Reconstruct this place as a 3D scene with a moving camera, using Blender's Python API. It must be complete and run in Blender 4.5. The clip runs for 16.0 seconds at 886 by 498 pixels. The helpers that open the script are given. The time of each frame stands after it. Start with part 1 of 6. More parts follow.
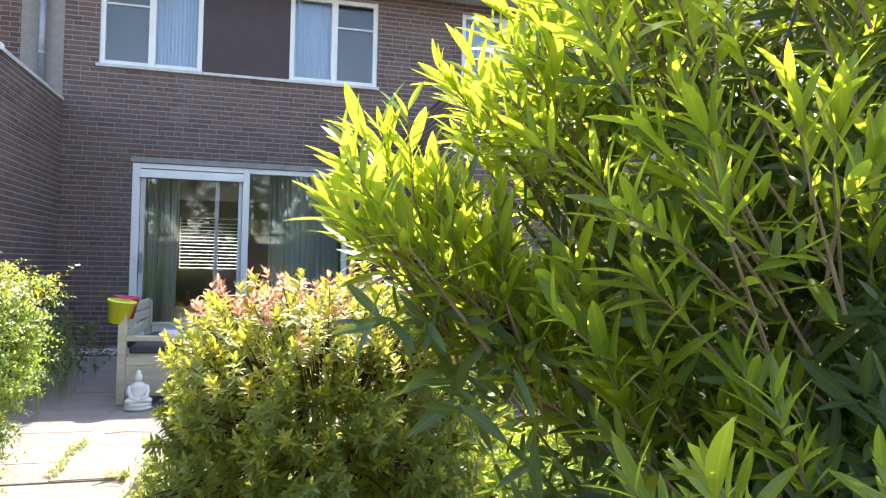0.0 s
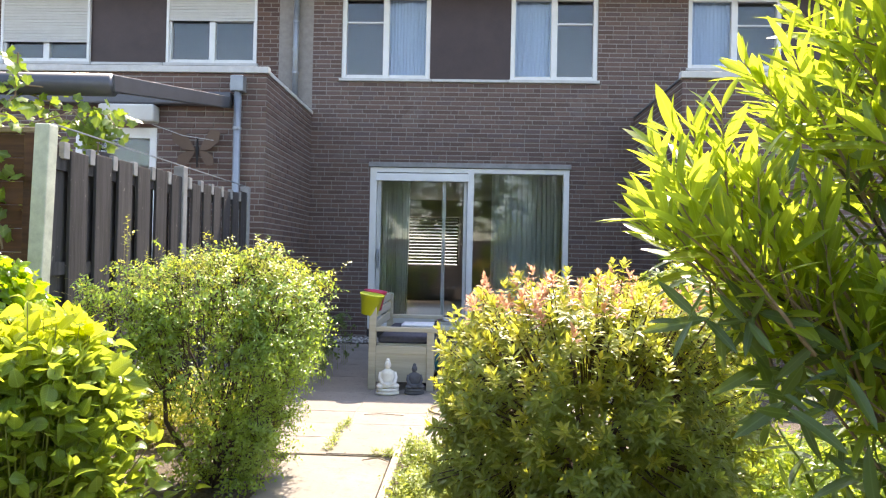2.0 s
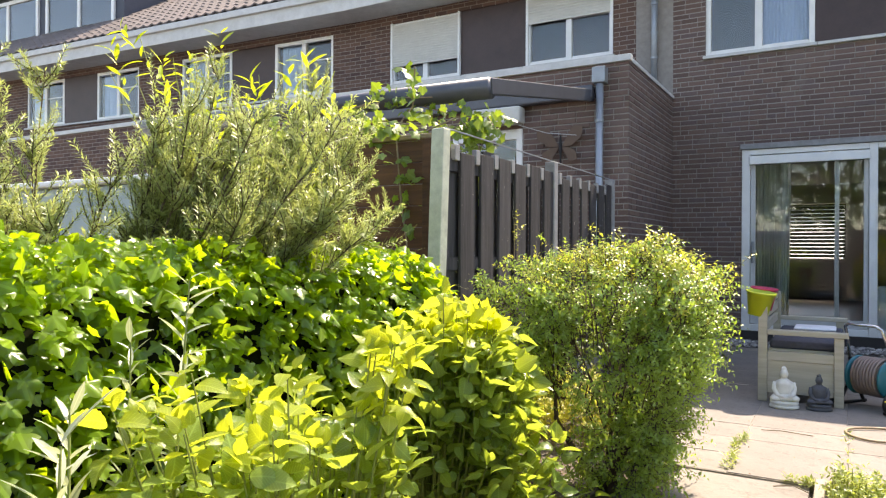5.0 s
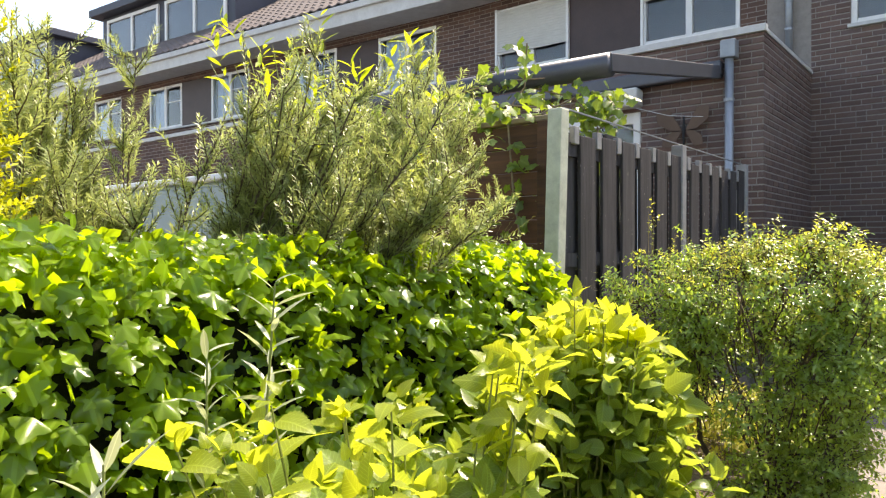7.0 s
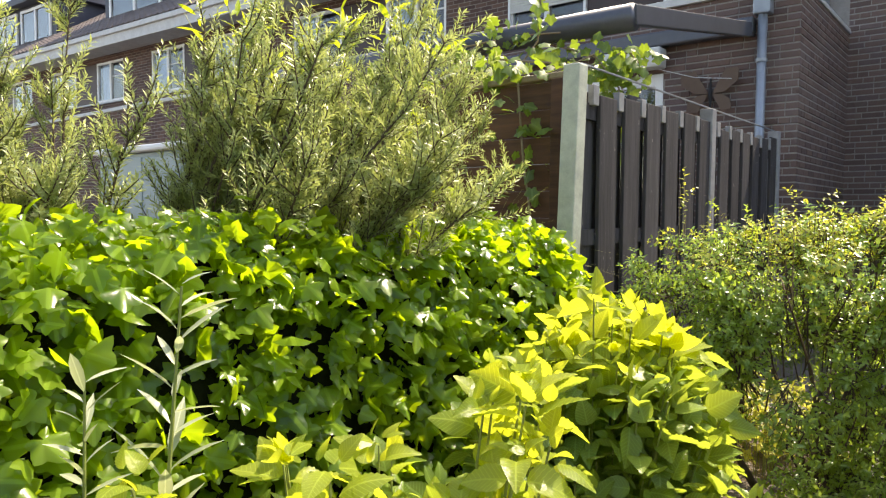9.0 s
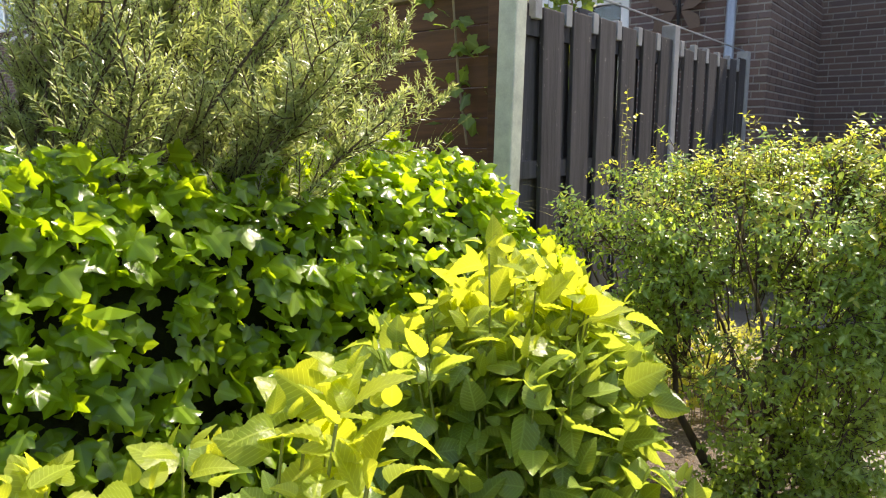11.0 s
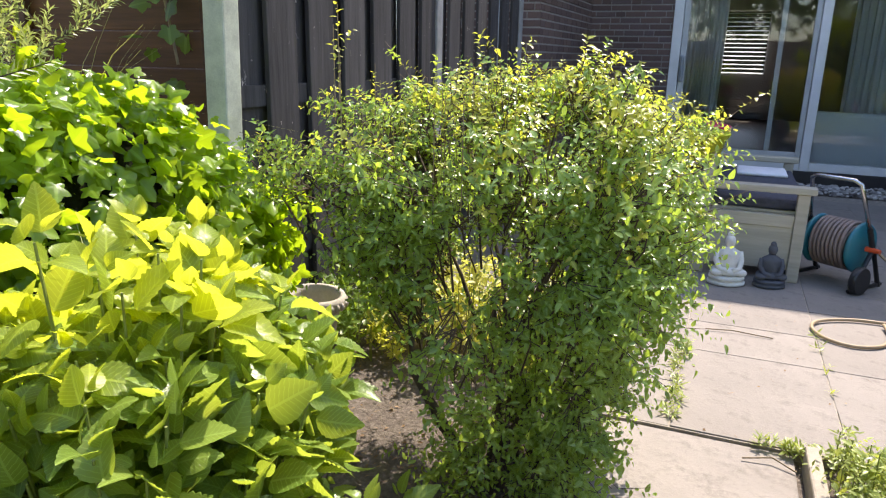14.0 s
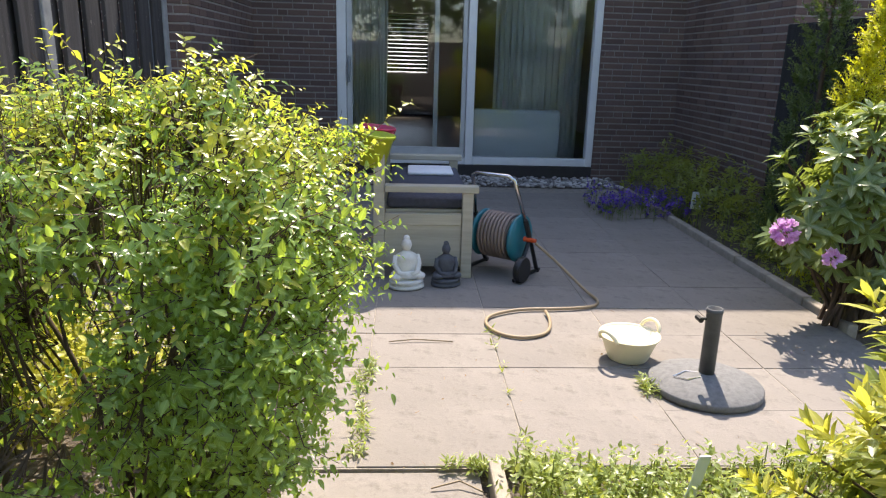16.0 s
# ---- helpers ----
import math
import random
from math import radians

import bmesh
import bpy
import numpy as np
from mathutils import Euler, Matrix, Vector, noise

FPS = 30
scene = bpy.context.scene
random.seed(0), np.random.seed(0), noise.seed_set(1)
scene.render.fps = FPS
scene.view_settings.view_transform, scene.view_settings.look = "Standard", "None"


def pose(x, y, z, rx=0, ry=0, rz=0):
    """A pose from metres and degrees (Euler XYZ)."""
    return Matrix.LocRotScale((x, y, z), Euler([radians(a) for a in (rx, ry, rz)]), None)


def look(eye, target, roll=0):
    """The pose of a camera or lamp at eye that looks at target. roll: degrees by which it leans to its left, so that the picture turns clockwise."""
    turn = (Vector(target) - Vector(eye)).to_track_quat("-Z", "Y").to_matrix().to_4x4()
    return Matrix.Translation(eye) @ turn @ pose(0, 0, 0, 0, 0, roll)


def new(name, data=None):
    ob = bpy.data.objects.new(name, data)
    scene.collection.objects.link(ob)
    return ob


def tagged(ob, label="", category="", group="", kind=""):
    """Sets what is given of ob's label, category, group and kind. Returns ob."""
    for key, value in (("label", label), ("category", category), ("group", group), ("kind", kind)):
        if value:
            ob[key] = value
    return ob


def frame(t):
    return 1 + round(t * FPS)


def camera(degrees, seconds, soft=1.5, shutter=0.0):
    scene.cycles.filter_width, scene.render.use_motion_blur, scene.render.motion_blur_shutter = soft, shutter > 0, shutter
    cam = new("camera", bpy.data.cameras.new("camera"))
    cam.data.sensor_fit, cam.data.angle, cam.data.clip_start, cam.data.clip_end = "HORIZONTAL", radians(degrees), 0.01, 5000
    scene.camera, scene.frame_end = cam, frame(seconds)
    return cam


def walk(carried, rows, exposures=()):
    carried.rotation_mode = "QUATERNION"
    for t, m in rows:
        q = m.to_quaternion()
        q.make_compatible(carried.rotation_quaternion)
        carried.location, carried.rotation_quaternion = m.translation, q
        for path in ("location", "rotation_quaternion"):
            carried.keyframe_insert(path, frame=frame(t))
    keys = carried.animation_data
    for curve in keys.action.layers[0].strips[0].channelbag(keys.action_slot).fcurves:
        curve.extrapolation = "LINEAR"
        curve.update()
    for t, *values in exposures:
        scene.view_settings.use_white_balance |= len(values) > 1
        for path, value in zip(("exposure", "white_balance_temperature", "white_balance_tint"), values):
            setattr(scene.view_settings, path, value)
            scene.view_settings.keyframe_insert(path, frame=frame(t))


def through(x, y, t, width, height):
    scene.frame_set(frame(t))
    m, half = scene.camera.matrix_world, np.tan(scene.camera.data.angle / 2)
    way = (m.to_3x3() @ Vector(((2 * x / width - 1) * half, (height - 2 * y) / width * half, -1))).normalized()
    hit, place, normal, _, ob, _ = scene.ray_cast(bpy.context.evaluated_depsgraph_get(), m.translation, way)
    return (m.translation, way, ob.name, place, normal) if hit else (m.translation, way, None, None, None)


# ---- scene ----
# the camera and its walk
cam = camera(65.4, 16.0, soft=1.2)
PATH = [
    (0, (-1.507, 4.971, 1.206), (-0.996, 6.905, 1.254), 1.3),
    (0.5, (-1.511, 4.951, 1.198), (-1.24, 6.932, 1.241), 1.4),
    (1, (-1.534, 4.95, 1.193), (-1.402, 6.945, 1.228), 1.5),
    (1.5, (-1.639, 4.953, 1.206), (-1.611, 6.953, 1.231), 1.3),
    (2, (-1.735, 4.937, 1.21), (-1.81, 6.936, 1.232), 1.2),
    (2.5, (-1.781, 4.929, 1.212), (-1.967, 6.921, 1.232), 1.0),
    (3, (-1.811, 4.925, 1.209), (-2.111, 6.902, 1.229), 1.0),
    (3.5, (-1.85, 4.922, 1.211), (-2.277, 6.876, 1.228), 0.9),
    (4, (-1.884, 4.944, 1.195), (-2.431, 6.867, 1.211), 0.8),
    (4.5, (-1.968, 5.039, 1.19), (-2.682, 6.907, 1.192), 0.7),
    (5, (-2.039, 5.156, 1.189), (-3.043, 6.886, 1.187), 0.3),
    (5.2, (-2.078, 5.205, 1.184), (-3.172, 6.879, 1.177), 0.3),
    (7.3, (-2.34, 5.514, 1.194), (-3.607, 7.062, 1.161), 0.2),
    (7.5, (-2.367, 5.563, 1.198), (-3.646, 7.1, 1.153), 0.4),
    (8, (-2.469, 5.658, 1.201), (-3.751, 7.192, 1.154), 0.4),
    (10.3, (-2.552, 6.105, 1.256), (-3.807, 7.644, 1.021), -0.0),
    (10.5, (-2.556, 6.149, 1.245), (-3.81, 7.687, 0.999), -0.1),
    (11, (-2.57, 6.248, 1.24), (-3.777, 7.81, 0.918), 0.0),
    (11.5, (-2.538, 6.334, 1.239), (-3.681, 7.923, 0.828), 0.1),
    (12, (-2.502, 6.398, 1.244), (-3.603, 7.996, 0.758), 0.3),
    (12.5, (-2.474, 6.46, 1.238), (-3.546, 8.068, 0.726), 0.4),
    (13, (-2.467, 6.568, 1.239), (-3.487, 8.204, 0.706), 0.5),
    (13.5, (-2.495, 6.697, 1.252), (-3.365, 8.415, 0.711), 0.9),
    (14, (-2.509, 6.773, 1.254), (-3.233, 8.557, 0.713), 1.1),
    (14.5, (-2.492, 6.883, 1.247), (-3.116, 8.705, 0.707), 1.0),
    (15, (-2.419, 7.011, 1.256), (-2.98, 8.853, 0.716), 1.0),
    (15.5, (-2.397, 7.092, 1.263), (-2.71, 8.993, 0.726), 1.3),
    (16, (-2.429, 7.142, 1.275), (-2.32, 9.068, 0.748), 1.6),
]
walk(cam, [(t, look(eye, target, roll)) for t, eye, target, roll in PATH], [(0, 2.26, 7200, 17), (3.5, 2.05, 7900, 16), (5.2, 1.85, 7900, 16), (8, 1.66, 8000, 15), (11, 1.65, 7600, 16), (13.5, 1.65, 7000, 17), (16, 1.55, 7200, 15)])

# world, sun and exposure
SUN_EL, SUN_AZ = 55.8, 9.0          # degrees; azimuth from +y towards +x
world = bpy.data.worlds.new("world")
scene.world = world
world.use_nodes = True
wn = world.node_tree
sky = wn.nodes.new("ShaderNodeTexSky")
sky.sky_type = "NISHITA"
sky.sun_disc = False
sky.sun_elevation, sky.sun_rotation = radians(SUN_EL), radians(SUN_AZ)
wn.links.new(sky.outputs[0], wn.nodes["Background"].inputs[0])
wn.nodes["Background"].inputs[1].default_value = 0.15
sun_data = bpy.data.lights.new("sun", "SUN")
sun_data.energy, sun_data.angle, sun_data.color = 3.3, radians(0.53), (1.0, 0.95, 0.86)
sun = new("sun", sun_data)
toward = Vector((math.sin(radians(SUN_AZ)) * math.cos(radians(SUN_EL)), math.cos(radians(SUN_AZ)) * math.cos(radians(SUN_EL)), math.sin(radians(SUN_EL))))
sun.matrix_world = look(toward * 30, (0, 0, 0))

# ---- materials ----


class Mat:
    """A small node-material builder."""

    def __init__(self, name):
        self.mat = bpy.data.materials.new(name)
        self.mat.use_nodes = True
        self.t = self.mat.node_tree
        self.p = self.t.nodes["Principled BSDF"]
        self.out = self.t.nodes["Material Output"]

    def n(self, kind, **values):
        node = self.t.nodes.new("ShaderNode" + kind)
        for k, v in values.items():
            node.inputs[k.replace("_", " ")].default_value = v
        return node

    def link(self, a, b):
        self.t.links.new(a, b)

    def coords(self, scale=(1, 1, 1), kind="Object"):
        c, m = self.n("TexCoord"), self.n("Mapping")
        m.inputs["Scale"].default_value = scale
        self.link(c.outputs[kind], m.inputs["Vector"])
        return m.outputs[0]

    def noise(self, scale, detail=4, rough=0.55, vec=None):
        x = self.n("TexNoise", Scale=scale, Detail=detail, Roughness=rough)
        if vec is None:
            vec = self.coords()
        self.link(vec, x.inputs["Vector"])
        return x.outputs["Fac"]

    def ramp(self, fac, stops):
        r = self.n("ValToRGB")
        e = r.color_ramp.elements
        while len(e) < len(stops):
            e.new(0.5)
        for el, (at, c) in zip(e, stops):
            el.position, el.color = at, (*c, 1)
        self.link(fac, r.inputs[0])
        return r.outputs[0]

    def math(self, op, a, b):
        m = self.n("Math")
        m.operation = op
        for s, v in zip(m.inputs, (a, b)):
            if isinstance(v, (int, float)):
                s.default_value = v
            else:
                self.link(v, s)
        return m.outputs[0]

    def mix(self, fac, a, b, blend="MIX"):
        m = self.n("MixRGB")
        m.blend_type = blend
        for s, v in zip(m.inputs, (fac, a, b)):
            if isinstance(v, (int, float)):
                s.default_value = v
            elif isinstance(v, tuple):
                s.default_value = (*v, 1)
            else:
                self.link(v, s)
        return m.outputs[0]

    def rand(self):
        """One random number a piece: by object and by loose island."""
        o, g = self.n("ObjectInfo"), self.n("NewGeometry")
        return self.math("FRACT", self.math("ADD", o.outputs["Random"], g.outputs["Random Per Island"]), 0)

    def bump(self, height, strength=0.3, distance=0.01):
        b = self.n("Bump", Strength=strength, Distance=distance)
        self.link(height, b.inputs["Height"])
        self.link(b.outputs[0], self.p.inputs["Normal"])
        return b.outputs[0]

    def base(self, colour):
        if isinstance(colour, tuple):
            self.p.inputs["Base Color"].default_value = (*colour, 1)
        else:
            self.link(colour, self.p.inputs["Base Color"])

    def set(self, rough=0.6, metal=0.0, spec=0.5):
        self.p.inputs["Roughness"].default_value = rough
        self.p.inputs["Metallic"].default_value = metal
        self.p.inputs["Specular IOR Level"].default_value = spec
        return self.mat


def plain(name, colour, rough=0.5, metal=0.0, var=0.12, scale=9.0, bump=0.15, spec=0.5):
    """A surface of one colour with soft stains and fine grain."""
    m = Mat(name)
    dark = tuple(c * (1 - var * 1.6) for c in colour)
    light = tuple(min(1, c * (1 + var)) for c in colour)
    a = m.ramp(m.noise(scale, 6, 0.65), [(0.3, dark), (0.7, light)])
    fine = m.noise(scale * 14, 3)
    m.base(m.mix(0.25, a, m.ramp(fine, [(0.3, dark), (0.7, light)])))
    m.bump(fine, bump, 0.004)
    return m.set(rough, metal, spec)


def leaf_mat(name, dark, light, glow, through=0.45, rough=0.38, veins=0.0, spec=0.5):
    """Foliage: glossy upper face, light shining through, a varied tone for each leaf. veins: strength of the ribs."""
    m = Mat(name)
    r = m.rand()
    dark, light = (tuple(min(0.8, c * 1.3) for c in q) for q in (dark, light))
    tone = m.ramp(r, [(0.0, dark), (0.55, tuple((a + b) / 2 for a, b in zip(dark, light))), (1.0, light)])
    blotch = m.noise(60, 3)
    tone = m.mix(m.math("MULTIPLY", blotch, 0.16), tone, tuple(c * 0.6 for c in dark))
    uv = m.n("TexCoord").outputs["UV"]
    sep = m.n("SeparateXYZ")
    m.link(uv, sep.inputs[0])
    across = m.math("ABSOLUTE", m.math("SUBTRACT", sep.outputs[0], 0.5), 0)
    if veins:
        ribs = m.math("SINE", m.math("MULTIPLY", m.math("SUBTRACT", sep.outputs[1], m.math("MULTIPLY", across, 0.55)), 62.0), 0)
        rib = m.math("GREATER_THAN", ribs, 0.9)
        mid = m.math("LESS_THAN", across, 0.03)
        vein = m.math("MAXIMUM", rib, mid)
        tone = m.mix(m.math("MULTIPLY", vein, 0.35 * veins), tone, tuple(min(1, c * 1.9 + 0.03) for c in light))
        m.bump(m.math("ADD", m.math("MULTIPLY", rib, -1.0), m.math("ADD", m.math("MULTIPLY", mid, -1.5), m.math("MULTIPLY", blotch, 1.2))), 0.5 * veins, 0.003)
    else:
        mid = m.math("LESS_THAN", across, 0.05)
        tone = m.mix(m.math("MULTIPLY", mid, 0.4), tone, tuple(min(1, c * 1.6 + 0.02) for c in light))
        m.bump(blotch, 0.25, 0.004)
    m.base(tone)
    m.set(rough, 0, spec)
    tr = m.n("BsdfTranslucent")
    m.link(m.mix(0.75, tone, glow), tr.inputs["Color"])
    mix = m.n("MixShader")
    mix.inputs[0].default_value = through
    m.link(m.p.outputs[0], mix.inputs[1])
    m.link(tr.outputs[0], mix.inputs[2])
    m.link(mix.outputs[0], m.out.inputs[0])
    return m.mat


def brick_mat():
    m = Mat("brick")
    r = m.rand()
    tone = m.ramp(r, [(0.0, (0.128, 0.086, 0.075)), (0.35, (0.165, 0.109, 0.092)), (0.7, (0.198, 0.13, 0.108)), (1.0, (0.148, 0.109, 0.106))])
    grain = m.noise(55, 5, 0.7)
    tone = m.mix(m.math("MULTIPLY", grain, 0.5), tone, (0.06, 0.04, 0.04))
    stain = m.noise(0.9, 4)
    tone = m.mix(m.math("MULTIPLY", m.math("GREATER_THAN", stain, 0.62), 0.12), tone, (0.3, 0.25, 0.22))
    m.base(tone)
    m.bump(grain, 0.5, 0.006)
    return m.set(0.85, 0, 0.25)


def brick_far_mat(course, name="far_brickwork", along=(1, 1, 1)):
    """Brickwork of the houses further along the row."""
    m = Mat(name)
    c, mp = m.n("TexCoord"), m.n("Mapping")
    mp.inputs["Rotation"].default_value = (radians(90), 0, 0)
    m.link(c.outputs["Object"], mp.inputs["Vector"])
    b = m.n("TexBrick", Scale=1.0)
    b.inputs["Brick Width"].default_value = 0.22
    b.inputs["Row Height"].default_value = course
    b.inputs["Mortar Size"].default_value = 0.006
    b.inputs["Color1"].default_value = (0.17, 0.1, 0.075, 1)
    b.inputs["Color2"].default_value = (0.09, 0.055, 0.05, 1)
    b.inputs["Mortar"].default_value = (0.27, 0.24, 0.21, 1)
    m.link(mp.outputs[0], b.inputs["Vector"])
    m.base(m.mix(m.math("MULTIPLY", m.noise(7, 5), 0.4), b.outputs[0], (0.07, 0.05, 0.045)))
    m.bump(b.outputs["Fac"], -0.6, 0.01)
    return m.set(0.88, 0, 0.2)


def slab_mat():
    m = Mat("concrete_slab")
    r = m.rand()
    big = m.noise(2.2, 6, 0.7)
    fine = m.noise(90, 4, 0.7)
    tone = m.ramp(big, [(0.25, (0.16, 0.145, 0.132)), (0.5, (0.235, 0.212, 0.192)), (0.75, (0.3, 0.272, 0.245))])
    tone = m.mix(0.18, tone, m.ramp(r, [(0, (0.2, 0.175, 0.15)), (1, (0.36, 0.32, 0.28))]))
    tone = m.mix(m.math("MULTIPLY", fine, 0.3), tone, (0.2, 0.18, 0.16))
    blot = m.noise(9, 6, 0.8)
    tone = m.mix(m.math("MULTIPLY", m.ramp(blot, [(0.5, (0, 0, 0)), (0.66, (1, 1, 1))]), 0.6), tone, (0.12, 0.105, 0.092))
    m.base(tone)
    m.bump(m.math("ADD", fine, m.math("MULTIPLY", blot, 0.5)), 0.35, 0.006)
    return m.set(0.85, 0, 0.3)


def wood_mat(name, dark, light, axis=2, rough=0.7, flakes=None):
    """Boards with grain along an axis; flakes: colour of paint scraps or lichen on it."""
    m = Mat(name)
    s = [26.0, 26.0, 26.0]
    s[axis] = 1.6
    vec = m.coords(tuple(s))
    g = m.noise(1.0, 6, 0.7, vec)
    r = m.rand()
    tone = m.ramp(g, [(0.3, dark), (0.68, light)])
    tone = m.mix(0.3, tone, m.ramp(r, [(0, dark), (1, light)]))
    if flakes:
        s[axis] = 9.0
        f = m.noise(1.2, 5, 0.8, m.coords(tuple(s)))
        tone = m.mix(m.math("GREATER_THAN", f, 0.665), tone, flakes)
    m.base(tone)
    m.bump(g, 0.45, 0.006)
    return m.set(rough, 0, 0.35)


def soil_mat():
    m = Mat("soil")
    a = m.noise(3, 6, 0.7)
    b = m.noise(38, 6, 0.75)
    tone = m.ramp(b, [(0.3, (0.055, 0.044, 0.036)), (0.55, (0.17, 0.142, 0.118)), (0.75, (0.35, 0.305, 0.26))])
    tone = m.mix(m.math("MULTIPLY", a, 0.6), tone, (0.19, 0.163, 0.137))
    m.base(tone)
    m.bump(b, 0.9, 0.03)
    return m.set(0.95, 0, 0.1)


def glass_mat(name="window_glass", tint=(0.9, 0.95, 0.95)):
    m = Mat(name)
    m.base(tint)
    m.p.inputs["Transmission Weight"].default_value = 1.0
    m.p.inputs["IOR"].default_value = 1.5
    return m.set(0.0, 0, 0.5)


def curtain_mat(name, colour, through):
    m = Mat(name)
    f = m.noise(30, 4)
    m.base(m.ramp(f, [(0.3, tuple(c * 0.85 for c in colour)), (0.7, colour)]))
    m.set(0.9, 0, 0.1)
    tr = m.n("BsdfTranslucent")
    tr.inputs["Color"].default_value = (*colour, 1)
    mx = m.n("MixShader")
    mx.inputs[0].default_value = through
    m.link(m.p.outputs[0], mx.inputs[1])
    m.link(tr.outputs[0], mx.inputs[2])
    m.link(mx.outputs[0], m.out.inputs[0])
    return m.mat


COURSE = 0.0663
BRICK, SLAB, SOIL, GLASS = brick_mat(), slab_mat(), soil_mat(), glass_mat()
FAR_BRICK = brick_far_mat(COURSE)
MORTAR = plain("mortar", (0.27, 0.245, 0.225), 0.9, 0, 0.15, 12, 0.4)
WHITE = plain("white_paint", (0.74, 0.75, 0.74), 0.4, 0, 0.06, 5, 0.06)
WHITE_OLD = plain("greyed_white_paint", (0.52, 0.53, 0.52), 0.55, 0, 0.12, 7, 0.1)
SHUTTER = plain("shutter_plastic", (0.56, 0.56, 0.52), 0.45, 0, 0.06, 4, 0.05)
DARK_PANEL = plain("dark_brown_panel", (0.048, 0.026, 0.024), 0.5, 0, 0.2, 3, 0.08)
ZINC = plain("zinc", (0.3, 0.33, 0.36), 0.45, 0.5, 0.12, 8, 0.08)
GREY_PAINT = plain("grey_aluminium", (0.085, 0.09, 0.105), 0.4, 0.3, 0.12, 6, 0.05)
ROOF_TILE = plain("roof_tile", (0.14, 0.115, 0.105), 0.75, 0, 0.25, 3, 0.3)
CLAD_BLUE = plain("dark_blue_cladding", (0.03, 0.035, 0.055), 0.5, 0, 0.15, 3, 0.1)
LEAD = plain("lead_flashing", (0.12, 0.13, 0.15), 0.6, 0.3, 0.2, 5, 0.1)
FENCE_WOOD = wood_mat("weathered_fence_wood", (0.022, 0.02, 0.021), (0.095, 0.088, 0.088), 2, 0.75, (0.42, 0.38, 0.34))
FENCE_DARK = wood_mat("black_stained_wood", (0.012, 0.012, 0.013), (0.04, 0.04, 0.042), 2, 0.7)
POST_GREEN = plain("lichened_concrete", (0.56, 0.57, 0.45), 0.85, 0, 0.2, 11, 0.3)
POST_GREY = plain("grey_concrete", (0.27, 0.27, 0.27), 0.85, 0, 0.2, 11, 0.3)
BROWN_WOOD = wood_mat("red_brown_wood", (0.045, 0.02, 0.011), (0.16, 0.068, 0.032), 0, 0.65)
BENCH_WOOD = wood_mat("pale_painted_wood", (0.34, 0.31, 0.24), (0.52, 0.48, 0.38), 0, 0.6)
CUSHION = plain("grey_blue_fabric", (0.06, 0.065, 0.09), 0.9, 0, 0.2, 30, 0.3)
TOWEL = plain("white_cloth", (0.72, 0.73, 0.75), 0.9, 0, 0.06, 30, 0.3)
LIME = plain("lime_plastic", (0.48, 0.56, 0.03), 0.35, 0, 0.05, 5, 0.03)
PINK = plain("pink_plastic", (0.6, 0.04, 0.11), 0.35, 0, 0.05, 5, 0.03)
STONE_WHITE = plain("white_stone", (0.68, 0.67, 0.62), 0.7, 0, 0.12, 20, 0.3)
STONE_DARK = plain("dark_grey_stone", (0.075, 0.08, 0.095), 0.7, 0, 0.25, 20, 0.3)
URN_STONE = plain("weathered_cast_stone", (0.36, 0.325, 0.27), 0.85, 0, 0.2, 14, 0.4)
TEAL = plain("teal_plastic", (0.012, 0.16, 0.2), 0.35, 0, 0.08, 6, 0.04)
BLACK = plain("black_plastic", (0.012, 0.012, 0.013), 0.4, 0, 0.1, 6, 0.05)
STEEL = plain("bare_steel", (0.6, 0.6, 0.6), 0.25, 1.0, 0.05, 8, 0.03)
HOSE = plain("ochre_hose_rubber", (0.33, 0.24, 0.14), 0.55, 0, 0.12, 25, 0.1)
HOSE_GREY = plain("grey_hose_rubber", (0.24, 0.18, 0.155), 0.55, 0, 0.12, 25, 0.1)
ORANGE = plain("orange_plastic", (0.7, 0.09, 0.02), 0.4, 0, 0.05, 6, 0.03)
CREAM = plain("cream_plastic", (0.85, 0.78, 0.55), 0.4, 0, 0.04, 5, 0.03)
CONCRETE_DARK = plain("speckled_grey_concrete", (0.17, 0.17, 0.17), 0.8, 0, 0.25, 45, 0.4)
POLE_GREY = plain("grey_painted_steel", (0.09, 0.095, 0.1), 0.5, 0.2, 0.2, 20, 0.15)
KERB = plain("kerb_concrete", (0.33, 0.29, 0.24), 0.9, 0, 0.2, 14, 0.4)
BARK = wood_mat("bark", (0.04, 0.028, 0.02), (0.14, 0.1, 0.07), 2, 0.9)
STEM_GREEN = plain("green_stem", (0.22, 0.26, 0.06), 0.6, 0, 0.2, 20, 0.1)
STEM_PALE = plain("dry_stem", (0.28, 0.21, 0.13), 0.8, 0, 0.2, 20, 0.2)
SHED_GREY = plain("pale_grey_panel", (0.3, 0.38, 0.38), 0.5, 0, 0.05, 3, 0.04)
PLASTER = plain("grey_plaster", (0.26, 0.25, 0.24), 0.9, 0, 0.05, 6, 0.1)
WOOD_FLOOR = wood_mat("dark_oak_floor", (0.05, 0.034, 0.022), (0.1, 0.07, 0.045), 1, 0.4)
SOFA_CLOTH = plain("pale_sofa_cloth", (0.5, 0.54, 0.54), 0.9, 0, 0.08, 20, 0.2)
CURTAIN = curtain_mat("white_net", (0.7, 0.74, 0.72), 0.35)
# upper net curtain; its bright pale blue stands in for sky reflected by the glass
CURTAIN_SKY_TINT = curtain_mat("sky_tinted_net", (0.56, 0.7, 0.95), 0.15)
PEBBLE = plain("pebbles", (0.32, 0.3, 0.28), 0.7, 0, 0.4, 30, 0.2)
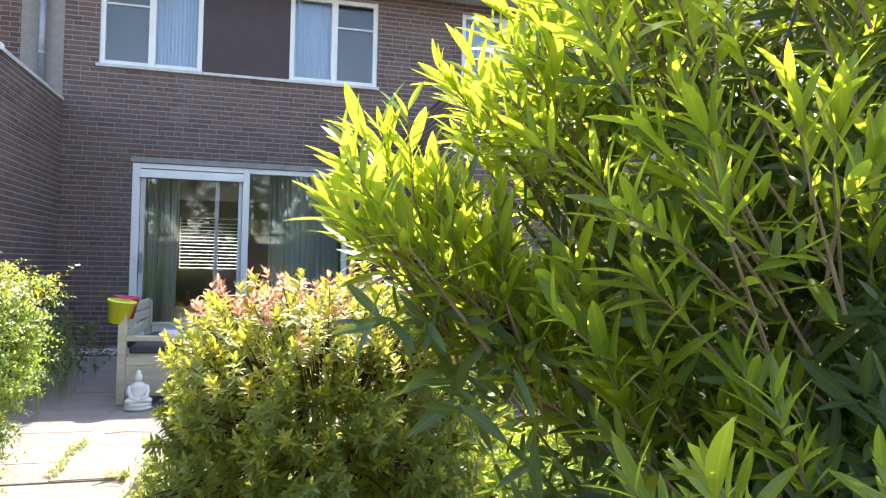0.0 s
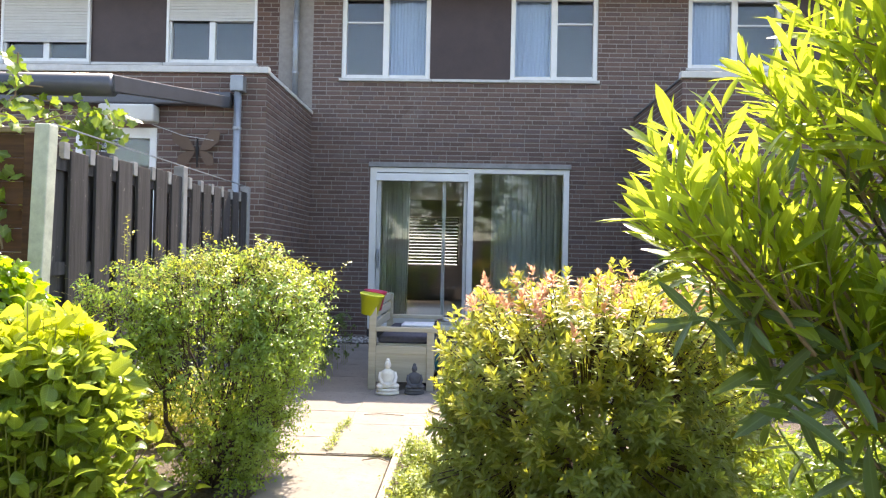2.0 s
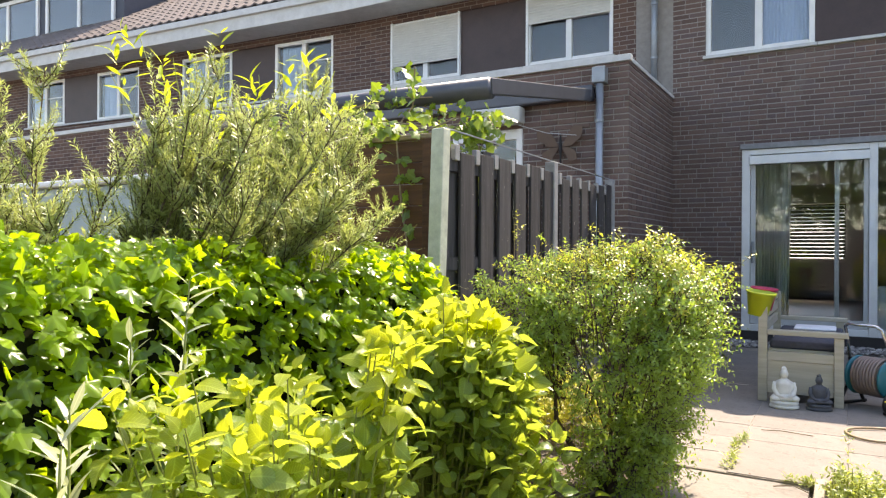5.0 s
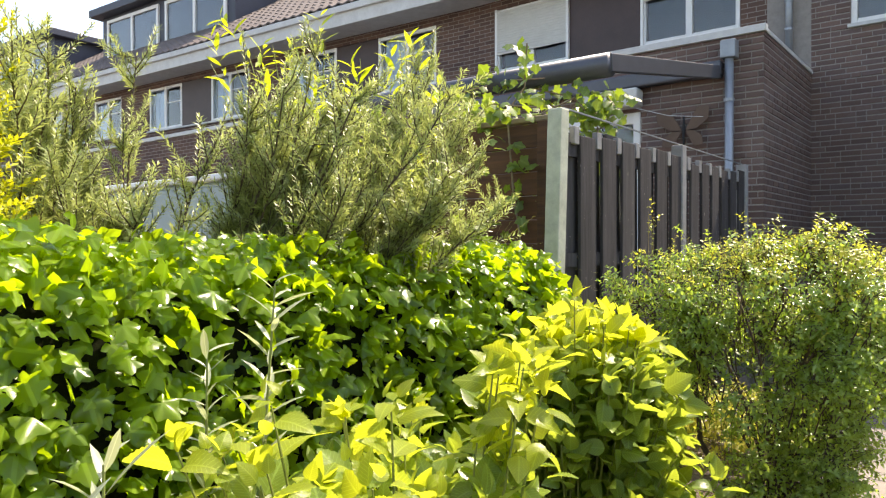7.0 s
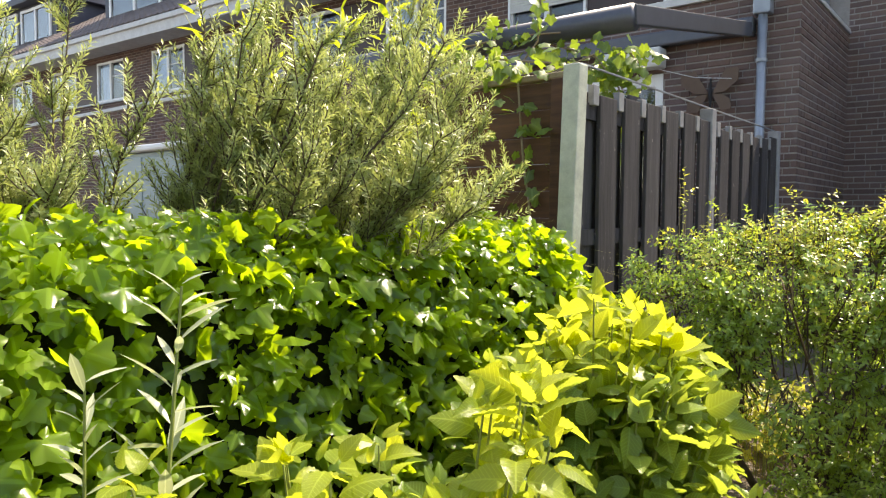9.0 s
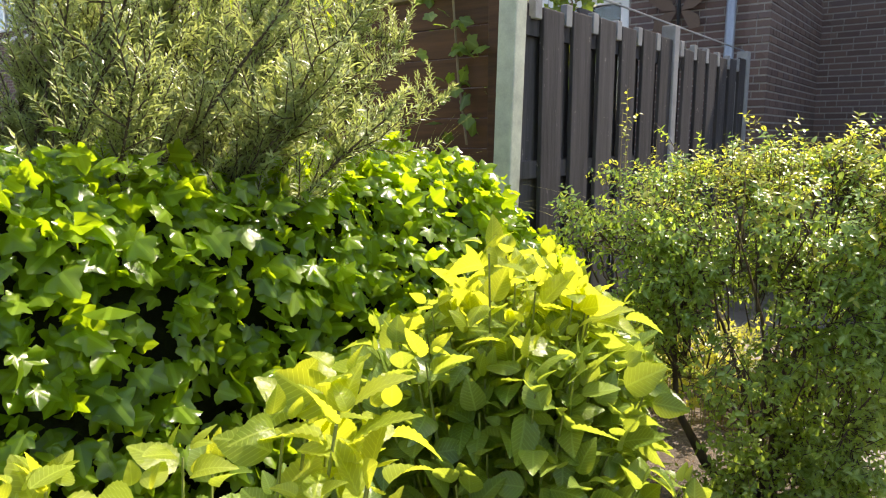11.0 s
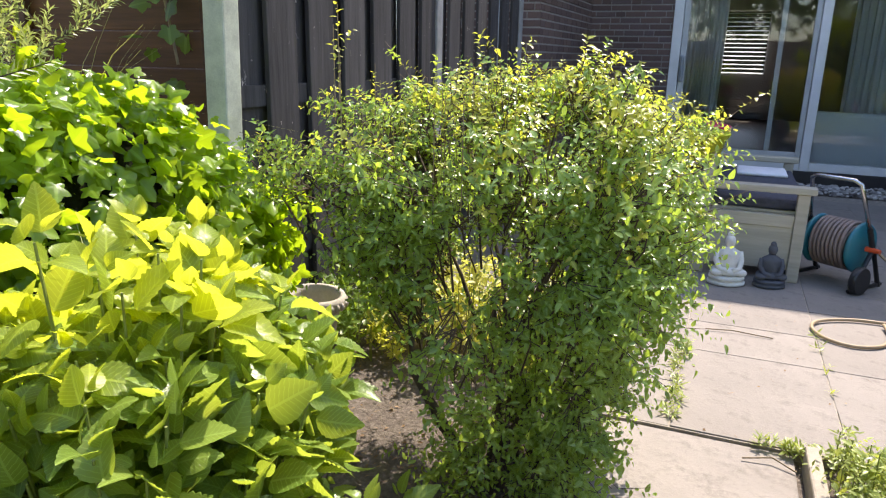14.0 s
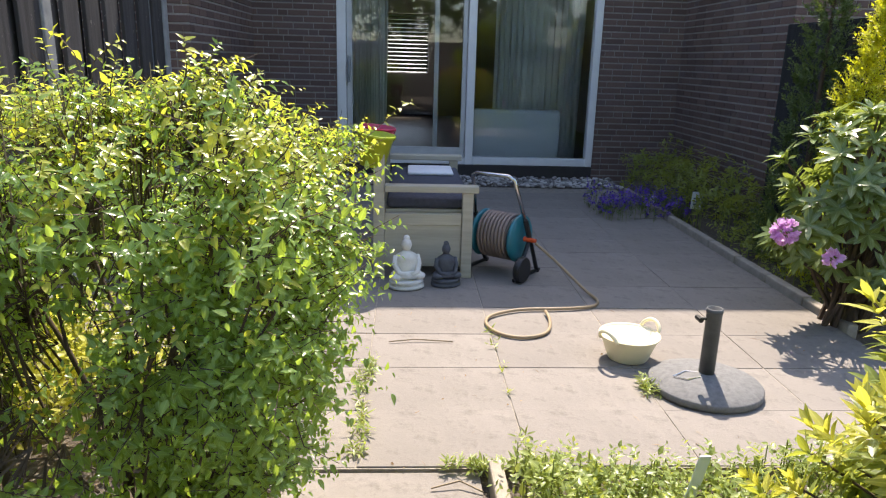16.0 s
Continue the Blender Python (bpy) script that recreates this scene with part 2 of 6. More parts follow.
PURPLE = plain("purple_petals", (0.12, 0.05, 0.4), 0.6, 0, 0.2, 40, 0.1)
LILAC = leaf_mat("lilac_petals", (0.55, 0.25, 0.55), (0.75, 0.42, 0.72), (0.8, 0.5, 0.8), 0.4, 0.6)
PAPER = plain("plant_label_card", (0.72, 0.74, 0.74), 0.5, 0, 0.03, 5, 0.02)
INK = plain("grey_ink", (0.12, 0.15, 0.22), 0.6, 0, 0.05, 5, 0.02)
# near-black in place of shade: hedge inside, neighbour's room, beyond the street
DARK_BACKING = plain("near_black_backing", (0.012, 0.014, 0.007), 1.0, 0, 0.4, 20, 0.8, 0.0)

LF_BUSH = leaf_mat("bush_leaf", (0.062, 0.12, 0.03), (0.2, 0.295, 0.09), (0.62, 0.82, 0.08), 0.48, 0.26)
LF_BUSH_YOUNG = leaf_mat("young_bush_leaf", (0.18, 0.23, 0.04), (0.38, 0.39, 0.07), (0.8, 0.8, 0.07), 0.5, 0.32)
LF_PIERIS = leaf_mat("pieris_leaf", (0.085, 0.12, 0.035), (0.2, 0.24, 0.07), (0.65, 0.7, 0.07), 0.46, 0.36)
LF_PIERIS_YOUNG = leaf_mat("young_pieris_leaf", (0.19, 0.21, 0.035), (0.4, 0.39, 0.09), (0.85, 0.82, 0.1), 0.5, 0.4)
LF_PIERIS_RED = leaf_mat("red_pieris_leaf", (0.36, 0.15, 0.1), (0.52, 0.33, 0.22), (0.85, 0.5, 0.32), 0.45, 0.35)
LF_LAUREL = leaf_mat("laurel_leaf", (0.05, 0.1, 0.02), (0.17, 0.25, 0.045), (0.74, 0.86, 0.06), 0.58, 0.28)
# laurel leaf colour darkened for the shaded inside of the bush
LF_LAUREL_SHADED = leaf_mat("shaded_laurel_leaf", (0.022, 0.048, 0.014), (0.075, 0.118, 0.033), (0.36, 0.48, 0.04), 0.3, 0.38)
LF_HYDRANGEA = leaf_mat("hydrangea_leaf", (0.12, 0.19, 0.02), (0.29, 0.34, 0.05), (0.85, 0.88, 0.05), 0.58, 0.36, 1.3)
# lower hydrangea leaves, older and darkened for their shade; ground plants share it
LF_HYDRANGEA_DARK = leaf_mat("older_shaded_hydrangea_leaf", (0.058, 0.112, 0.018), (0.17, 0.24, 0.045), (0.66, 0.78, 0.07), 0.44, 0.34, 1.3)
LF_IVY = leaf_mat("ivy_leaf", (0.035, 0.085, 0.01), (0.16, 0.25, 0.02), (0.62, 0.85, 0.02), 0.54, 0.26)
LF_ROSEMARY = leaf_mat("rosemary_needle", (0.1, 0.14, 0.052), (0.29, 0.33, 0.135), (0.64, 0.72, 0.2), 0.4, 0.34)
LF_WILLOW = leaf_mat("willow_leaf", (0.2, 0.28, 0.02), (0.36, 0.42, 0.04), (0.75, 0.85, 0.03), 0.5, 0.35)
LF_VINE = leaf_mat("vine_leaf", (0.04, 0.085, 0.018), (0.13, 0.19, 0.035), (0.48, 0.66, 0.04), 0.42, 0.4)
LF_GRASS = leaf_mat("grass_blade", (0.2, 0.22, 0.05), (0.42, 0.4, 0.16), (0.6, 0.62, 0.15), 0.4, 0.45)
LF_CONIFER = leaf_mat("golden_conifer_spray", (0.2, 0.24, 0.015), (0.45, 0.45, 0.03), (0.8, 0.78, 0.03), 0.45, 0.5)
LF_CONIFER_GREEN = leaf_mat("conifer_spray", (0.03, 0.06, 0.024), (0.08, 0.12, 0.04), (0.3, 0.4, 0.06), 0.35, 0.5)
LF_RHODO = leaf_mat("rhododendron_leaf", (0.06, 0.1, 0.04), (0.17, 0.22, 0.1), (0.5, 0.6, 0.08), 0.35, 0.25)
LF_GROUND = leaf_mat("ground_cover_leaf", (0.1, 0.145, 0.045), (0.28, 0.33, 0.11), (0.65, 0.7, 0.1), 0.42, 0.35)
LF_SILVER = leaf_mat("grey_green_leaf", (0.2, 0.24, 0.14), (0.42, 0.44, 0.3), (0.6, 0.65, 0.3), 0.35, 0.32)
LF_TREE = leaf_mat("tree_leaf", (0.04, 0.065, 0.02), (0.1, 0.14, 0.04), (0.4, 0.5, 0.05), 0.4, 0.45)
LF_DRY = leaf_mat("dry_leaf", (0.1, 0.06, 0.03), (0.26, 0.17, 0.09), (0.4, 0.25, 0.1), 0.25, 0.7)

# ---- building helpers ----
AT = {}                              # the world pose of each thing and part


def thing(name, at, label, category, group="", kind=""):
    ob = new(name)
    ob.location = at
    ob.empty_display_size = 0.1
    AT[ob] = Matrix.Translation(at)
    return tagged(ob, label, category, group, kind)


def hang(ob, parent, m):
    ob.parent = parent
    ob.matrix_basis = AT[parent].inverted() @ m if parent else m
    AT[ob] = m
    return ob


def part(name, bm, material, parent=None, label="", smooth=False):
    """Links a bmesh, in world metres, as one mesh object under a thing or a part."""
    me = bpy.data.meshes.new(name)
    bm.to_mesh(me)
    bm.free()
    if smooth:
        me.polygons.foreach_set("use_smooth", [True] * len(me.polygons))
    me.materials.append(material)
    ob = hang(new(name, me), parent, Matrix.Identity(4))
    if label:
        ob["label"] = label
    return ob


def structure(name, bm, material, label="", category="", smooth=False):
    ob = part(name, bm, material, None, "", smooth)
    return tagged(ob, label, category, "", "structure")


def box(bm, x0, x1, y0, y1, z0, z1, bevel=0.0, turn=None):
    r = bmesh.ops.create_cube(bm, size=1)
    vs = r["verts"]
    m = Matrix.LocRotScale(((x0 + x1) / 2, (y0 + y1) / 2, (z0 + z1) / 2), turn, (x1 - x0, y1 - y0, z1 - z0))
    bmesh.ops.transform(bm, matrix=m, verts=vs)
    if bevel:
        es = list({e for v in vs for e in v.link_edges})
        bmesh.ops.bevel(bm, geom=es, offset=bevel, segments=2, affect="EDGES", profile=0.5)
    return bm


def tube(bm, pts, radii, n=6):
    """A tapered tube through points, closed at both ends."""
    if isinstance(radii, (int, float)):
        radii = [radii] * len(pts)
    pts = [Vector(p) for p in pts]
    rings = []
    side = None
    for i, p in enumerate(pts):
        d = (pts[min(i + 1, len(pts) - 1)] - pts[max(i - 1, 0)]).normalized()
        if side is None:
            side = d.orthogonal().normalized()
        side = (side - d * side.dot(d)).normalized()
        up = d.cross(side)
        rings.append([bm.verts.new(p + (side * math.cos(a) + up * math.sin(a)) * radii[i]) for a in (2 * math.pi * k / n for k in range(n))])
    for a, b in zip(rings, rings[1:]):
        for k in range(n):
            bm.faces.new((a[k], a[(k + 1) % n], b[(k + 1) % n], b[k]))
    bm.faces.new(rings[0][::-1])
    bm.faces.new(rings[-1])
    return bm


def lathe(bm, profile, at, n=24, squash=1.0):
    """A turned body; profile: (radius, height) from foot to top."""
    x, y, z = at
    rings = [[bm.verts.new((x + max(r, 1e-4) * math.cos(a), y + max(r, 1e-4) * squash * math.sin(a), z + h)) for a in (2 * math.pi * k / n for k in range(n))] for r, h in profile]
    for a, b in zip(rings, rings[1:]):
        for k in range(n):
            bm.faces.new((a[k], a[(k + 1) % n], b[(k + 1) % n], b[k]))
    bm.faces.new(rings[0][::-1])
    bm.faces.new(rings[-1])
    return bm


def ball(bm, at, r, sub=2):
    s = bmesh.ops.create_icosphere(bm, subdivisions=sub, radius=1)
    r = (r, r, r) if isinstance(r, (int, float)) else r
    bmesh.ops.transform(bm, matrix=Matrix.LocRotScale(at, None, r), verts=s["verts"])
    return bm


def B():
    return bmesh.new()


# ---- leaves ----
def blade(length, width, shape="lance", n=5, fold=0.25, droop=0.15, jag=0.0):
    """A leaf along +y with its face to +z: points, faces and uv."""
    vs, uv, faces = [], [], []
    for i in range(n + 1):
        t = i / n
        if shape == "lance":
            w = math.sin(math.pi * min(1, t * 0.93 + 0.05)) ** 0.8
        elif shape == "ovate":
            w = (math.sin(math.pi * t ** 0.7) ** 0.85) if 0 < t < 1 else 0.0
        else:
            w = 1 - t * 0.7
        w = max(w, 0.03) * width / 2
        y, z = t * length, -droop * length * t * t
        jut = jag * width * (1 if i % 2 else -0.2) if 0 < i < n else 0
        pleat = (0.045 if i % 2 else -0.045) * w if jag else 0
        vs += [(-w - jut, y + jut * 0.5, z + fold * w + pleat), (0, y, z - 0.3 * pleat), (w + jut, y + jut * 0.5, z + fold * w + pleat)]
        uv += [(0.5 - 0.5 * w / (width / 2), t), (0.5, t), (0.5 + 0.5 * w / (width / 2), t)]
        if i:
            a, b = 3 * (i - 1), 3 * i
            faces += [(a, a + 1, b + 1, b), (a + 1, a + 2, b + 2, b + 1)]
    if not jag:
        last = len(vs) - 3
        join = {0: 1, 2: 1, last: last + 1, last + 2: last + 1}
        faces = [tuple(dict.fromkeys(join.get(v, v) for v in f)) for f in faces]
        used = sorted({v for f in faces for v in f})
        place = {v: i for i, v in enumerate(used)}
        faces = [tuple(place[v] for v in f) for f in faces]
        vs, uv = [vs[v] for v in used], [uv[v] for v in used]
    return np.array(vs), faces, np.array(uv)


def lobed(size, lobes=5, cup=0.12, deep=0.62):
    """An ivy or vine leaf: points, faces and uv."""
    out = [(0.0, 0.0, 0.0)]
    tips = {5: [(-120, 0.5), (-62, 0.8), (0, 1.0), (62, 0.8), (120, 0.5)], 3: [(-75, 0.7), (0, 1.0), (75, 0.7)]}[lobes]
    rim = []
    for i, (a, r) in enumerate(tips):
        rim.append((a, r))
        if i + 1 < len(tips):
            b, r2 = tips[i + 1]
            rim.append(((a + b) / 2, deep * min(r, r2)))
    rim = [(tips[0][0] - 35, 0.28)] + rim + [(tips[-1][0] + 35, 0.28)]
    fine = []
    for (a, r), (b, r2) in zip(rim, rim[1:]):
        fine += [(a, r), (a * 0.5 + b * 0.5, (r + r2) * 0.5)]
    rim = fine + [rim[-1]]
    for a, r in rim:
        x, y = math.sin(radians(a)) * r * size * 0.62, math.cos(radians(a)) * r * size * 0.62 + size * 0.3
        out.append((x, y, cup * size * (r - 0.6) - abs(x) * 0.15 - 0.22 * size * max(0.0, r - 0.55) ** 1.5))
    vs = np.array(out)
    vs[0] = (0, size * 0.28, 0.03 * size)
    k = len(vs)
    faces = [(0, i + 1, i) for i in range(1, k - 1)]
    uv = np.stack([vs[:, 0] / size + 0.5, vs[:, 1] / size], 1)
    return vs, faces, uv


def frames_of(pos, along, up, size):
    """Poses for leaves: rows of 4x4 matrices from points, directions and the way their faces look."""
    y = along / np.maximum(np.linalg.norm(along, axis=1, keepdims=True), 1e-6)
    z = up - y * np.sum(up * y, axis=1, keepdims=True)
    z /= np.maximum(np.linalg.norm(z, axis=1, keepdims=True), 1e-6)
    x = np.cross(y, z)
    m = np.zeros((len(pos), 4, 4))
    s = size[:, None]
    m[:, :3, 0], m[:, :3, 1], m[:, :3, 2], m[:, :3, 3], m[:, 3, 3] = x * s, y * s, z * s, pos, 1
    return m


def leaf_mesh(name, template, material, smooth=True):
    vs, faces, uv = template
    me = bpy.data.meshes.new(name)
    me.from_pydata(vs.tolist(), [], faces)
    layer = me.uv_layers.new(name="UVMap")
    layer.data.foreach_set("uv", uv[[i for f in faces for i in f]].ravel())
    me.materials.append(material)
    if smooth:
        me.polygons.foreach_set("use_smooth", [True] * len(faces))
    return me


def foliage(name, templates, mats, material, parent, seed=0):
    """All leaves of one kind joined into one part; the templates take turns."""
    rs = np.random.RandomState(seed)
    pick = rs.randint(0, len(templates), len(mats))
    V, L, S, U, base = [], [], [], [], 0
    for k, (vs, faces, uv) in enumerate(templates):
        ms = mats[pick == k]
        if not len(ms):
            continue
        w = np.einsum("mij,vj->mvi", ms[:, :3, :3], vs) + ms[:, None, :3, 3]
        V.append(w.reshape(-1, 3))
        loops = np.array([i for f in faces for i in f])
        L.append((loops[None] + (np.arange(len(ms)) * len(vs))[:, None] + base).ravel())
        S.append(np.tile([len(f) for f in faces], len(ms)))
        U.append(np.tile(uv[loops], (len(ms), 1)))
        base += len(ms) * len(vs)
    V, L, S, U = np.concatenate(V), np.concatenate(L), np.concatenate(S), np.concatenate(U)
    me = bpy.data.meshes.new(name)
    me.vertices.add(len(V))
    me.vertices.foreach_set("co", V.astype(np.float32).ravel())
    me.loops.add(len(L))
    me.loops.foreach_set("vertex_index", L.astype(np.int32))
    me.polygons.add(len(S))
    me.polygons.foreach_set("loop_start", np.concatenate([[0], np.cumsum(S)[:-1]]).astype(np.int32))
    me.polygons.foreach_set("use_smooth", np.ones(len(S), bool))
    me.update(calc_edges=True)
    layer = me.uv_layers.new(name="UVMap")
    layer.data.foreach_set("uv", U.astype(np.float32).ravel())
    me.materials.append(material)
    ob = hang(new(name, me), parent, Matrix.Identity(4))
    ob["kind"] = "stuff"
    return ob


def single_leaves(name, templates, mats, material, parent):
    """Leaves that can be told apart, each an object on a shared mesh."""
    meshes = [leaf_mesh(name, t, material) for t in templates]
    for i, m in enumerate(mats):
        hang(new(name, meshes[i % len(meshes)]), parent, Matrix([list(r) for r in m]))


def unit(v):
    return v / np.maximum(np.linalg.norm(v, axis=-1, keepdims=True), 1e-6)


def sprays(starts, dirs, length, n, leaf, rs, spread=0.9, bend=0.25, up=(0, 0, 0.5), pairs=False, vary=0.3, lift=0.2):
    """Leaves along straight twigs: their poses. starts, dirs: rows; leaf: the scale of a leaf; lift: how far the leaves rise."""
    pos, along, face, size = [], [], [], []
    d = unit(dirs)
    side = unit(np.cross(d, np.array([0.31, 0.2, 0.93]) + 0.3 * rs.randn(*d.shape)))
    other = np.cross(d, side)
    ln = length * (1 + vary * rs.randn(len(d)))[:, None]
    for i in range(n):
        t = (i + 0.6) / n
        a = (i * (math.pi / 2 if pairs else 2.4)) + rs.rand(len(d)) * 0.6
        ring = side * np.cos(a)[:, None] + other * np.sin(a)[:, None]
        for sgn in ((1, -1) if pairs else (1,)):
            pos.append(starts + d * ln * t - np.array([0, 0, 1]) * bend * ln * t * t * 0.3)
            along.append(d * (1 - spread * (1 - 0.45 * t)) + ring * sgn * spread + np.array(up) * lift + 0.18 * rs.randn(*d.shape))
            face.append(d * 0.7 - ring * sgn * 0.3 + np.array(up) + 0.25 * rs.randn(*d.shape))
            size.append(leaf * (0.6 + 0.5 * math.sin(math.pi * (0.25 + 0.6 * t))) * (1 + 0.2 * rs.randn(len(d))).clip(0.5, 1.5))
    return frames_of(np.concatenate(pos), np.concatenate(along), np.concatenate(face), np.concatenate(size))


def shell(rs, n, centre, radii, low=-1.0, inner=0.55, lump=0.12, square=0.0):
    """Points through the outer part of a lumpy ellipsoid, and the way outwards at each."""
    d = unit(rs.randn(n * 3, 3))
    d = d[d[:, 2] > low][:n]
    if square:
        d = d * (1 - square + square / np.sum(np.abs(d) ** 5, axis=1, keepdims=True) ** 0.2)
    bumps = np.array([noise.noise(Vector(v * 2.3 + np.array(centre))) for v in d])
    r = (inner + (1 - inner) * rs.rand(len(d)) ** 0.6) * (1 + lump * 2 * bumps)
    return np.array(centre) + d * np.array(radii) * r[:, None], unit(d / np.array(radii) * np.min(radii))

# ---- structure: ground, houses, patio ----
FACADE, EXT = 15.0, 12.74            # the main wall and the fronts of the extensions
LEFT_X, RIGHT_X = -4.09, 0.62        # the extensions' side walls beside the patio
SILL, SILL_N = 3.8, 4.0

g = B()
for x0, x1, y0, y1 in ((-400, 400, -400, 600),):
    vs = [g.verts.new(p) for p in ((x0, y0, -0.035), (x1, y0, -0.035), (x1, y1, -0.035), (x0, y1, -0.035))]
    g.faces.new(vs)
structure("ground", g, SOIL, "bare brown garden soil with dry litter", "ground")


def holed(bm, u0, u1, z0, z1, holes, put):
    """Boxes that fill a wall but for its holes (u0, u1, z0, z1); put(bm, ua, ub, za, zb) sets one."""
    us = sorted({u0, u1, *[min(max(h[k], u0), u1) for h in holes for k in (0, 1)]})
    for ua, ub in zip(us, us[1:]):
        mid = (ua + ub) / 2
        zs = z0
        for h in sorted((h for h in holes if h[0] < mid < h[1]), key=lambda h: h[2]):
            if h[2] > zs:
                put(bm, ua, ub, zs, min(h[2], z1))
            zs = max(zs, h[3])
        if zs < z1:
            put(bm, ua, ub, zs, z1)
    return bm


def brick_rows(rs, u0, u1, z0, z1, holes):
    """Random-bond brick faces (ua, ub, za, zb) in a wall, cut round its holes."""
    rows, k, z = [], 0, z0
    while z < z1 - 0.02:
        u = u0 - (0.0 if k % 2 else 0.11) - 0.055 * (rs.rand() > 0.6)
        while u < u1:
            w = 0.1 if rs.rand() < 0.22 else 0.21
            a, b, za, zb = max(u, u0), min(u + w, u1), z + 0.0065, min(z + COURSE - 0.0075, z1)
            parts_ = [(a, b)]
            for h in holes:
                if h[2] < (za + zb) / 2 < h[3]:
                    parts_ = [q for p in parts_ for q in ((p[0], min(p[1], h[0] - 0.004)), (max(p[0], h[1] + 0.004), p[1])) if q[1] - q[0] > 0.015]
            rows += [(p[0], p[1], za, zb) for p in parts_ if p[1] - p[0] > 0.015]
            u += w + 0.007
        z, k = z + COURSE, k + 1
    return rows


def brick_block(faces, place, name, parent, proud=0.006):
    """Joined bricks. place(u, d, z): a point of the wall, d metres in front of it."""
    V, F = [], []
    for i, (a, b, za, zb) in enumerate(faces):
        d = proud + 0.0035 * math.sin(i * 12.9898)
        k = len(V)
        c = 0.004
        V += [place(a, 0.0, za), place(b, 0.0, za), place(b, 0.0, zb), place(a, 0.0, zb)]
        V += [place(a + c, d, za + c), place(b - c, d, za + c), place(b - c, d, zb - c), place(a + c, d, zb - c)]
        F += [(k + 4, k + 5, k + 6, k + 7)] + [(k + i0, k + (i0 + 1) % 4, k + 4 + (i0 + 1) % 4, k + 4 + i0) for i0 in range(4)]
    me = bpy.data.meshes.new(name)
    me.from_pydata(V, [], F)
    me.materials.append(BRICK)
    me.update()
    ob = hang(new(name, me), parent, Matrix.Identity(4))
    ob["kind"] = "stuff"
    return ob


def brick_pieces(faces, place, parent):
    """Single bricks on shared meshes."""
    made = {}
    for a, b, za, zb in faces:
        w = round(b - a, 2)
        if w not in made:
            c, d, h = 0.004, 0.007, COURSE - 0.014
            v = [(0, 0, 0), (w, 0, 0), (w, 0, h), (0, 0, h), (c, -d, c), (w - c, -d, c), (w - c, -d, h - c), (c, -d, h - c)]
            me = bpy.data.meshes.new("brick")
            me.from_pydata(v, [], [(4, 5, 6, 7)] + [(i, (i + 1) % 4, 4 + (i + 1) % 4, 4 + i) for i in range(4)])
            me.materials.append(BRICK)
            made[w] = me
        hang(new("brick", made[w]), parent, Matrix.Translation(place(a, 0.0, za)))


rs = np.random.RandomState(4)
DOOR = (-3.2, -0.3, 0.1, 2.56)
OUR_WIN = [(-3.664, -2.363), (-1.183, 0.077)]
PANEL = (-2.363, -1.183)
TOPW = 5.05
holes = [DOOR, (-3.664, 0.077, SILL, TOPW), (1.37, 5.1, SILL_N, TOPW)]
wall = B()
holed(wall, -4.6, 6.0, -0.1, 5.45, holes, lambda bm, a, b, c, d: box(bm, a, b, FACADE, FACADE + 0.28, c, d))
wall_south = structure("wall_south", wall, MORTAR, "dark brown brick house wall with pale joints, in shade", "wall")
front = lambda u, d, z: (u, FACADE - d, z)
faces = brick_rows(rs, LEFT_X, 5.9, -0.03, 5.2, holes)
near = [f for f in faces if -0.3 < f[0] and f[1] < RIGHT_X and 0.1 < f[2] < 2.4 and round(f[1] - f[0], 2) in (0.21, 0.1)][:150]
near += [f for f in faces if -4.09 < f[0] and f[1] < -3.2 and 1.2 < f[2] < 2.6 and round(f[1] - f[0], 2) in (0.21, 0.1)][:150]
chosen = set(near)
brick_block([f for f in faces if f not in chosen], front, "bricks", wall_south)

# left extension, shared with the neighbours' row
wall = B()
ndoor = (-6.3, -5.35, 0.0, 2.62)
holed(wall, -24.0, LEFT_X, -0.1, 3.26, [ndoor], lambda bm, a, b, c, d: box(bm, a, b, EXT, EXT + 0.25, c, d))
box(wall, LEFT_X - 0.25, LEFT_X, EXT + 0.25, FACADE - 0.003, -0.1, 3.26)
wall_left = structure("wall_left_extension", wall, MORTAR, "dark brown brick extension of the neighbouring house", "wall")
faces_l = brick_rows(rs, -9.5, LEFT_X + 0.006, -0.03, 3.26, [ndoor])
brick_block(faces_l, lambda u, d, z: (u, EXT - d, z), "bricks", wall_left)
brick_block(brick_rows(rs, EXT + 0.001, FACADE - 0.008, -0.03, 3.26, []), lambda u, d, z: (LEFT_X + d, u, z), "bricks", wall_left)
far = B()
box(far, -24.0, -9.5, EXT - 0.006, EXT - 0.001, -0.1, 3.26)
part("far_brickwork", far, FAR_BRICK, wall_left)
roof = B()
box(roof, -24.0, LEFT_X - 0.05, EXT + 0.06, FACADE - 0.003, 3.262, 3.3, 0.006)
structure("extension_roof_left", roof, LEAD, "flat grey roof of the extension", "roof")
edge = B()
box(edge, -24.0, LEFT_X + 0.03, EXT - 0.04, EXT + 0.058, 3.262, 3.335, 0.006)
box(edge, LEFT_X - 0.048, LEFT_X + 0.022, EXT + 0.06, FACADE - 0.003, 3.262, 3.31, 0.006)
structure("trim_roof_left", edge, WHITE_OLD, "pale metal edge trim of the flat roof", "trim")

